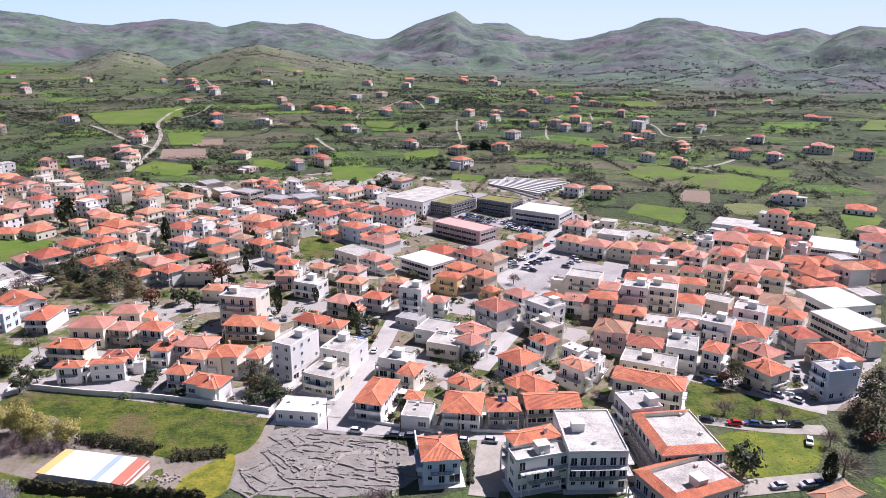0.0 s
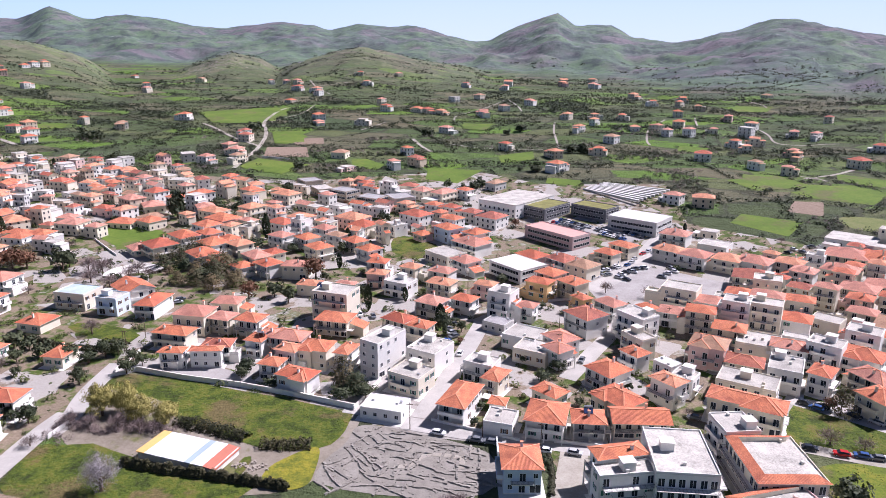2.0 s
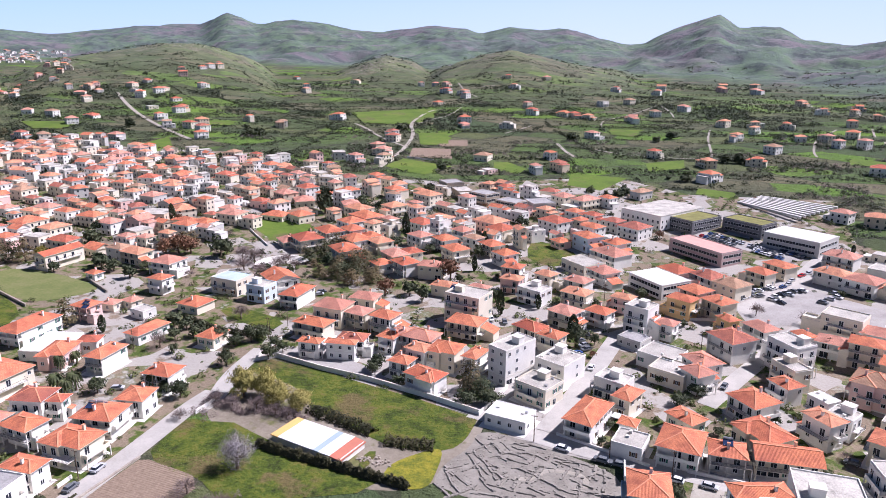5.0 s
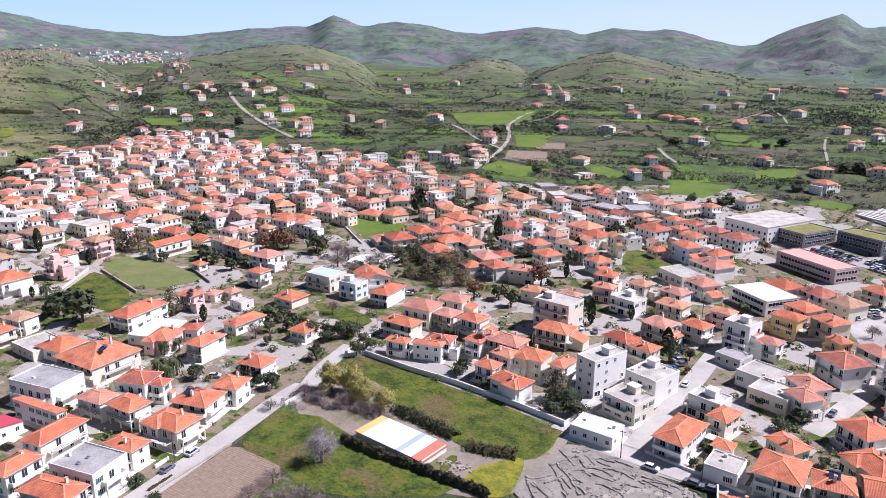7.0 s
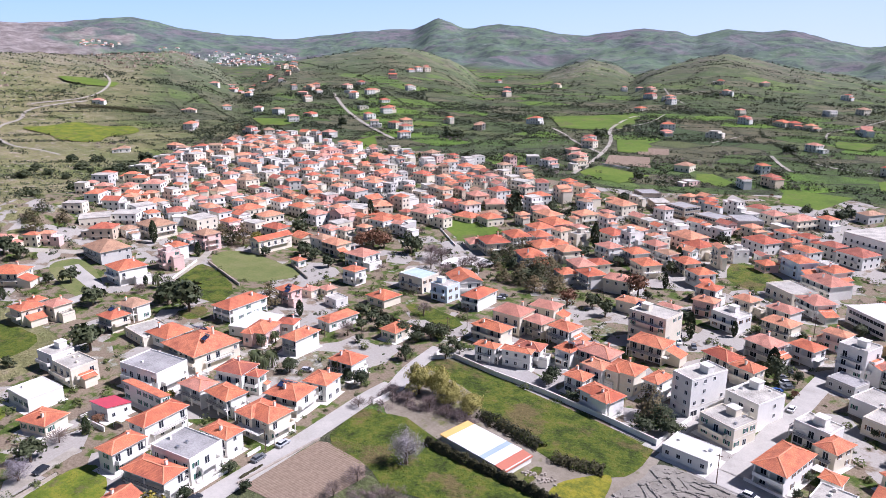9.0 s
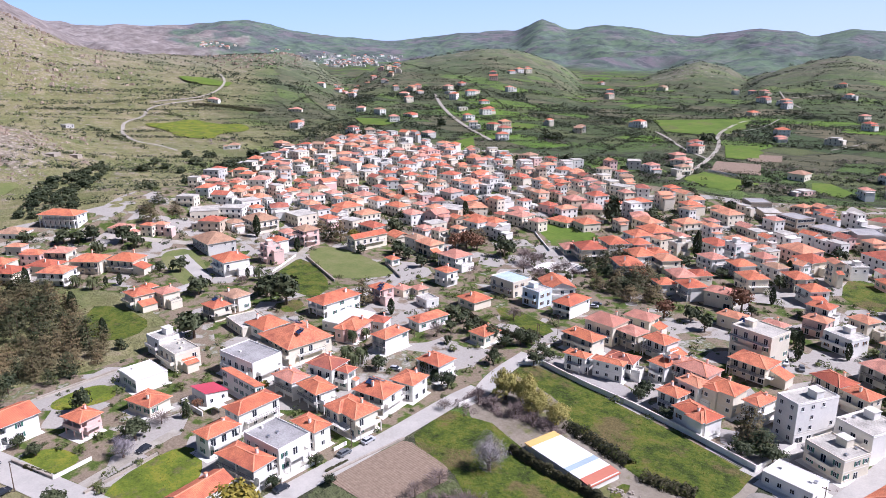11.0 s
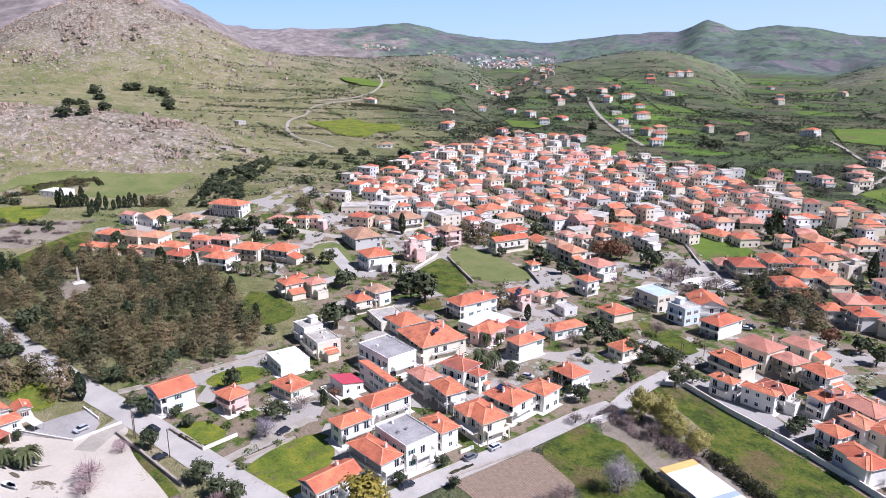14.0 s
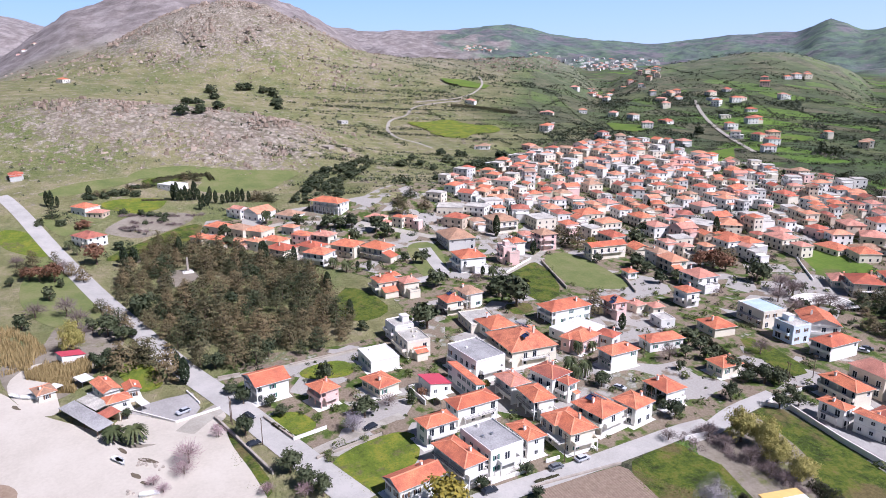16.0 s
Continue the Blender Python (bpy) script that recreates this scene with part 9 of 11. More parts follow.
def tree(kind, x, y, r, stature=1.0):
    options = KINDS["olive_far" if kind == "olive" and x * x + y * y > 250 * 250 else kind]
    v = tree_rng.randrange(len(options))
    tall = {"cypress": 0.62, "palm": 1.25}.get(kind, 1.0) * tree_rng.uniform(0.8, 1.3) * stature
    sink = 0.0
    if x * x + y * y > 430 * 430 and kind != "cypress":
        tall, sink = 0.85, 0.4 * r
    name, label = LABELS[kind]
    ob = new(name)
    wide = r * 0.55 if kind == "cypress" else r
    ob.matrix_world = pose(x, y, lift(x, y, 0) - sink, 0, 0, tree_rng.uniform(0, 360)) @ Matrix.Diagonal((wide, wide, r * tall, 1))
    tagged(ob, label, "tree", "trees")
    part("trunk", options[v][0], ob)
    part("crown", options[v][1], ob)
    return ob


def inside(p, poly):
    x, y = p
    hit = False
    for (x0, y0), (x1, y1) in zip(poly, poly[1:] + poly[:1]):
        if (y0 > y) != (y1 > y) and x < (x1 - x0) * (y - y0) / (y1 - y0) + x0:
            hit = not hit
    return hit


def wood(poly, spacing, kinds, radius, seed, clearing=None, stature=1.0):
    rng = random.Random(seed)
    xs, ys = [p[0] for p in poly], [p[1] for p in poly]
    done = []
    for _ in range(6000):
        p = (rng.uniform(min(xs), max(xs)), rng.uniform(min(ys), max(ys)))
        if clearing and (p[0] - clearing[0] - 11) ** 2 / 2.4 + (p[1] - clearing[1] + 2) ** 2 < 85:
            continue
        if inside(p, poly) and all((p[0] - q[0]) ** 2 + (p[1] - q[1]) ** 2 > spacing ** 2 for q in done):
            done.append(p)
            tree(rng.choice(kinds), p[0], p[1], radius * rng.choice([0.6, 0.8, 1.0, 1.0, 1.2, 1.35]), stature)
    return len(done)


# ---- cars ----


def car_meshes():
    """A small hatchback: shaped body, glasshouse, lamps, wheels; in several paints."""
    prof = [(-1.95, 0.35), (-2.0, 0.62), (-1.9, 0.86), (-1.05, 0.96), (1.75, 0.98), (1.98, 0.85), (2.0, 0.40)]
    body = Shape()
    hw = 0.84
    for k in range(len(prof)):
        a, b = prof[k], prof[(k + 1) % len(prof)]
        body.face([(a[0], -hw, a[1]), (b[0], -hw, b[1]), (b[0], hw, b[1]), (a[0], hw, a[1])][::-1])
    body.face([(p[0], -hw, p[1]) for p in prof][::-1])
    body.face([(p[0], hw, p[1]) for p in prof])
    roof = [(-0.45, 1.42), (1.35, 1.40)]
    body.face([(roof[0][0], -0.62, 1.44), (roof[1][0], -0.62, 1.42), (roof[1][0], 0.62, 1.42), (roof[0][0], 0.62, 1.44)])
    glass = Shape()
    lo = [(-1.1, -0.8, 0.95), (1.72, -0.8, 0.97), (1.72, 0.8, 0.97), (-1.1, 0.8, 0.95)]
    hi = [(-0.45, -0.62, 1.42), (1.35, -0.62, 1.40), (1.35, 0.62, 1.40), (-0.45, 0.62, 1.42)]
    for k in range(4):
        j = (k + 1) % 4
        glass.face([lo[k], lo[j], hi[j], hi[k]])
    glass.face(hi)
    wheel = Shape()
    wheel.cone((0, -0.1, 0), (0, 0.1, 0), 0.31, 0.31, 12)
    wheel.cone((0, -0.115, 0), (0, 0.115, 0), 0.18, 0.18, 8, 1)
    lamp = Shape()
    lamp.box(-2.01, -0.75, 0.64, -1.9, -0.45, 0.80)
    tyre = plain("tyre_rubber", (0.03, 0.03, 0.03), 0.8)
    paints = {}
    for name, c in (("white", (0.78, 0.78, 0.77)), ("silver", (0.50, 0.51, 0.53)), ("dark", (0.03, 0.035, 0.045)), ("grey", (0.16, 0.17, 0.18)), ("red", (0.45, 0.03, 0.03)), ("blue", (0.05, 0.10, 0.25))):
        m = plain("car_paint_" + name, c, 0.25, 0.04, 1.0)
        paints[name] = body.mesh("body", [m])
    return paints, glass.mesh("glasshouse", [GLASS]), wheel.mesh("wheel", [tyre, STEEL]), lamp.mesh("headlight", [FRAME])


PAINTS, CAR_GLASS, WHEEL, LAMPS = car_meshes()
car_rng = random.Random(5)
car_number = 0


def car(x, y, yaw, paint=""):
    global car_number
    car_number += 1
    name = car_rng.choice(["white", "white", "silver", "silver", "dark", "grey", "dark", "grey", "white", "dark", "grey", "silver", "red", "blue"])
    name = paint or name
    k = car_rng.uniform(0.96, 1.05)
    ob = new("car")
    ob.matrix_world = pose(x, y, lift(x, y, 0.19), 0, 0, yaw + car_rng.choice([0, 180])) @ Matrix.Diagonal((k, k, k, 1))
    tagged(ob, "parked %s hatchback car with dark windows" % name, "car", "parked cars")
    part("body", PAINTS[name], ob)
    part("glasshouse", CAR_GLASS, ob)
    if car_number < 45:
        part("headlight", LAMPS, ob)
        part("headlight", LAMPS, ob, pose(0, 1.2, 0))
        for px in (-1.25, 1.25):
            for py in (-0.76, 0.76):
                part("wheel", WHEEL, ob, pose(px, py, 0.31))
    return ob


# ---- walls, hedges, poles, sheds ----


def garden_wall(pts, high, kind):
    s = Shape()
    mat = WALLS["white"] if kind == "white" else WALLS["stone"]
    t = 0.14 if kind == "white" else 0.25
    p = [Vector((x, y, 0)) for x, y in pts]
    for a, b in zip(p, p[1:]):
        n = max(1, int((b - a).length / 6))
        for k in range(n):
            q, r = a.lerp(b, k / n), a.lerp(b, (k + 1) / n)
            d = (r - q).normalized()
            side = Vector((-d.y, d.x, 0))
            for w, z0, z1, slot in ((t, -0.4, high, 0), (t + 0.06, high, high + 0.08, 1)):
                c = []
                for e in (q, r):
                    g = lift(e.x, e.y, 0)
                    for sd in (-1, 1):
                        c.append([(e + side * sd * w).to_tuple()[:2] + (g + z,) for z in (z0, z1)])
                (a0, a1), (b0, b1), (c0, c1), (d0, d1) = c
                s.face([a0, c0, c1, a1], slot)
                s.face([d0, b0, b1, d1], slot)
                s.face([a1, c1, d1, b1], slot)
                s.face([b0, a0, a1, b1], slot)
                s.face([c0, d0, d1, c1], slot)
    ob = new("garden_wall", s.mesh("garden_wall", [mat, SLAB if kind == "white" else mat]))
    return tagged(ob, "low white plastered garden wall with a coping" if kind == "white" else "low dry-stone field wall", "wall")


def hedge(pts, high, wide):
    rng = np.random.default_rng(int(abs(pts[0][0]) * 7 + high * 10))
    c, facing = [], []
    for a, b in zip(pts, pts[1:]):
        a, b = np.array(a), np.array(b)
        n = int(np.linalg.norm(b - a) * (wide + 2 * high) * 27 / max(1, wide / 2.5))
        u = rng.uniform(0, 1, n)[:, None]
        p = a + (b - a) * u
        d = (b - a) / np.linalg.norm(b - a)
        ang = rng.uniform(0, math.pi, n)
        bulge = 0.8 + 0.14 * np.sin(p[:, 0] * 0.9) * np.sin(p[:, 1] * 0.7 + 1) + 0.12 * np.sin(p[:, 0] * 2.3 + p[:, 1] * 1.9) + 0.06 * np.sin(p[:, 0] * 5.1)
        off = np.cos(ang) * wide / 2 * rng.uniform(0.7, 1.05, n) * bulge
        z = np.abs(np.sin(ang)) * high * rng.uniform(0.6, 1.05, n) * bulge
        q = np.concatenate([p + np.stack([-d[1] * off, d[0] * off], 1), z[:, None]], 1)
        c.append(q)
        facing.append(np.stack([-d[1] * np.cos(ang), d[0] * np.cos(ang), np.abs(np.sin(ang)) + 0.1], 1))
    c = np.concatenate(c)
    c[:, 2] += np.array([lift(x, y, 0) for x, y in c[:, :2]])
    ob = new("hedge", quads_mesh("hedge", soup(c, 0.3, 3, 0.8, np.concatenate(facing)), HEDGE))
    return tagged(ob, "dense dark green hedge with an uneven top", "hedge")


def pole(x, y):
    ob = thing("utility_pole", pose(x, y, lift(x, y, 0)), "weathered wooden utility pole with a crossarm", "pole", "utility poles")
    s = Shape()
    s.cone((0, 0, -0.5), (0, 0, 8.2), 0.14, 0.09, 8)
    part("mast", s.mesh("mast", [BARK]), ob)
    s = Shape()
    s.box(-0.9, -0.06, 7.6, 0.9, 0.06, 7.75)
    part("crossarm", s.mesh("crossarm", [BARK]), ob)
    return ob


def solar(hx, hy, yaw, lx, ly, half, eave, roof):
    """A solar water heater lying on the slope of a house roof."""
    z, tilt, turn = eave + 0.45, 24, 0
    m = pose(hx, hy, 0, 0, 0, yaw) @ pose(lx, ly, z)
    if roof in ("h", "g"):
        side = -1 if ly < 0 else 1
        rise = (half - min(half, abs(ly))) * 0.4
        m = pose(hx, hy, 0, 0, 0, yaw) @ pose(lx, ly, eave + rise + 0.50, 0, 0, 0 if side < 0 else 180)
        tilt = 20
    ob = thing("solar_water_heater", m, "roof-top solar water heater with a dark panel and steel tank", "solar heater", "solar heaters")
    s = Shape()
    a = radians(tilt)
    for k in (-0.62, 0.62):
        lo, hi = (k, -1.0 * math.cos(a), 0.10 - 1.0 * math.sin(a)), (k, 1.0 * math.cos(a), 0.10 + 1.0 * math.sin(a))
        s.beam(lo, hi, 1.16, 0.1)
    part("panel", s.mesh("panel", [SOLAR]), ob)
    s = Shape()
    s.cone((-1.1, 1.15 * math.cos(a), 0.45 + math.sin(a)), (1.1, 1.15 * math.cos(a), 0.45 + math.sin(a)), 0.27, 0.27, 10)
    part("tank", s.mesh("tank", [STEEL]), ob)
    for k in (-0.9, 0.9):
        for y0, z0, z1 in ((0.9, -0.5, 0.6), (-0.9, -0.9, -0.1)):
            s = Shape()
            s.box(k - 0.04, y0, z0, k + 0.04, y0 + 0.08, z1)
            part("leg", s.mesh("leg", [STEEL]), ob)
    return ob


def striped_shed(left, near, right):
    """The long hall with bands of colour across its low roof."""
    L, F, R = (Vector((*p, 0)) for p in (left, near, right))
    u, v = F - L, R - F
    w, d = u.length, v.length
    yaw = math.degrees(math.atan2(u.y, u.x))
    c = (L + R) / 2
    ob = thing("sports_shed", pose(c.x, c.y, 0, 0, 0, yaw), "long low shed with white, orange, blue and red roof bands", "shed")
    s = Shape()
    s.box(-w / 2, -d / 2, -0.3, w / 2, d / 2, 1.9)
    part("wall", s.mesh("wall", [WALLS["white"]]), ob)
    bands = [(0.0, 0.10, (0.75, 0.48, 0.16), "orange"), (0.10, 0.62, (0.80, 0.79, 0.77), "white"), (0.62, 0.70, (0.36, 0.44, 0.48), "grey-blue"), (0.70, 0.86, (0.80, 0.79, 0.77), "white"), (0.86, 1.0, (0.48, 0.17, 0.11), "red")]
    for a, b, colour, word in bands:
        s = Shape()
        x0, x1 = w * (a - 0.5) - (0.3 if a == 0 else 0), w * (b - 0.5) + (0.3 if b == 1 else 0)
        drop = 0.9 if word == "red" else 0.0
        y = d / 2 + 0.3
        low = [(x0, -y, 1.9), (x1, -y, 1.9 - drop * 0.4), (x1, y, 1.9 - drop * 0.4), (x0, y, 1.9)]
        high = [(p[0], p[1], p[2] + 0.3) for p in low]
        s.face(high)
        s.face(low[::-1])
        for k in range(4):
            j = (k + 1) % 4
            s.face([low[k], low[j], high[j], high[k]])
        part("roof_panel", s.mesh("roof_panel", [plain("roof_band_" + word.replace("-", "_"), colour, 0.6, 0.12, 0.6)]), ob, label=word + " roof band")
    return ob


tree('bare', -16.3, 134.7, 3.0)
tree('bare', -13.7, 137.5, 2.4)
tree('bare', -86.7, 116.3, 2.8)
tree('bare', -90.3, 115.4, 3.5)
tree('mimosa', -125.3, 78.0, 6.0)
tree('bare', -102.5, 110.7, 2.8)
tree('olive', -143.8, 54.5, 2.9)
tree('olive', 4.9, 155.3, 2.1)
tree('bare', -102.2, 118.7, 3.6)
tree('olive', -120.8, 99.9, 1.8)
tree('olive', -129.3, 89.8, 2.2)
tree('olive', -149.0, 52.0, 3.3)
tree('judas', -161.9, 20.6, 2.3)
tree('blossom', -97.2, 131.3, 6.1)
tree('olive', 72.6, 147.6, 4.7)
tree('olive', -157.0, 50.0, 3.8)
tree('olive', -130.2, 102.6, 2.1)
tree('judas', -166.2, 18.7, 2.3)
tree('judas', -167.9, 26.0, 3.5)
tree('cypress', 91.2, 144.0, 2.8)
tree('olive', -13.9, 172.8, 1.7)
tree('judas', -172.4, 27.7, 4.0)
tree('bare', 96.4, 147.1, 5.8)
tree('palm', 39.2, 173.8, 1.5)
tree('judas', -150.2, 42.7, 2.2)
tree('judas', -145.2, 50.5, 2.6)
tree('judas', -186.7, 36.7, 1.6)
tree('olive', -13.1, 182.4, 1.7)
tree('blossom', -168.9, 70.7, 4.9)
tree('olive', -179.8, 43.5, 3.2)
tree('judas', -182.6, 36.8, 2.5)
tree('olive', 15.1, 188.4, 1.9)
tree('palm', -192.8, 11.4, 3.3, 0.62)
tree('palm', -189.6, 16.3, 3.5, 0.66)
tree('bare', 100.5, 160.8, 3.0)
tree('olive', -54.3, 182.1, 3.4)
tree('olive', -47.3, 184.1, 3.9)
tree('olive', -175.0, 76.4, 4.7)
tree('pine', -51.1, 186.2, 3.9)
tree('bare', 78.9, 176.4, 4.0)
tree('bare', -126.7, 146.2, 2.7)
tree('reed', -117.6, 163.5, 5.4)
tree('reed', -111.4, 166.0, 4.6)
tree('reed', -106.2, 163.6, 5.2)
tree('reed', -97.8, 162.0, 4.9)
tree('bare', -123.0, 157.3, 3.0)
tree('bare', -117.0, 157.0, 2.6)
tree('bare', -109.2, 157.4, 3.4)
tree('bare', -103.0, 157.6, 3.2)
tree('bare', -98.4, 157.0, 2.4)
tree('olive', -186.1, 55.3, 2.6)
tree('bare', 87.0, 175.2, 3.1)
tree('russet', 111.8, 161.2, 3.6)
tree('bare', 94.1, 173.8, 3.1)
tree('bare', -178.4, 85.3, 3.5)
tree('pine', -55.4, 190.0, 3.9)
tree('olive', -193.6, 53.4, 2.2)
tree('pine', 114.6, 165.5, 4.6)
tree('olive', -77.9, 187.1, 2.3)
tree('olive', 30.2, 200.5, 1.8)
tree('olive', -198.8, 46.6, 2.7)
tree('olive', -204.3, 14.9, 1.8)
tree('olive', -135.1, 156.6, 3.1)
tree('pine', 115.2, 174.2, 3.7)
tree('mimosa', -174.1, 115.7, 2.2)
tree('olive', -88.6, 191.1, 2.3)
tree('olive', -141.3, 157.9, 2.7)
tree('olive', -207.5, 44.6, 2.8)
tree('pine', 87.9, 193.4, 3.3)
tree('olive', -200.7, 72.4, 3.8)
tree('olive', -88.3, 194.2, 3.2)
tree('russet', 85.9, 196.2, 2.4)
tree('olive', -1.7, 214.4, 1.9)
tree('pine', 120.0, 178.0, 4.6)
tree('palm', -146.8, 159.8, 2.9)
tree('olive', -160.6, 150.6, 3.4)
tree('palm', -166.8, 145.4, 2.2)
tree('cypress', -219.9, 32.6, 2.9)
tree('palm', -168.1, 149.8, 2.4)
tree('olive', -136.0, 180.0, 3.1)
tree('olive', -125.8, 188.8, 2.9)
tree('palm', -173.1, 147.8, 2.7)
tree('pine', -226.3, 28.3, 4.6)
tree('olive', -124.1, 195.1, 2.1)
tree('pine', 131.0, 191.6, 4.6)
tree('olive', -128.4, 197.1, 2.6)
tree('olive', -30.9, 234.2, 4.7)
tree('olive', 36.8, 233.9, 3.1)
tree('olive', -24.9, 237.9, 2.3)
tree('pine', -238.7, 14.9, 4.6)
tree('olive', 34.0, 237.4, 3.1)
tree('olive', -142.5, 194.4, 3.5)
tree('olive', -241.3, 9.4, 3.7)
tree('pine', -240.5, 23.7, 4.6)
tree('olive', -139.3, 198.9, 3.3)
tree('palm', -183.8, 158.8, 1.9)
tree('olive', -136.7, 202.0, 3.2)
tree('cypress', -33.3, 242.6, 3.2)
tree('olive', -149.4, 194.8, 3.6)
tree('palm', -182.9, 164.4, 1.9)
tree('olive', -245.9, 11.7, 3.2)
tree('pine', -246.1, 20.6, 4.6)
tree('bare', -166.3, 184.1, 3.8)
tree('olive', -159.8, 196.9, 3.4)
tree('olive', -238.6, 99.2, 2.7)
tree('olive', -229.6, 121.9, 6.8)
tree('reed', -262.0, 0.5, 5.7)
tree('olive', -168.5, 200.7, 3.2)
tree('olive', -174.4, 201.0, 4.1)
tree('olive', 4.0, 266.5, 1.7)
tree('bare', -156.1, 216.7, 4.1)
tree('olive', -266.7, 16.7, 4.0)
tree('cypress', -250.6, 98.2, 2.5)
tree('cypress', -256.8, 92.3, 2.1)
tree('olive', -274.4, 11.9, 4.2)
tree('olive', -97.5, 257.7, 3.6)
tree('bare', -275.6, 1.9, 5.4)
tree('olive', -69.3, 268.4, 3.0)
tree('olive', -30.2, 276.7, 2.4)
tree('olive', -282.6, 6.8, 3.6)
tree('olive', -105.4, 263.2, 3.7)
tree('russet', -114.9, 259.6, 4.9)
tree('pine', -212.9, 187.9, 4.6)
tree('olive', -234.8, 165.4, 7.5)
tree('bare', 48.1, 284.2, 4.0)
tree('bare', 30.6, 288.4, 3.1)
tree('olive', -13.4, 293.2, 3.1)
tree('olive', -295.4, -17.3, 3.8)
tree('olive', -249.4, 165.6, 5.7)
tree('cypress', -282.7, 99.1, 3.2)
tree('russet', -95.4, 287.3, 6.0)
tree('olive', -254.6, 174.1, 5.2)
tree('olive', -272.8, 146.7, 5.3)
tree('bare', -271.5, 166.8, 3.3)
tree('bare', -179.4, 264.5, 5.4)
tree('palm', -271.3, 175.5, 2.5)
tree('bare', -170.1, 279.9, 4.2)
tree('bare', -177.7, 276.5, 4.2)
tree('olive', -329.0, -9.2, 3.5)
tree('bare', -191.2, 269.0, 5.0)
tree('bare', -177.2, 283.0, 4.3)
tree('palm', -312.6, 117.7, 2.6)
tree('olive', -232.6, 241.6, 4.2)
tree('cypress', -310.0, 128.4, 2.1)
tree('palm', -320.3, 113.6, 2.7)
tree('bare', -192.8, 280.2, 5.8)
tree('olive', -94.6, 328.6, 3.6)
tree('olive', -233.2, 252.3, 3.5)
tree('bare', -200.3, 281.3, 5.2)
tree('cypress', -332.8, 97.5, 2.9)
tree('olive', -309.7, 156.7, 4.4)
tree('cypress', -336.8, 84.0, 3.7)
tree('olive', -119.6, 325.9, 3.7)
tree('olive', -247.5, 247.4, 4.2)
tree('olive', -316.9, 150.4, 3.6)
tree('olive', -214.3, 283.1, 5.3)
tree('olive', -254.6, 247.6, 5.3)
tree('russet', -355.7, -7.9, 5.3)
tree('olive', -139.8, 327.4, 3.8)
tree('russet', -359.0, -14.2, 4.6)
tree('olive', -214.8, 288.4, 3.7)
tree('olive', -272.3, 236.6, 3.0)
tree('olive', -259.9, 251.6, 3.7)
tree('russet', -362.8, -18.5, 4.6)
tree('russet', -232.0, 282.5, 5.5)
tree('russet', -241.2, 275.7, 5.5)
tree('cypress', -366.0, 22.0, 3.1)
tree('cypress', -356.2, 86.7, 3.1)
tree('bare', -366.9, -4.6, 4.7)
tree('cypress', -367.4, 26.6, 3.1)
tree('russet', -238.8, 281.6, 5.6)
tree('olive', -223.6, 296.8, 3.9)
tree('cypress', -372.6, 26.0, 2.3)
tree('pine', -240.8, 287.9, 4.4)
tree('cypress', -374.8, 21.4, 1.9)
tree('cypress', -141.7, 347.7, 4.0)
tree('olive', -99.6, 362.6, 3.1)
tree('russet', -376.2, 9.9, 6.4)
tree('cypress', -377.7, 48.9, 2.9)
tree('pine', -241.8, 295.4, 4.5)
tree('pine', -295.7, 242.0, 4.6)
tree('olive', -358.3, 137.5, 4.0)
tree('bare', -385.1, -25.0, 4.0)
tree('olive', -378.8, 74.1, 4.0)
tree('mimosa', -294.7, 250.1, 4.0)
tree('pine', -303.3, 241.6, 4.6)
tree('olive', -357.9, 156.2, 4.8)
tree('olive', -284.9, 272.0, 4.9)
tree('palm', -394.8, 1.2, 2.0)
tree('olive', -168.2, 357.2, 2.9)
tree('cypress', -334.1, 214.2, 3.6)
tree('olive', -396.5, 20.9, 3.6)
tree('olive', -367.1, 154.1, 5.8)
tree('palm', -388.9, 91.8, 2.5)
tree('pine', -316.7, 244.9, 4.6)
tree('olive', -88.0, 391.8, 4.2)
tree('olive', -396.7, 75.0, 4.2)
tree('palm', -404.3, -2.3, 2.6)
tree('olive', -381.8, 137.5, 5.0)
tree('olive', -379.6, 144.1, 5.0)
tree('olive', -385.7, 131.6, 5.0)
tree('palm', -403.0, 66.1, 2.1)
tree('olive', -436.0, 47.0, 3.2)
tree('olive', -396.5, 116.3, 4.3)
tree('olive', -300.4, 292.8, 4.3)
tree('pine', -380.9, 176.3, 4.6)
tree('olive', -322.7, 272.7, 3.5)
tree('palm', -410.4, 101.7, 3.0)
tree('bare', -424.0, 30.8, 3.6)
tree('cypress', -278.0, 324.5, 3.2)
tree('olive', -206.9, 375.8, 7.3)
tree('pine', -386.4, 193.7, 4.6)
tree('palm', -356.8, 244.2, 2.7)
tree('olive', -237.8, 361.8, 3.2)
tree('pine', -395.8, 179.8, 4.6)
tree('russet', -437.0, 4.3, 5.5)
tree('olive', -189.8, 395.5, 4.5)
tree('olive', -179.9, 400.6, 4.5)
tree('olive', -444.0, -6.7, 4.0)
tree('pine', -403.6, 191.7, 4.6)
tree('olive', -162.7, 417.3, 3.3)
tree('olive', -447.7, -17.5, 3.7)
tree('olive', -196.2, 404.7, 4.6)
tree('olive', -455.8, 26.1, 3.4)
tree('pine', -459.0, -11.0, 4.6)
tree('olive', -48.1, 458.8, 5.3)
tree('olive', -230.0, 414.8, 4.9)
tree('olive', -42.5, 473.1, 4.9)
tree('olive', -166.0, 448.0, 4.9)
tree('olive', -435.9, 200.8, 5.3)
tree('olive', -38.7, 478.9, 5.6)
tree('olive', -329.2, 350.6, 4.0)
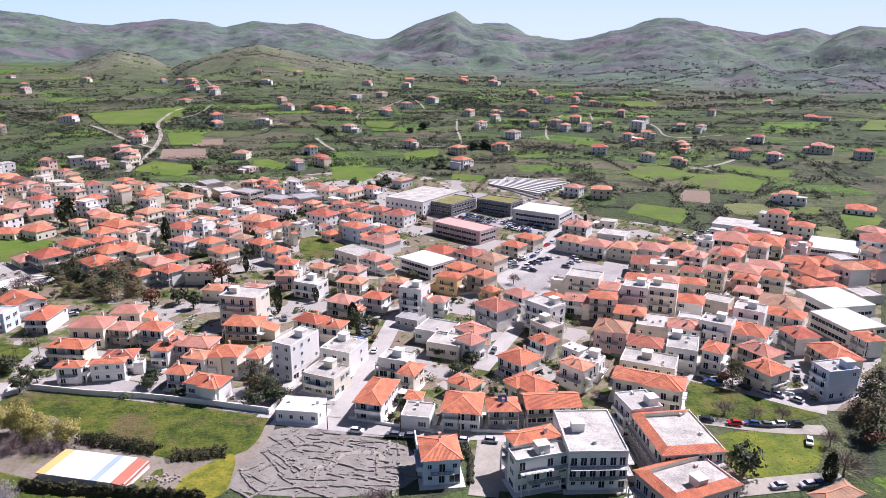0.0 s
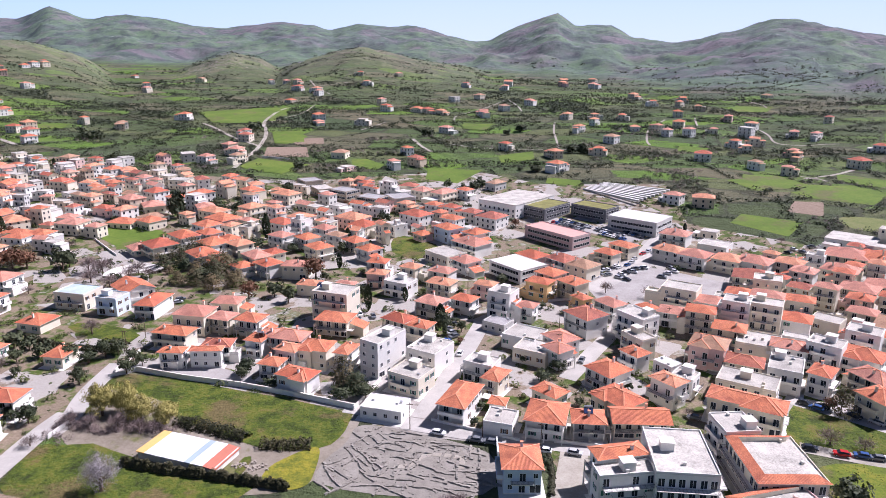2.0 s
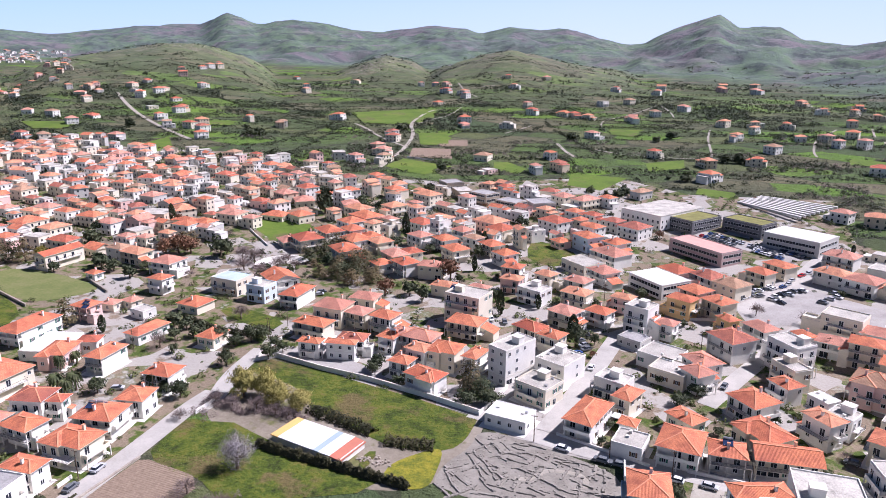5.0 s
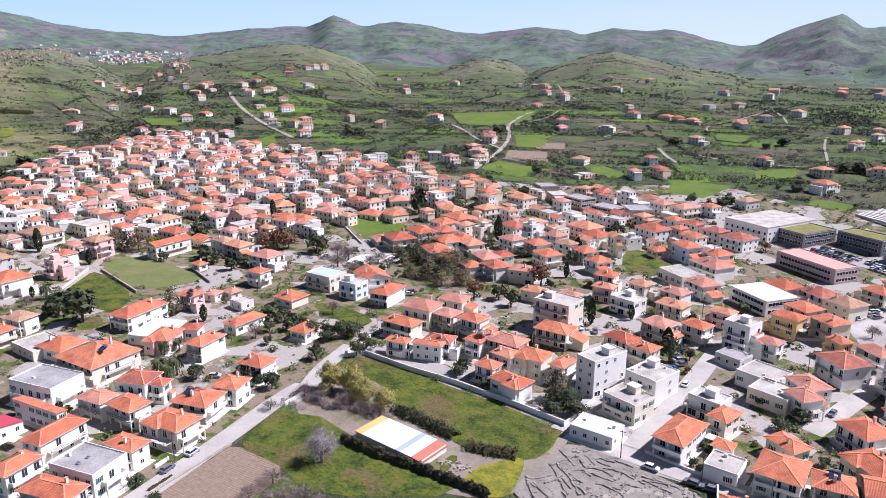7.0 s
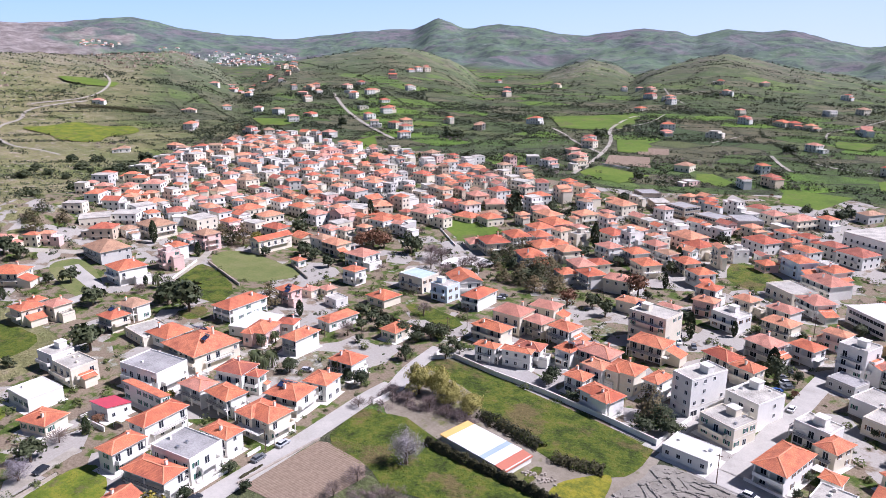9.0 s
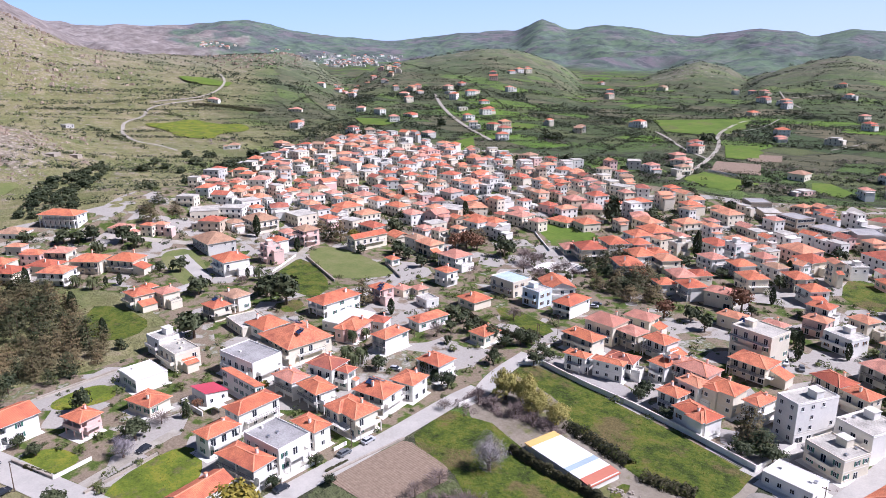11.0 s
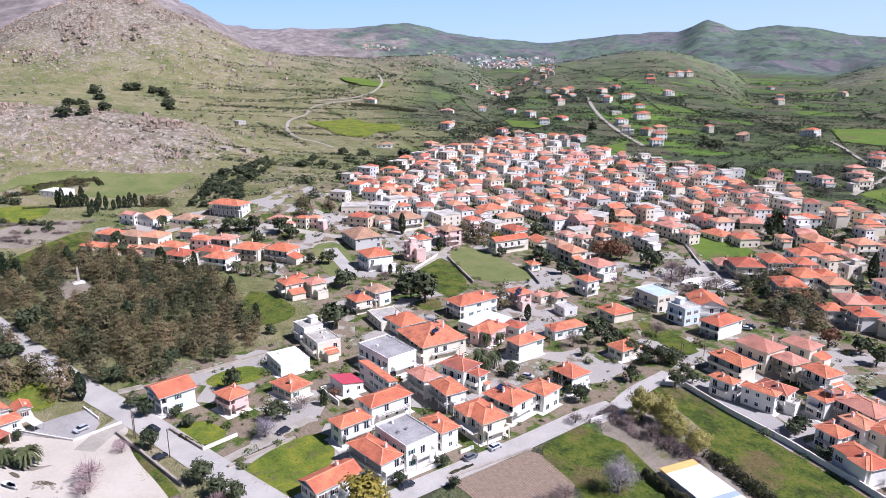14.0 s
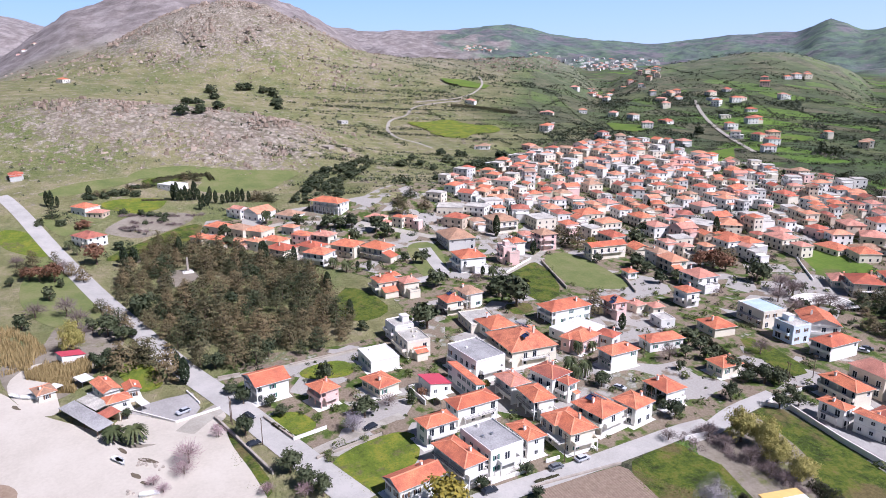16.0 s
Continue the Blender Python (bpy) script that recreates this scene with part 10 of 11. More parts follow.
tree('olive', -61.8, 479.9, 4.0)
tree('olive', -489.2, 9.1, 4.0)
tree('olive', -490.2, 17.8, 4.0)
tree('olive', -490.8, 35.7, 4.4)
tree('olive', -494.6, 23.9, 4.1)
tree('olive', -494.8, 29.9, 4.5)
tree('olive', -198.1, 465.5, 5.2)
tree('olive', -463.2, 240.4, 5.4)
tree('olive', -1.5, 527.6, 6.1)
tree('olive', -13.5, 531.4, 2.6)
tree('olive', -431.0, 326.0, 5.6)
tree('olive', -180.9, 512.7, 5.6)
tree('russet', -461.0, 293.3, 5.6)
tree('russet', -456.8, 299.8, 6.8)
tree('olive', -476.3, 290.7, 7.7)
tree('olive', -502.0, 255.2, 4.1)
tree('olive', -372.1, 427.5, 4.2)
tree('olive', -493.7, 279.0, 5.9)
tree('olive', -434.1, 369.8, 5.9)
tree('olive', -520.7, 235.8, 5.9)
tree('olive', -499.2, 291.3, 6.0)
tree('olive', -520.5, 253.1, 4.7)
tree('olive', -289.3, 502.9, 4.3)
tree('olive', -512.1, 278.4, 3.5)
tree('olive', -501.8, 298.7, 6.1)
tree('olive', -525.8, 279.7, 6.2)
tree('olive', -540.3, 253.3, 4.9)
tree('olive', -510.1, 310.7, 4.9)
tree('olive', -328.5, 510.2, 6.4)
tree('olive', 38.0, 608.3, 7.7)
tree('olive', 28.1, 608.8, 7.7)
tree('olive', -529.0, 333.6, 7.7)
tree('olive', -547.8, 303.4, 5.7)
tree('olive', -558.1, 288.9, 5.7)
tree('olive', -627.9, 97.8, 7.3)
tree('olive', -631.4, 84.9, 7.7)
tree('olive', -645.3, 115.6, 6.2)
tree('olive', -108.9, 680.8, 7.2)
tree('olive', -32.7, 693.6, 5.1)
tree('olive', -19.8, 714.7, 7.5)
tree('olive', -398.5, 594.8, 7.7)
tree('olive', -406.9, 591.4, 7.7)
tree('pine', -544.4, 469.8, 4.6)
tree('olive', -282.2, 675.2, 7.7)
tree('pine', -607.0, 489.6, 4.6)
tree('olive', -546.4, 584.5, 7.7)
tree('olive', -815.0, 209.3, 6.0)
tree('olive', -842.7, 213.6, 8.0)
tree('olive', -882.5, 219.3, 8.5)
tree('olive', -896.0, 148.9, 9.0)
tree('olive', -857.8, 146.9, 7.5)
tree('olive', -824.4, 110.7, 5.5)
tree('olive', -822.8, 123.4, 6.0)
tree('olive', -823.5, 117.0, 5.0)
tree('olive', -909.0, 186.0, 8.0)
tree('olive', -909.0, 195.0, 8.0)
tree('olive', -894.6, 211.0, 7.7)
tree('olive', -830.0, 211.0, 7.0)
tree('bare', -307.6, -13.4, 5.0)
tree('bare', -290.6, 1.8, 5.0)
tree('bare', -304.4, -2.2, 5.0)
tree('pine', -304.8, 10.0, 3.2)
tree('pine', -292.9, 13.0, 3.2)
tree('pine', -282.9, 16.0, 3.2)
tree('pine', -274.9, 18.1, 3.2)
tree('pine', -383.4, -18.0, 3.2)
tree('pine', -378.2, -8.0, 3.2)
tree('pine', -363.9, -11.2, 3.2)
tree('pine', -362.5, -1.1, 3.2)
tree('pine', -371.0, -22.3, 3.2)
tree('pine', -350.7, 3.9, 3.2)
tree('olive', -250.8, 6.9, 2.2)
tree('olive', -254.9, 11.0, 2.2)
tree('olive', -250.9, 15.0, 2.2)
tree('olive', -244.8, 21.1, 2.2)
tree('olive', -268.8, 20.1, 2.2)
tree('olive', -356.6, -25.5, 2.2)
tree('olive', -346.3, -5.2, 2.2)
tree('cypress', -228.3, 31.3, 2.6)
tree_row = random.Random(19)
for tx, ty in ((-476.1, 57.2), (-473.9, 59.2), (-473.6, 62.0), (-473.5, 64.4), (-473.1, 67.2), (-472.8, 69.8), (-472.6, 72.2), (-450.5, 70.5), (-456.3, 73.0), (-457.9, 75.7), (-467.6, 78.7), (-461.2, 81.1), (-458.6, 84.9), (-459.9, 88.3), (-460.4, 91.5), (-458.9, 94.5), (-459.0, 97.6), (-457.3, 101.2)):
    tree("cypress", tx, ty, tree_row.uniform(2.3, 3.3))
for tx, ty in ((-457.3, 104.5), (-456.6, 108.2), (-454.1, 111.6), (-450.3, 114.0), (-461.0, 107.0), (-521.1, 70.0), (-518.1, 78.2), (-523.0, 74.0)):
    tree("pine", tx, ty, tree_row.uniform(3.4, 4.4))
for (ax, ay), (bx, by), gap, kinds in (((-494.8, 3.3), (-496.0, 29.0), 3.6, ["pine", "olive", "cypress"]), ((-504.8, 30.2), (-511.0, 50.0), 4.0, ["pine", "olive", "cypress"]), ((-479.0, -14.4), (-475.0, -8.8), 3.0, ["cypress", "pine"]), ((-452.0, 24.0), (-440.0, 70.0), 4.2, ["bare", "bare", "olive"]), ((-440.0, 28.0), (-426.0, 58.0), 4.2, ["bare", "bare", "bare", "olive"]), ((-430.0, 22.0), (-415.0, 38.0), 4.0, ["bare"])):
    rows = int(math.hypot(bx - ax, by - ay) / gap) + 1
    for k in range(rows):
        tree(tree_row.choice(kinds), ax + (bx - ax) * (k + 0.5) / rows + tree_row.uniform(-1.5, 1.5), ay + (by - ay) * (k + 0.5) / rows + tree_row.uniform(-1.5, 1.5), tree_row.uniform(1.9, 3.1))
tree("olive", -450.4, 36.5, 3.4)
car(72.9, 173.2, -11)
car(79.9, 171.4, -11)
car(84.7, 171.3, -12)
car(88.0, 170.7, -5)
car(91.9, 171.0, 0)
car(96.3, 170.8, 0)
car(95.8, 162.1, -114)
car(91.2, 192.1, -41)
car(95.9, 189.6, -41)
car(99.2, 187.7, -41)
car(103.3, 184.6, -47)
car(86.1, 143.4, 9)
car(89.4, 143.9, 9)
car(79.0, 142.9, 9)
car(113.4, 205.6, 73)
car(110.1, 198.4, 73)
car(113.1, 197.6, 73)
car(112.6, 193.4, 72)
car(82.2, 195.7, -34)
car(80.0, 198.2, -34)
car(-23.0, 166.9, -10)
car(-13.0, 164.9, -10)
car(-9.0, 164.4, -5)
car(5.0, 162.3, -10)
car(12.7, 162.3, -10)
car(-23.1, 218.2, 86)
car(17.2, 218.5, 74)
car(46.4, 185.1, -18)
car(84.1, 196.6, -27)
car(115.1, 216.1, 73)
car(-129.0, 119.1, 94, 'silver')
car(-128.8, 110.7, 94, 'grey')
car(-127.5, 90.6, 94, 'dark')
car(-173.7, 44.3, 106, 'dark')
car(-168.2, 75.6, 107, 'dark')
car(-189.3, 46.3, 25)
car(-200.6, 29.7, 112)
car(-156.4, 154.2, 28)
car(31.8, 317.9, 52)
car(36.4, 322.0, 52)
car(39.7, 324.1, 52)
car(43.9, 328.3, 52)
car(48.4, 339.3, 52)
car(53.5, 348.5, 51)
car(56.8, 353.1, 51)
car(33.6, 312.0, 41)
car(26.6, 306.2, 41)
car(45.6, 318.0, -27)
car(49.5, 324.2, -27)
car(51.5, 325.4, -27)
car(38.0, 308.9, -37)
car(41.2, 306.3, -37)
car(60.7, 318.1, -27)
car(57.3, 312.2, -27)
car(64.0, 326.4, -40)
car(64.3, 321.4, -39)
car(38.1, 326.1, 52)
car(46.3, 332.7, 52)
car(10.3, 402.5, 63)
car(12.3, 400.9, 63)
car(14.3, 399.3, 63)
car(16.3, 397.7, 63)
car(18.2, 396.1, 62)
car(20.2, 394.5, 62)
car(22.1, 392.9, 62)
car(24.0, 391.3, 62)
car(25.9, 389.8, 62)
car(14.9, 407.6, 63)
car(16.9, 406.0, 62)
car(18.9, 404.4, 62)
car(20.9, 402.8, 62)
car(22.9, 401.2, 62)
car(24.9, 399.6, 62)
car(26.8, 398.0, 61)
car(28.7, 396.4, 61)
car(30.6, 394.8, 61)
car(34.0, 391.3, 63)
car(35.6, 389.9, 63)
car(37.2, 388.6, 63)
car(38.7, 387.3, 62)
car(40.2, 386.0, 62)
car(41.8, 384.7, 62)
car(44.8, 382.1, 62)
car(47.8, 379.5, 61)
car(35.5, 383.2, 63)
car(37.3, 381.8, 63)
car(38.9, 380.4, 62)
car(40.6, 378.9, 62)
car(42.3, 377.5, 62)
car(44.0, 376.1, 62)
car(45.6, 374.7, 62)
car(47.2, 373.3, 62)
car(48.8, 387.1, 61)
car(50.3, 385.7, 61)
car(51.8, 384.3, 61)
car(53.2, 382.8, 61)
car(54.7, 381.4, 61)
car(56.1, 380.0, 60)
car(57.5, 378.6, 60)
car(8.6, 394.8, 64)
car(10.9, 392.8, 63)
car(13.2, 390.7, 63)
car(15.5, 388.7, 63)
car(17.7, 386.7, 63)
car(19.9, 384.7, 62)
car(-29.9, 238.8, 46)
car(-28.3, 235.3, 45)
car(-29.2, 227.8, 45)
car(-29.2, 224.8, 45)
car(-26.9, 232.1, 45)
car(-28.2, 244.8, -74)
car(27.8, 309.6, -31)
car(29.7, 312.8, -31)
car(33.6, 319.3, -32)
car(39.8, 313.2, -32)
car(42.2, 316.6, -33)
car(44.8, 320.1, -33)
car(47.3, 323.6, -34)
car(130.2, 365.3, -55)
car(140.2, 370.4, -17)
car(144.9, 370.1, -17)
car(134.1, 354.8, -64)
car(134.5, 350.3, -65)
car(133.0, 361.5, -56)
car(125.6, 359.5, -55)
car(179.9, 296.5, 0)
car(126.0, 285.9, -107)
car(122.7, 276.3, -107)
car(-141.0, 250.5, 31)
car(-141.7, 253.9, 31)
car(-67.3, 254.5, -70)
car(-65.3, 248.0, -70)
car(-64.1, 241.7, -69)
car(-59.7, 246.7, -69)
car(-158.7, 238.0, 68)
car(-125.8, 159.9, 85)
car(-154.6, 165.2, 91)
garden_wall([(-123.8, 191.1), (-105.2, 187.5), (-87.6, 185.6), (-68.1, 181.9), (-48.6, 177.1)], 1.7, 'white')
garden_wall([(-123.8, 191.1), (-129.9, 185.5)], 1.2, 'white')
garden_wall([(-171.5, 54.6), (-173.7, 64.6)], 1.0, 'white')
garden_wall([(-187.5, 50.2), (-171.9, 54.8)], 0.8, 'stone')
garden_wall([(-219.4, 42.5), (-219.2, 49.5)], 0.9, 'stone')
garden_wall([(-219.7, 66.1), (-222.5, 90.9)], 0.5, 'stone')
garden_wall([(-159.9, 57.6), (-163.8, 77.3)], 0.7, 'stone')
garden_wall([(-193.6, 37.5), (-178.9, 41), (-158, 45.9)], 0.9, 'stone')
garden_wall([(-209.7, 15.1), (-195.6, 27.1), (-198.8, 39.8)], 0.7, 'white')
garden_wall([(-214.6, 32.3), (-204.7, 34.8)], 0.6, 'white')
garden_wall([(-130.3, 92.5), (-131, 104.4)], 1.1, 'white')
garden_wall([(-132.2, 110), (-132.3, 114.3)], 1.0, 'white')
garden_wall([(-124.7, 100.8), (-123.4, 127)], 0.5, 'stone')
garden_wall([(-185.1, 94.7), (-173.9, 95.3)], 1.6, 'white')
garden_wall([(-185.1, 94.7), (-185.9, 103)], 1.6, 'white')
garden_wall([(-285.6, 212.2), (-245, 198.3)], 1.2, 'stone')
garden_wall([(-249.9, 233.8), (-227.3, 222.7)], 1.2, 'stone')
garden_wall([(-276.9, 186), (-292.3, 210.4)], 1.0, 'white')
garden_wall([(-129.6, 187.9), (-130.5, 196.7), (-130.5, 204.7)], 1.2, 'white')
garden_wall([(-124.7, 150.2), (-123.9, 159.3)], 1.2, 'white')
garden_wall([(-26, 173.8), (-1.3, 166.6)], 0.9, 'white')
garden_wall([(7.6, 167.3), (21.8, 166.5)], 1.0, 'white')
garden_wall([(97.3, 189.2), (107.9, 190.1)], 1.3, 'white')
garden_wall([(94.8, 194.1), (104.1, 187.7)], 1.0, 'white')
garden_wall([(-222, 543.3), (-198, 541.8)], 1.0, 'white')
garden_wall([(-219.2, 435.1), (-198.8, 454.2)], 1.2, 'white')
garden_wall([(-229.1, 329.6), (-203.6, 307.9)], 1.0, 'white')
garden_wall([(4.1, 273.3), (17, 278.1)], 1.0, 'white')
garden_wall([(-202.3, 118.6), (-203.8, 123.5)], 1.0, 'white')
garden_wall([(-7.3, 164.1), (-6.4, 156.9)], 2.5, 'white')
garden_wall([(-48.7, 176.4), (-46.4, 189.2), (-45.2, 195.7)], 1.4, 'white')
hedge([(-98.9, 142), (-88.4, 140.6), (-74.3, 139.7), (-62.6, 138.7), (-54.3, 138)], 3.0, 2.6)
hedge([(-94.9, 162.9), (-84.3, 160.4), (-72.6, 157.3)], 3.2, 5.6)
hedge([(-67.7, 154.9), (-62, 155.2), (-54.9, 156.9)], 2.8, 5.4)
hedge([(-182.5, 51.6), (-174.1, 54.7)], 1.2, 1.4)
hedge([(-160.3, 58.1), (-162, 65), (-164.2, 77.5)], 0.9, 1.2)
hedge([(-176.9, 210.2), (-156.3, 203.3), (-139.9, 204.2)], 2.2, 3.0)
hedge([(6, 161.7), (7, 152.5), (6.7, 144.1)], 1.2, 2.0)
hedge([(-210, 182.5), (-200.1, 177.2)], 1.5, 2.0)
hedge([(-145.4, 211.3), (-137.7, 209.5)], 1.6, 3.0)
hedge([(-479.9, 38.6), (-476.2, 56.9)], 1.2, 2.0)
hedge([(-126.1, 102.5), (-126.1, 109.6)], 0.8, 1.0)
hedge([(-754.1, 457.1), (-736.5, 475.6)], 3.0, 6.0)
hedge([(-790, 417), (-776.7, 440.3), (-756.3, 460), (-735.1, 479.4)], 4.0, 6.0)
hedge([(-519.4, 48.5), (-526.2, 65.8), (-526.1, 86.4), (-514.3, 87.8)], 3.0, 5.0)
striped_shed((-95.8, 145.2), (-73.4, 140.7), (-72.2, 150.6))
PINE_WOOD = [(-319.9, 17.1), (-375.6, 24.4), (-388.2, 34.9), (-388.3, 52.5), (-374.2, 68.5), (-346.1, 83.7), (-322.1, 101), (-293.6, 99.9), (-265.6, 97.8), (-239.8, 98.6), (-230.9, 91), (-226.9, 72.7), (-225.5, 57.6), (-222.6, 41.7), (-253.7, 32.9), (-282.6, 25.4)]
PARK_WOOD = [(-180.6, 304.8), (-178, 318.7), (-153.4, 316.5), (-132.8, 294.9), (-125.4, 269.1), (-137.8, 266), (-158.8, 276.2)]
HILL_WOOD = [(-443.6, 125.8), (-521, 174), (-543.9, 213.4), (-519.4, 210.8), (-479.9, 172.6), (-418.7, 151.4), (-435.6, 125.2)]
RUIN = [(-45.6, 167.2), (-38.6, 168.6), (-12.2, 161.5), (-8.4, 157.8), (-7.5, 140), (-48.6, 139.8), (-48.8, 150.2), (-45.3, 159.5)]
GLASSHOUSE = [(30.3, 476.8), (45.9, 496.1), (87.9, 476.9), (61.6, 441.6)]
THEATRE = (-177.6, 280.1)
MONUMENT = (-345.5, 49.0)
pole(-31.0, 168.4)
pole(9.6, 222.4)
pole(4.1, 162.9)
pole(-11.2, 167.2)
pole(-187.9, 41.3)
pole(-173.0, 46.6)
pole(-130.6, 114.6)
pole(-134.7, 203.7)
pole(-142.1, 153.7)
pole(-135.6, 203.9)
pole(-135.2, 216.3)
pole(-27.1, 282.5)
pole(10.4, 243.2)
pole(-189.4, 41.2)
pole(-172.3, 178.3)
pole(-185.2, 176.1)
pole(50.3, 252.7)
solar(-192.6, 140.6, -3, -5.9, 2.6, 8.5, 6.3, 'h')
solar(-192.6, 140.6, -3, -4.7, 4.6, 8.5, 6.3, 'h')
solar(-192.6, 140.6, -3, 5.3, -1.6, 8.5, 6.3, 'h')
solar(-142.6, 134.7, 10, -2.1, -1.1, 4.6, 5.7, 'h')
solar(-210.9, 196.4, -3, 3.5, -3.4, 3.6, 6.2, 'h')
solar(-242.4, 138.4, 1, -0.9, -0.1, 3.6, 5.6, 'h')
solar(-192.6, 140.6, -3, -4.6, 3.3, 8.5, 6.3, 'h')
solar(-90.3, 209.4, -9, 1.9, 0.0, 2.9, 6.0, 'h')
solar(-142.6, 134.7, 10, -0.3, 1.5, 4.6, 5.7, 'h')
solar(-90.3, 209.4, -9, 1.4, 0.5, 2.9, 6.0, 'h')
solar(-73.4, 244.5, -12, -7.3, 1.0, 5.5, 11.6, 'f')
solar(16.4, 172.3, 2, -0.1, -0.1, 3.6, 5.5, 'h')
solar(-210.9, 196.4, -3, 2.0, -1.6, 3.6, 6.2, 'h')


def tile_skirt(x, y, yaw, w, d, z):
    """A sloping band of clay tiles round the edge of a roof terrace."""
    ob = thing("tile_skirt", pose(x, y, z, 0, 0, yaw), "sloping band of red tiles round a roof terrace", "roof")
    a, b, t = w / 2 + 0.5, d / 2 + 0.5, 2.4
    for q in ([(-a, -b), (a, -b), (a - t, -b + t), (-a + t, -b + t)], [(a, -b), (a, b), (a - t, b - t), (a - t, -b + t)], [(-a, b), (-a, -b), (-a + t, -b + t), (-a + t, b - t)]):
        s = Shape()
        top = [(*q[0], 0.15), (*q[1], 0.15), (*q[2], 1.1), (*q[3], 1.1)]
        long_x = abs(q[1][0] - q[0][0]) > abs(q[1][1] - q[0][1])
        s.face(top, 0, [((p[0] if long_x else p[1]), p[2] * 2.6) for p in top])
        low = [(p[0], p[1], 0.0) for p in top]
        for k in range(4):
            j = (k + 1) % 4
            s.face([low[k], low[j], top[j], top[k]], 1)
        part("slope", s.mesh("slope", [TILES["clay"], WALLS["cream"]]), ob)
    return ob


def awning(x, y, yaw, w, d, z):
    ob = thing("awning", pose(x, y, z, 0, 0, yaw), "pale canvas awning on thin posts", "awning")
    s = Shape()
    s.beam((-w / 2, 0, 0), (w / 2, 0, 0), d, 0.08)
    part("canvas", s.mesh("canvas", [FLATS["whiteroof"]]), ob)
    for i in (-1, 1):
        for j in (-1, 1):
            s = Shape()
            s.cone((i * (w / 2 - 0.1), j * (d / 2 - 0.1), -z), (i * (w / 2 - 0.1), j * (d / 2 - 0.1), -0.04), 0.05, 0.05, 6)
            part("post", s.mesh("post", [STEEL]), ob)
    return ob


def rock_heap(x, y, size, count, seed):
    """A heap of pale loose stones."""
    rng = random.Random(seed)
    for _ in range(count):
        s = Shape()
        k = rng.uniform(0.25, 0.6)
        px, py = rng.gauss(0, size * 0.4), rng.gauss(0, size * 0.25)
        ring = [(math.cos(a) * k * rng.uniform(0.7, 1.2), math.sin(a) * k * rng.uniform(0.7, 1.2)) for a in (0, 1.05, 2.1, 3.14, 4.2, 5.2)]
        for i in range(6):
            p, q = ring[i], ring[(i + 1) % 6]
            s.face([(*p, -0.2), (*q, -0.2), (q[0] * 0.7, q[1] * 0.7, k * 0.6), (p[0] * 0.7, p[1] * 0.7, k * 0.6)])
        s.face([(p[0] * 0.7, p[1] * 0.7, k * 0.6) for p in ring])
        ob = new("loose_stone", s.mesh("loose_stone", [WALLS["stone"]]))
        ob.matrix_world = pose(x + px, y + py, lift(x, y, 0.15), 0, 0, rng.uniform(0, 360))
        tagged(ob, "pale loose building stone lying on the ground", "stone", "loose stones")


def boat(x, y, yaw):
    ob = thing("boat", pose(x, y, lift(x, y, 0.14), 0, 0, yaw), "small white boat pulled up on the sand", "boat", "boats")
    s = Shape()
    st = [(-2.2, 0.5), (-1.2, 0.8), (0.6, 0.75), (1.7, 0.4), (2.4, 0.03)]
    for (x0, w0), (x1, w1) in zip(st, st[1:]):
        for k in (-1, 1):
            q = [(x0, k * w0, 0.75), (x1, k * w1, 0.8), (x1, k * w1 * 0.4, 0.05), (x0, k * w0 * 0.4, 0.05)]
            s.face(q if k > 0 else q[::-1])
        s.face([(x0, -w0 * 0.9, 0.55), (x1, -w1 * 0.9, 0.55), (x1, w1 * 0.9, 0.55), (x0, w0 * 0.9, 0.55)])
    s.face([(-2.2, -0.5, 0.75), (-2.2, 0.5, 0.75), (-2.2, 0.2, 0.05), (-2.2, -0.2, 0.05)])
    part("hull", s.mesh("hull", [FRAME]), ob)
    return ob


def beach_shed(x, y, yaw, w, d, high, low, sheet, words):
    """An open shelter: posts, rafters and a sloping roof of ribbed sheets."""
    ob = thing("beach_shelter", pose(x, y, lift(x, y, 0.15), 0, 0, yaw), words, "shelter", "beach bar shelters")
    n = max(3, int(w / 1.1))
    for k in range(n):
        s = Shape()
        x0, x1 = w * (k / n - 0.5), w * ((k + 1) / n - 0.5)
        s.face([(x0, -d / 2, low), (x1 - 0.03, -d / 2, low), (x1 - 0.03, d / 2, high), (x0, d / 2, high)], 0)
        s.face([(x0, -d / 2, low - 0.05), (x0, d / 2, high - 0.05), (x1 - 0.03, d / 2, high - 0.05), (x1 - 0.03, -d / 2, low - 0.05)], 0)
        for i in range(3):
            px = x0 + (x1 - x0) * (i + 0.5) / 3
            s.beam((px, -d / 2, low + 0.03), (px, d / 2, high + 0.03), 0.1, 0.06)
        part("roof_sheet", s.mesh("roof_sheet", [sheet]), ob)
    for k in range(4):
        px = w * (k / 3 - 0.5) * 0.96
        for py, z in ((-d / 2 + 0.15, low), (d / 2 - 0.15, high)):
            s = Shape()
            s.box(px - 0.06, py - 0.06, -0.3, px + 0.06, py + 0.06, z - 0.06)
            part("post", s.mesh("post", [WOOD_BROWN]), ob)
    s = Shape()
    s.box(-w / 2 + 0.2, d / 2 - 0.45, -0.2, w / 2 - 0.2, d / 2 - 0.25, high - 0.12)
    part("back_wall", s.mesh("back_wall", [WALLS["cream"]]), ob)
    return ob


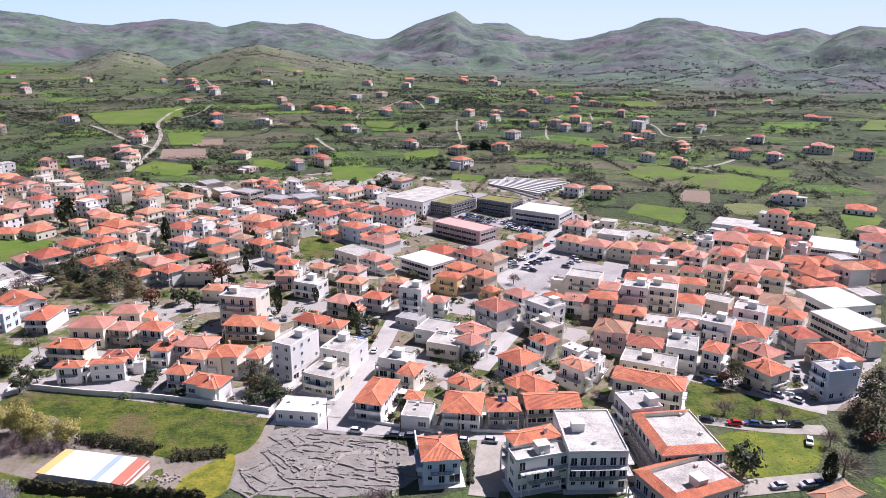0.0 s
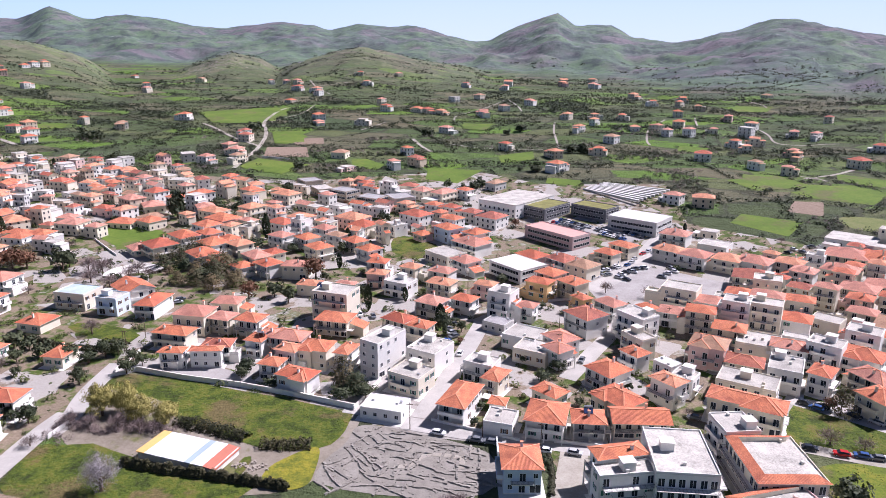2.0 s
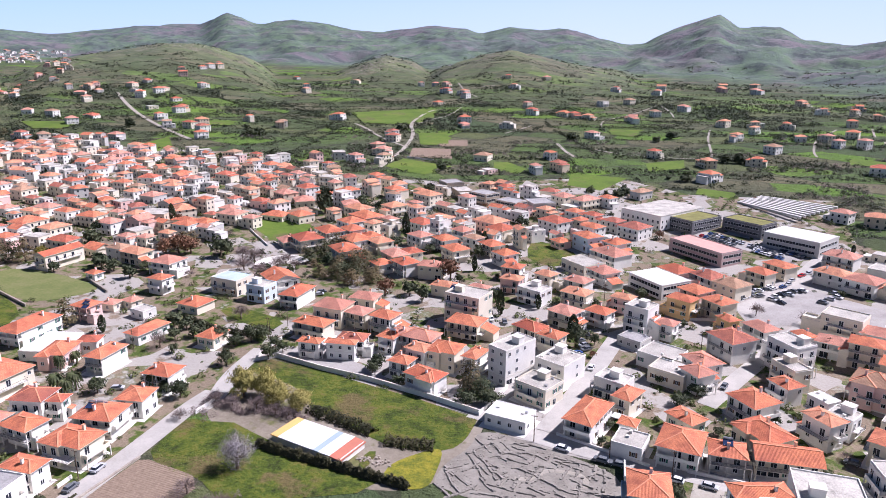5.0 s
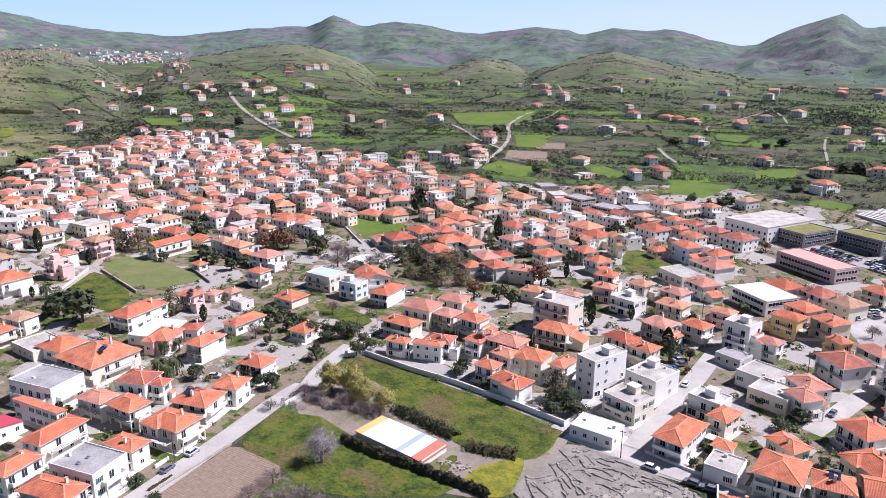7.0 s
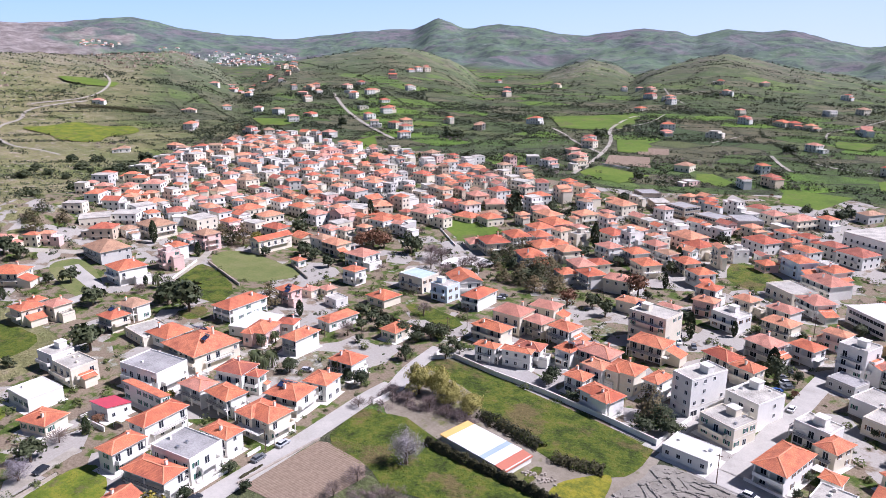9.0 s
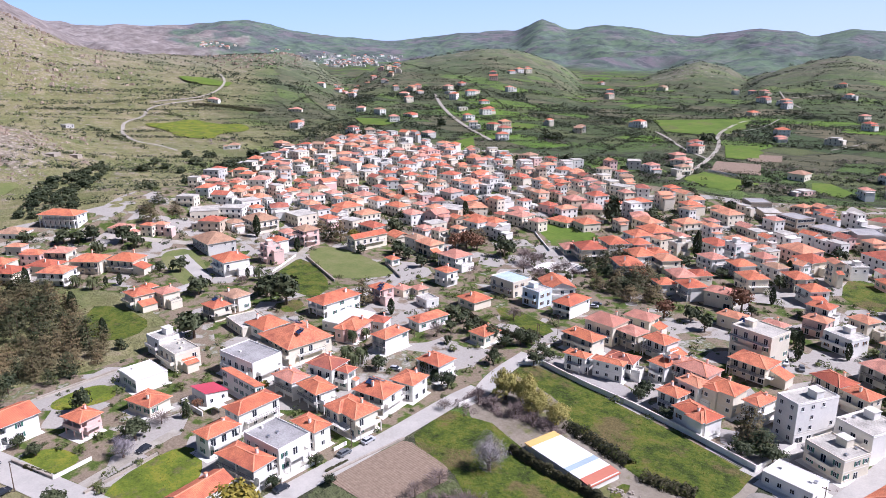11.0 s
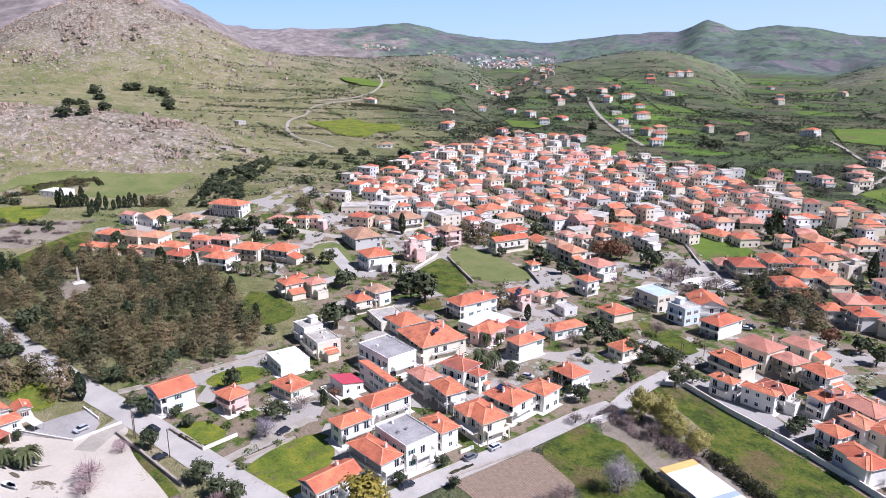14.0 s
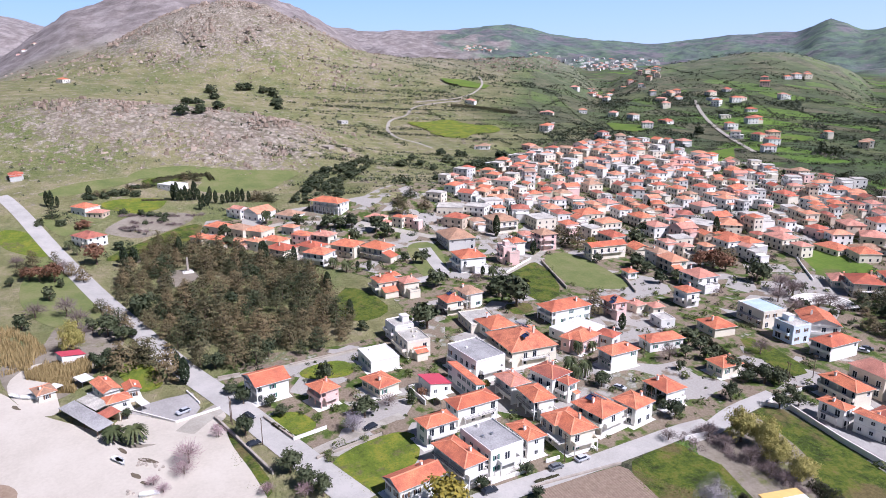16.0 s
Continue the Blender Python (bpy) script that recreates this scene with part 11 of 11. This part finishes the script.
def reed_bed(polys, count):
    """Dry standing reeds: thin upright blades over marshy plots."""
    rng = np.random.default_rng(81)
    q = []
    for poly in polys:
        xs, ys = [p[0] for p in poly], [p[1] for p in poly]
        for _ in range(count):
            x, y = rng.uniform(min(xs), max(xs)), rng.uniform(min(ys), max(ys))
            if not inside((x, y), poly) or noise.noise(Vector((x, y, 4)) * 0.15) < -0.28:
                continue
            a, h, w = rng.uniform(0, 3.14), rng.uniform(1.2, 2.7), rng.uniform(0.08, 0.2)
            sx, sy = math.cos(a) * w, math.sin(a) * w
            tx, ty = rng.uniform(-0.5, 0.5, 2)
            q += [(x - sx, y - sy, 0), (x + sx, y + sy, 0), (x + tx + sx * 0.4, y + ty + sy * 0.4, h), (x + tx - sx * 0.4, y + ty - sy * 0.4, h)]
    tagged(new("reeds", quads_mesh("reeds", np.array(q), DRYREED)), "golden dry reeds standing behind the beach", "reeds", kind="stuff")


beach_shed(-206.3, 4.3, 27, 22.0, 4.8, 2.9, 2.3, FLATS["greyroof"], "open beach shelter with a dark grey ribbed sheet roof")
beach_shed(-213.3, 6.3, 28, 11.0, 4.4, 3.3, 2.9, FLATS[""], "open beach shelter with a pale grey ribbed sheet roof")
beach_shed(-204.6, 10.2, 28, 5.4, 4.6, 3.2, 2.7, TILES["brick"], "small shelter with a rust-red roof beside the beach bar")
reed_bed([[(-300, -26), (-293, -16), (-269, -8), (-256, -7), (-252, -20), (-270, -27)], [(-254, -14), (-253, 6), (-243, 6), (-240, -6), (-246, -13)], [(-240, -6), (-236, 3), (-229, 1), (-232, -6)]], 5200)
tile_skirt(57.5, 153.2, -83, 19.0, 15.4, 8.8)
tile_skirt(54.7, 136.3, -67, 13.0, 18.3, 7.3)
awning(-208.6, 19.3, 20, 5.0, 2.5, 2.4)
awning(-233.7, 3.9, 25, 6.0, 4.0, 2.6)
awning(-230.9, -4.5, 40, 4.0, 4.0, 2.6)
awning(-172.6, 99.8, 5, 4.0, 3.0, 2.6)
awning(-10.3, 185.2, -15, 5.0, 3.0, 2.6)
rock_heap(-65.9, 146.0, 4.0, 26, 645)
rock_heap(-69.5, 145.4, 3.0, 14, 590)
rock_heap(-178.8, 17.0, 3.0, 12, 560)
rock_heap(-174.6, 20.3, 3.0, 10, 620)
rock_heap(-289.0, 480.5, 3.0, 6, 100)
rock_heap(-164.9, 13.2, 2.0, 6, 510)
boat(-180.6, 12.0, 20)
boat(-230.7, -11.6, 60)
boat(-233.4, -15.2, 40)
boat(-181.4, 11.4, 30)
boat(-162.2, 17.5, 80)

# ---- woods ----
wood(PINE_WOOD, 5.6, ["pine"] * 11 + ["olive"], 3.35, 21, MONUMENT, 1.05)
wood(PARK_WOOD, 6.5, ["pine"] * 5 + ["olive"], 3.8, 22, stature=0.8)
wood(HILL_WOOD, 7.5, ["olive"], 4.2, 23)


# ---- excavation ----


RUIN_STONE = plain("excavated_stone", (0.31, 0.283, 0.24), 0.95, 0.4, 1.5, relief=0.05, random_tint=0.35)


def ruin_walls():
    """Stubs of walls built of uneven blocks, laid out in two slanting grids."""
    rng = random.Random(8)
    xs, ys = [p[0] for p in RUIN], [p[1] for p in RUIN]
    mid = sum(xs) / len(xs)
    step = 2.9
    for gx in range(int((max(xs) - min(xs)) / step) + 2):
        for gy in range(int((max(ys) - min(ys)) / step) + 2):
            x = min(xs) + gx * step + rng.uniform(-1.0, 1.0)
            y = min(ys) + gy * step + rng.uniform(-1.0, 1.0)
            if not inside((x, y), RUIN) or rng.random() < 0.3:
                continue
            base = -8 if x > mid - 4 else -38
            yaw = base + rng.choice([0, 0, 90]) + rng.uniform(-16, 16)
            length = rng.uniform(2.5, 5.0) * rng.choice([1, 1.4, 1.8, 2.4])
            n = max(3, int(length / 0.9))
            s = Shape()
            bow = rng.uniform(-0.5, 0.5)
            for k in range(n):
                if rng.random() < 0.06:
                    continue
                x0, x1 = length * (k / n - 0.5), length * ((k + 1) / n - 0.5)
                off = bow * (k / n - 0.5) ** 2 * 4 + rng.uniform(-0.07, 0.07)
                wide, top = rng.uniform(0.22, 0.4), rng.uniform(0.2, 0.42)
                a, b = (x0, off - wide), (x1 - 0.03, off + wide)
                low = [(a[0], a[1]), (b[0], a[1] + rng.uniform(-0.1, 0.1)), (b[0], b[1] + rng.uniform(-0.1, 0.1)), (a[0], b[1])]
                high = [(p[0] * 0.96 + 0.04 * (x0 + x1) / 2, p[1] * 0.85 + off * 0.15, top + rng.uniform(-0.1, 0.1)) for p in low]
                for i in range(4):
                    j = (i + 1) % 4
                    s.face([(*low[i], -0.3), (*low[j], -0.3), high[j], high[i]])
                s.face(high)
            ob = new("ruin_wall", s.mesh("ruin_wall", [RUIN_STONE]))
            ob.matrix_world = pose(x, y, 0.06, 0, 0, yaw)
            tagged(ob, "low excavated stone wall of an ancient house", "ruin", "excavated walls")
    s = Shape()
    for _ in range(420):
        x, y = rng.uniform(min(xs), max(xs)), rng.uniform(min(ys), max(ys))
        if inside((x, y), RUIN):
            k, h, t = rng.uniform(0.12, 0.42), rng.uniform(0.1, 0.3), rng.uniform(0, 3.14)
            ring = [(x + math.cos(t + a) * k * rng.uniform(0.7, 1.3), y + math.sin(t + a) * k * rng.uniform(0.7, 1.3)) for a in (0, 1.5, 3.1, 4.6)]
            for i in range(4):
                p, q = ring[i], ring[(i + 1) % 4]
                s.face([(*p, 0.0), (*q, 0.0), (x + (q[0] - x) * 0.75, y + (q[1] - y) * 0.75, h), (x + (p[0] - x) * 0.75, y + (p[1] - y) * 0.75, h)])
            s.face([(x + (p[0] - x) * 0.75, y + (p[1] - y) * 0.75, h) for p in ring])
    tagged(new("fallen_stones", s.mesh("fallen_stones", [RUIN_STONE])), "fallen grey stones strewn over the excavation", "stones", kind="stuff")


ruin_walls()


# ---- open theatre, monument, glasshouses ----


def theatre(x, y):
    ob = thing("open_air_theatre", pose(x, y, 0, 0, 0, 35), "small open-air theatre with curved stone steps", "theatre")
    for k in range(7):
        s = Shape()
        r0, r1 = 5.0 + k * 1.1, 6.1 + k * 1.1
        n = 20
        for i in range(n):
            a0, a1 = math.pi * i / n, math.pi * (i + 1) / n
            p = [(math.cos(a) * r, math.sin(a) * r) for a, r in ((a0, r0), (a0, r1), (a1, r1), (a1, r0))]
            z = 0.3 + k * 0.3
            s.face([(*q, z) for q in p])
            s.face([(*p[0], -0.2), (*p[0], z), (*p[3], z), (*p[3], -0.2)])
        part("step", s.mesh("step", [SLAB]), ob)
    return ob


theatre(*THEATRE)


def monument(x, y):
    ob = thing("monument", pose(x, y, lift(x, y, 0)), "pale stone monument on a stepped base among the pines", "monument")
    s = Shape()
    s.box(-2.5, -2.5, -0.3, 2.5, 2.5, 0.35)
    s.box(-1.7, -1.7, 0.35, 1.7, 1.7, 0.8)
    part("base", s.mesh("base", [SLAB]), ob)
    s = Shape()
    s.cone((0, 0, 0.8), (0, 0, 7.6), 0.8, 0.5, 4)
    part("shaft", s.mesh("shaft", [WALLS["stone"]]), ob)


monument(*MONUMENT)


def glass_rows():
    a, b, c, d = (Vector((*p, 0)) for p in GLASSHOUSE)
    n = 9
    for k in range(n):
        p, q = b.lerp(a, (k + 0.5) / n), c.lerp(d, (k + 0.5) / n)
        ob = thing("roof_bay", Matrix.Identity(4), "long white north-light roof bay of the workshop hall", "roof", "workshop roof bays")
        s = Shape()
        z = lift(p.x, p.y, 1.1)
        s.beam((p.x, p.y, z), (q.x, q.y, z), 1.7, 0.22)
        part("cover", s.mesh("cover", [FLATS["whiteroof"]]), ob)
        s = Shape()
        s.beam((p.x, p.y, z - 0.65), (q.x, q.y, z - 0.65), 1.2, 1.05)
        part("wall", s.mesh("wall", [WALLS["grey"]]), ob)


glass_rows()


# ---- scrub of the valley, garden shrubs, boulders ----


def scatter(n, seed, r0, r1, a0, a1, keep):
    rng = np.random.default_rng(seed)
    pts = []
    while len(pts) < n:
        r = math.sqrt(rng.uniform(r0 * r0, r1 * r1)) if rng.random() < 0.5 else rng.uniform(r0, r1)
        a = radians(rng.uniform(a0, a1))
        x, y = -math.sin(a) * r, math.cos(a) * r
        if keep(x, y, r, rng):
            pts.append((x, y))
    return pts


def clumps(pts, seed, per, radius, leaf, name, mat, label, category, sink=0.4):
    rng = np.random.default_rng(seed)
    out, facing = [], []
    for x, y in pts:
        s = radius * rng.uniform(0.7, 1.35)
        p = rng.normal(size=(per, 3))
        p /= np.linalg.norm(p, axis=1)[:, None]
        p *= s * rng.uniform(0.6, 1.0, (per, 1)) * (1 + 0.22 * np.sin(3 * np.arctan2(p[:, 1:2], p[:, 0:1]) + x))
        p[:, 2] = np.abs(p[:, 2]) * rng.uniform(0.75, 1.25)
        out.append(p + np.array([x, y, lift(x, y, -sink)]))
        facing.append(p + np.array([0, 0, 0.25 * s]))
    me = quads_mesh(name, soup(np.concatenate(out), leaf, seed, 0.85, np.concatenate(facing)), mat)
    return tagged(new(name, me), label, category, kind="stuff")


def hedgerows(n, seed, r0, r1, step):
    """Rows of bushes along terraces and lanes; most follow the slope's contour."""
    rng = random.Random(seed)
    pts = []
    for _ in range(n):
        r = r0 + (r1 - r0) * rng.random() ** 1.2
        az = rng.uniform(-36, 66)
        length = rng.uniform(35, 150) * (1 + r / 2500)
        if rng.random() < 0.76:
            slant = rng.uniform(-0.22, 0.22)
            dr, da = slant, math.sqrt(1 - slant * slant)
        else:
            dr, da = 0.9, rng.choice([-0.43, 0.43]) + rng.uniform(-0.2, 0.2)
        s = 0.0
        bend = rng.uniform(-0.004, 0.004)
        while s < length:
            rr = r + dr * s
            aa = az + math.degrees(da * s / rr)
            dr += bend * step * 0.2
            s += step * rng.uniform(0.6, 1.4)
            if rng.random() < 0.12:
                s += step * 2
            x, y = -math.sin(radians(aa)) * rr, math.cos(radians(aa)) * rr
            if not any(inside((x, y), q) for q in CLEAR) and not inside((x, y), TOWN):
                pts.append((x + rng.uniform(-1, 1), y + rng.uniform(-1, 1)))
    return pts


def open_land(x, y, r, rng):
    if any(inside((x, y), q) for q in CLEAR) or inside((x, y), TOWN):
        return False
    az = math.degrees(math.atan2(-x, y))
    if rng.random() < ramp01(52, 64, az) * 0.92:
        return False
    grove = noise.noise(Vector((x, y, 9)) * 0.006) * 0.5 + noise.noise(Vector((x * 0.6, y, 3)) * 0.028)
    return grove + rng.uniform(-0.08, 0.08) > 0.26


clumps(hedgerows(260, 31, 345, 950, 2.6), 32, 12, 1.7, 0.68, "hedgerows", SCRUB, "dark hedgerows and dry walls dividing the valley fields", "hedgerow")
clumps(hedgerows(230, 35, 900, 1350, 4.5), 36, 6, 2.6, 1.2, "far_hedgerows", SCRUB, "dark hedgerows over the distant terraces", "hedgerow")
thicket_spots = scatter(4600, 33, 360, 1100, -36, 100, open_land)
near_thickets = [p for p in thicket_spots if p[0] ** 2 + p[1] ** 2 < 720 ** 2]
far_thickets = [p for p in thicket_spots if p[0] ** 2 + p[1] ** 2 >= 720 ** 2]
half = len(near_thickets) * 3 // 5
clumps(near_thickets[:half], 34, 62, 2.4, 0.42, "scrub", SCRUB, "olive-green thickets and small trees of the valley", "scrub", 0.0)
clumps(near_thickets[half:], 48, 56, 2.1, 0.34, "bare_thickets", TWIG, "brown leafless thickets of the valley", "scrub", 0.0)
clumps(far_thickets, 49, 16, 2.8, 0.9, "slope_scrub", SCRUB, "olive-green bushes over the upper fields", "scrub", 0.2)
clumps(scatter(1900, 37, 1000, 1700, -36, 100, open_land), 38, 12, 3.6, 1.2, "far_scrub", SCRUB, "dark bushes over the distant slopes", "scrub")
clumps(hedgerows(215, 71, 370, 1000, 4.6), 72, 30, 2.9, 0.68, "thickets", LEAF, "tall dark green trees in rows and thickets along the lanes", "trees", 0.0)


def by_houses(n, seed):
    rng = random.Random(seed)
    spots = [p for cell in PLOTS.values() for p in cell if p[0] ** 2 + p[1] ** 2 > 380 ** 2]
    out = []
    for _ in range(n):
        hx, hy, rad = rng.choice(spots)
        a, q = rng.uniform(0, 2 * math.pi), rad + rng.uniform(3, 16)
        p = (hx + math.cos(a) * q, hy + math.sin(a) * q)
        if all((p[0] - s[0]) ** 2 + (p[1] - s[1]) ** 2 > (s[2] + 1) ** 2 for s in spots):
            out.append(p)
    return out


clumps(by_houses(1700, 45), 46, 40, 2.3, 0.5, "farm_trees", LEAF, "dark trees round the scattered houses", "trees", 0.0)
clumps(scatter(420, 39, 420, 1400, 58, 98, lambda x, y, r, rng: not any(inside((x, y), q) for q in CLEAR)), 40, 18, 1.5, 0.5, "hill_bushes", SCRUB, "low dark bushes dotting the rocky hill", "scrub")


def town_gap(x, y, r, rng):
    """A spot in the town that is clear of houses, streets and fields."""
    key = (int(x // 20), int(y // 20))
    for i in (-1, 0, 1):
        for j in (-1, 0, 1):
            for hx, hy, rad in PLOTS.get((key[0] + i, key[1] + j), ()):
                if (x - hx) ** 2 + (y - hy) ** 2 < rad * rad:
                    return False
    return not any(inside((x, y), p) for p in CLEAR) and inside((x, y), TOWN)


def tufts():
    """Grass and weeds standing on the plots near the camera's way, spilling over their edges."""
    rng = np.random.default_rng(61)
    out = []
    for poly in GRASSY:
        xs, ys = [p[0] for p in poly], [p[1] for p in poly]
        if math.hypot(sum(xs) / len(xs), sum(ys) / len(ys)) > 260:
            continue
        n = int((max(xs) - min(xs)) * (max(ys) - min(ys)) * 3.2)
        for _ in range(n):
            x, y = rng.uniform(min(xs) - 1, max(xs) + 1), rng.uniform(min(ys) - 1, max(ys) + 1)
            if inside((x, y), poly) or (rng.random() < 0.5 and inside((x + rng.uniform(-1, 1), y + rng.uniform(-1, 1)), poly)):
                if noise.noise(Vector((x, y, 2)) * 0.16) + rng.uniform(-0.25, 0.25) > 0.0:
                    out.append((x, y, 0.11 + rng.uniform(0, 0.06)))
    me = quads_mesh("grass", soup(np.array(out), 0.2, 62, 0.5), GRASS)
    tagged(new("grass", me), "tufts of long green grass on the plots", "grass", kind="stuff")


tufts()
garden = scatter(5200, 41, 120, 640, -34, 84, town_gap)
near_plots = [p for p in garden[:1300] if p[0] ** 2 + p[1] ** 2 < 235 ** 2]
far_plots = [p for p in garden[:1300] if p[0] ** 2 + p[1] ** 2 >= 235 ** 2]
clumps(near_plots, 42, 110, 0.85, 0.2, "garden_shrubs", GARDEN, "green garden shrubs between the houses", "shrubs", 0.2)
clumps(far_plots, 47, 36, 1.1, 0.36, "street_shrubs", GARDEN, "green shrubs in the yards of the old streets", "shrubs", 0.2)
clumps(garden[1800:2200], 43, 60, 0.8, 0.13, "dry_shrubs", TWIG, "brown leafless shrubs in the yards", "shrubs", 0.2)
for gx, gy in garden[2300:2390]:
    tree(tree_rng.choice(["olive", "olive", "olive", "olive", "bare", "russet", "cypress"]), gx, gy, tree_rng.uniform(1.5, 2.9))
clumps(garden[2500:3300], 44, 52, 1.7, 0.41, "garden_trees", GARDEN, "small round green trees in the gardens", "trees", -0.5)

bramble_rng = random.Random(19)
brambles = []
for a, b, many in (((-127, 157.5), (-112, 156.5), 46), ((-112, 157), (-94, 158.5), 52), ((-101, 112.5), (-91, 121), 16), ((-127, 152), (-119, 150), 8)):
    for _ in range(many):
        u = bramble_rng.random()
        brambles.append((a[0] + (b[0] - a[0]) * u + bramble_rng.gauss(0, 0.9), a[1] + (b[1] - a[1]) * u + bramble_rng.gauss(0, 1.2)))
clumps(brambles, 84, 170, 1.35, 0.15, "brambles", TWIG, "tangled brown bramble thicket below the willows", "thicket", 0.2)


ROCK = leaf_material("weathered_rock", (0.18, 0.13, 0.09), (0.50, 0.40, 0.31), 0.95)


def boulders():
    """Broken rock in uneven clusters over the outcrops, small stones far more often than large."""
    rng = np.random.default_rng(51)
    s = Shape()
    count = 0
    while count < 6500:
        r = rng.uniform(430, 1600)
        a = radians(rng.uniform(54, 100))
        x, y = -math.sin(a) * r, math.cos(a) * r
        cluster = noise.fractal(Vector((x, y, 6)) * 0.02, 0.8, 2.0, 3)
        if rng.random() > (rockiness(x, y) - 0.22) * 1.3 or cluster + rng.uniform(-0.25, 0.25) < 0.02:
            continue
        count += 1
        k = min(3.4, 0.42 * rng.uniform(0.04, 1.0) ** -0.62) * (0.8 + r / 2200)
        z = lift(x, y, -0.35 * k)
        turn, stretch = rng.uniform(0, 3.14), rng.uniform(1.0, 1.9)
        c, e = math.cos(turn), math.sin(turn)
        n = 5
        ring = []
        for i in range(n):
            q = 2 * math.pi * i / n + rng.uniform(-0.35, 0.35)
            u, v = math.cos(q) * k * stretch * rng.uniform(0.7, 1.1), math.sin(q) * k * rng.uniform(0.7, 1.1)
            ring.append((x + u * c - v * e, y + u * e + v * c))
        topz = z + k * rng.uniform(0.55, 1.15)
        lean = (rng.uniform(-0.4, 0.4) * k, rng.uniform(-0.4, 0.4) * k)
        crest = [(x + lean[0] + (p[0] - x) * 0.6, y + lean[1] + (p[1] - y) * 0.6, topz - k * rng.uniform(0.0, 0.35)) for p in ring]
        b = len(s.v)
        s.v.extend([(*p, z - 1) for p in ring] + crest)
        for i in range(n):
            j = (i + 1) % n
            s.f.append((b + i, b + j, b + n + j, b + n + i))
        s.f.append(tuple(b + n + i for i in range(n)))
        s.m.extend([0] * (n + 1))
        s.uv.extend([None] * (n + 1))
    tagged(new("boulders", s.mesh("boulders", [ROCK])), "scattered grey-brown boulders and broken rock on the hill", "rocks", kind="stuff")


boulders()
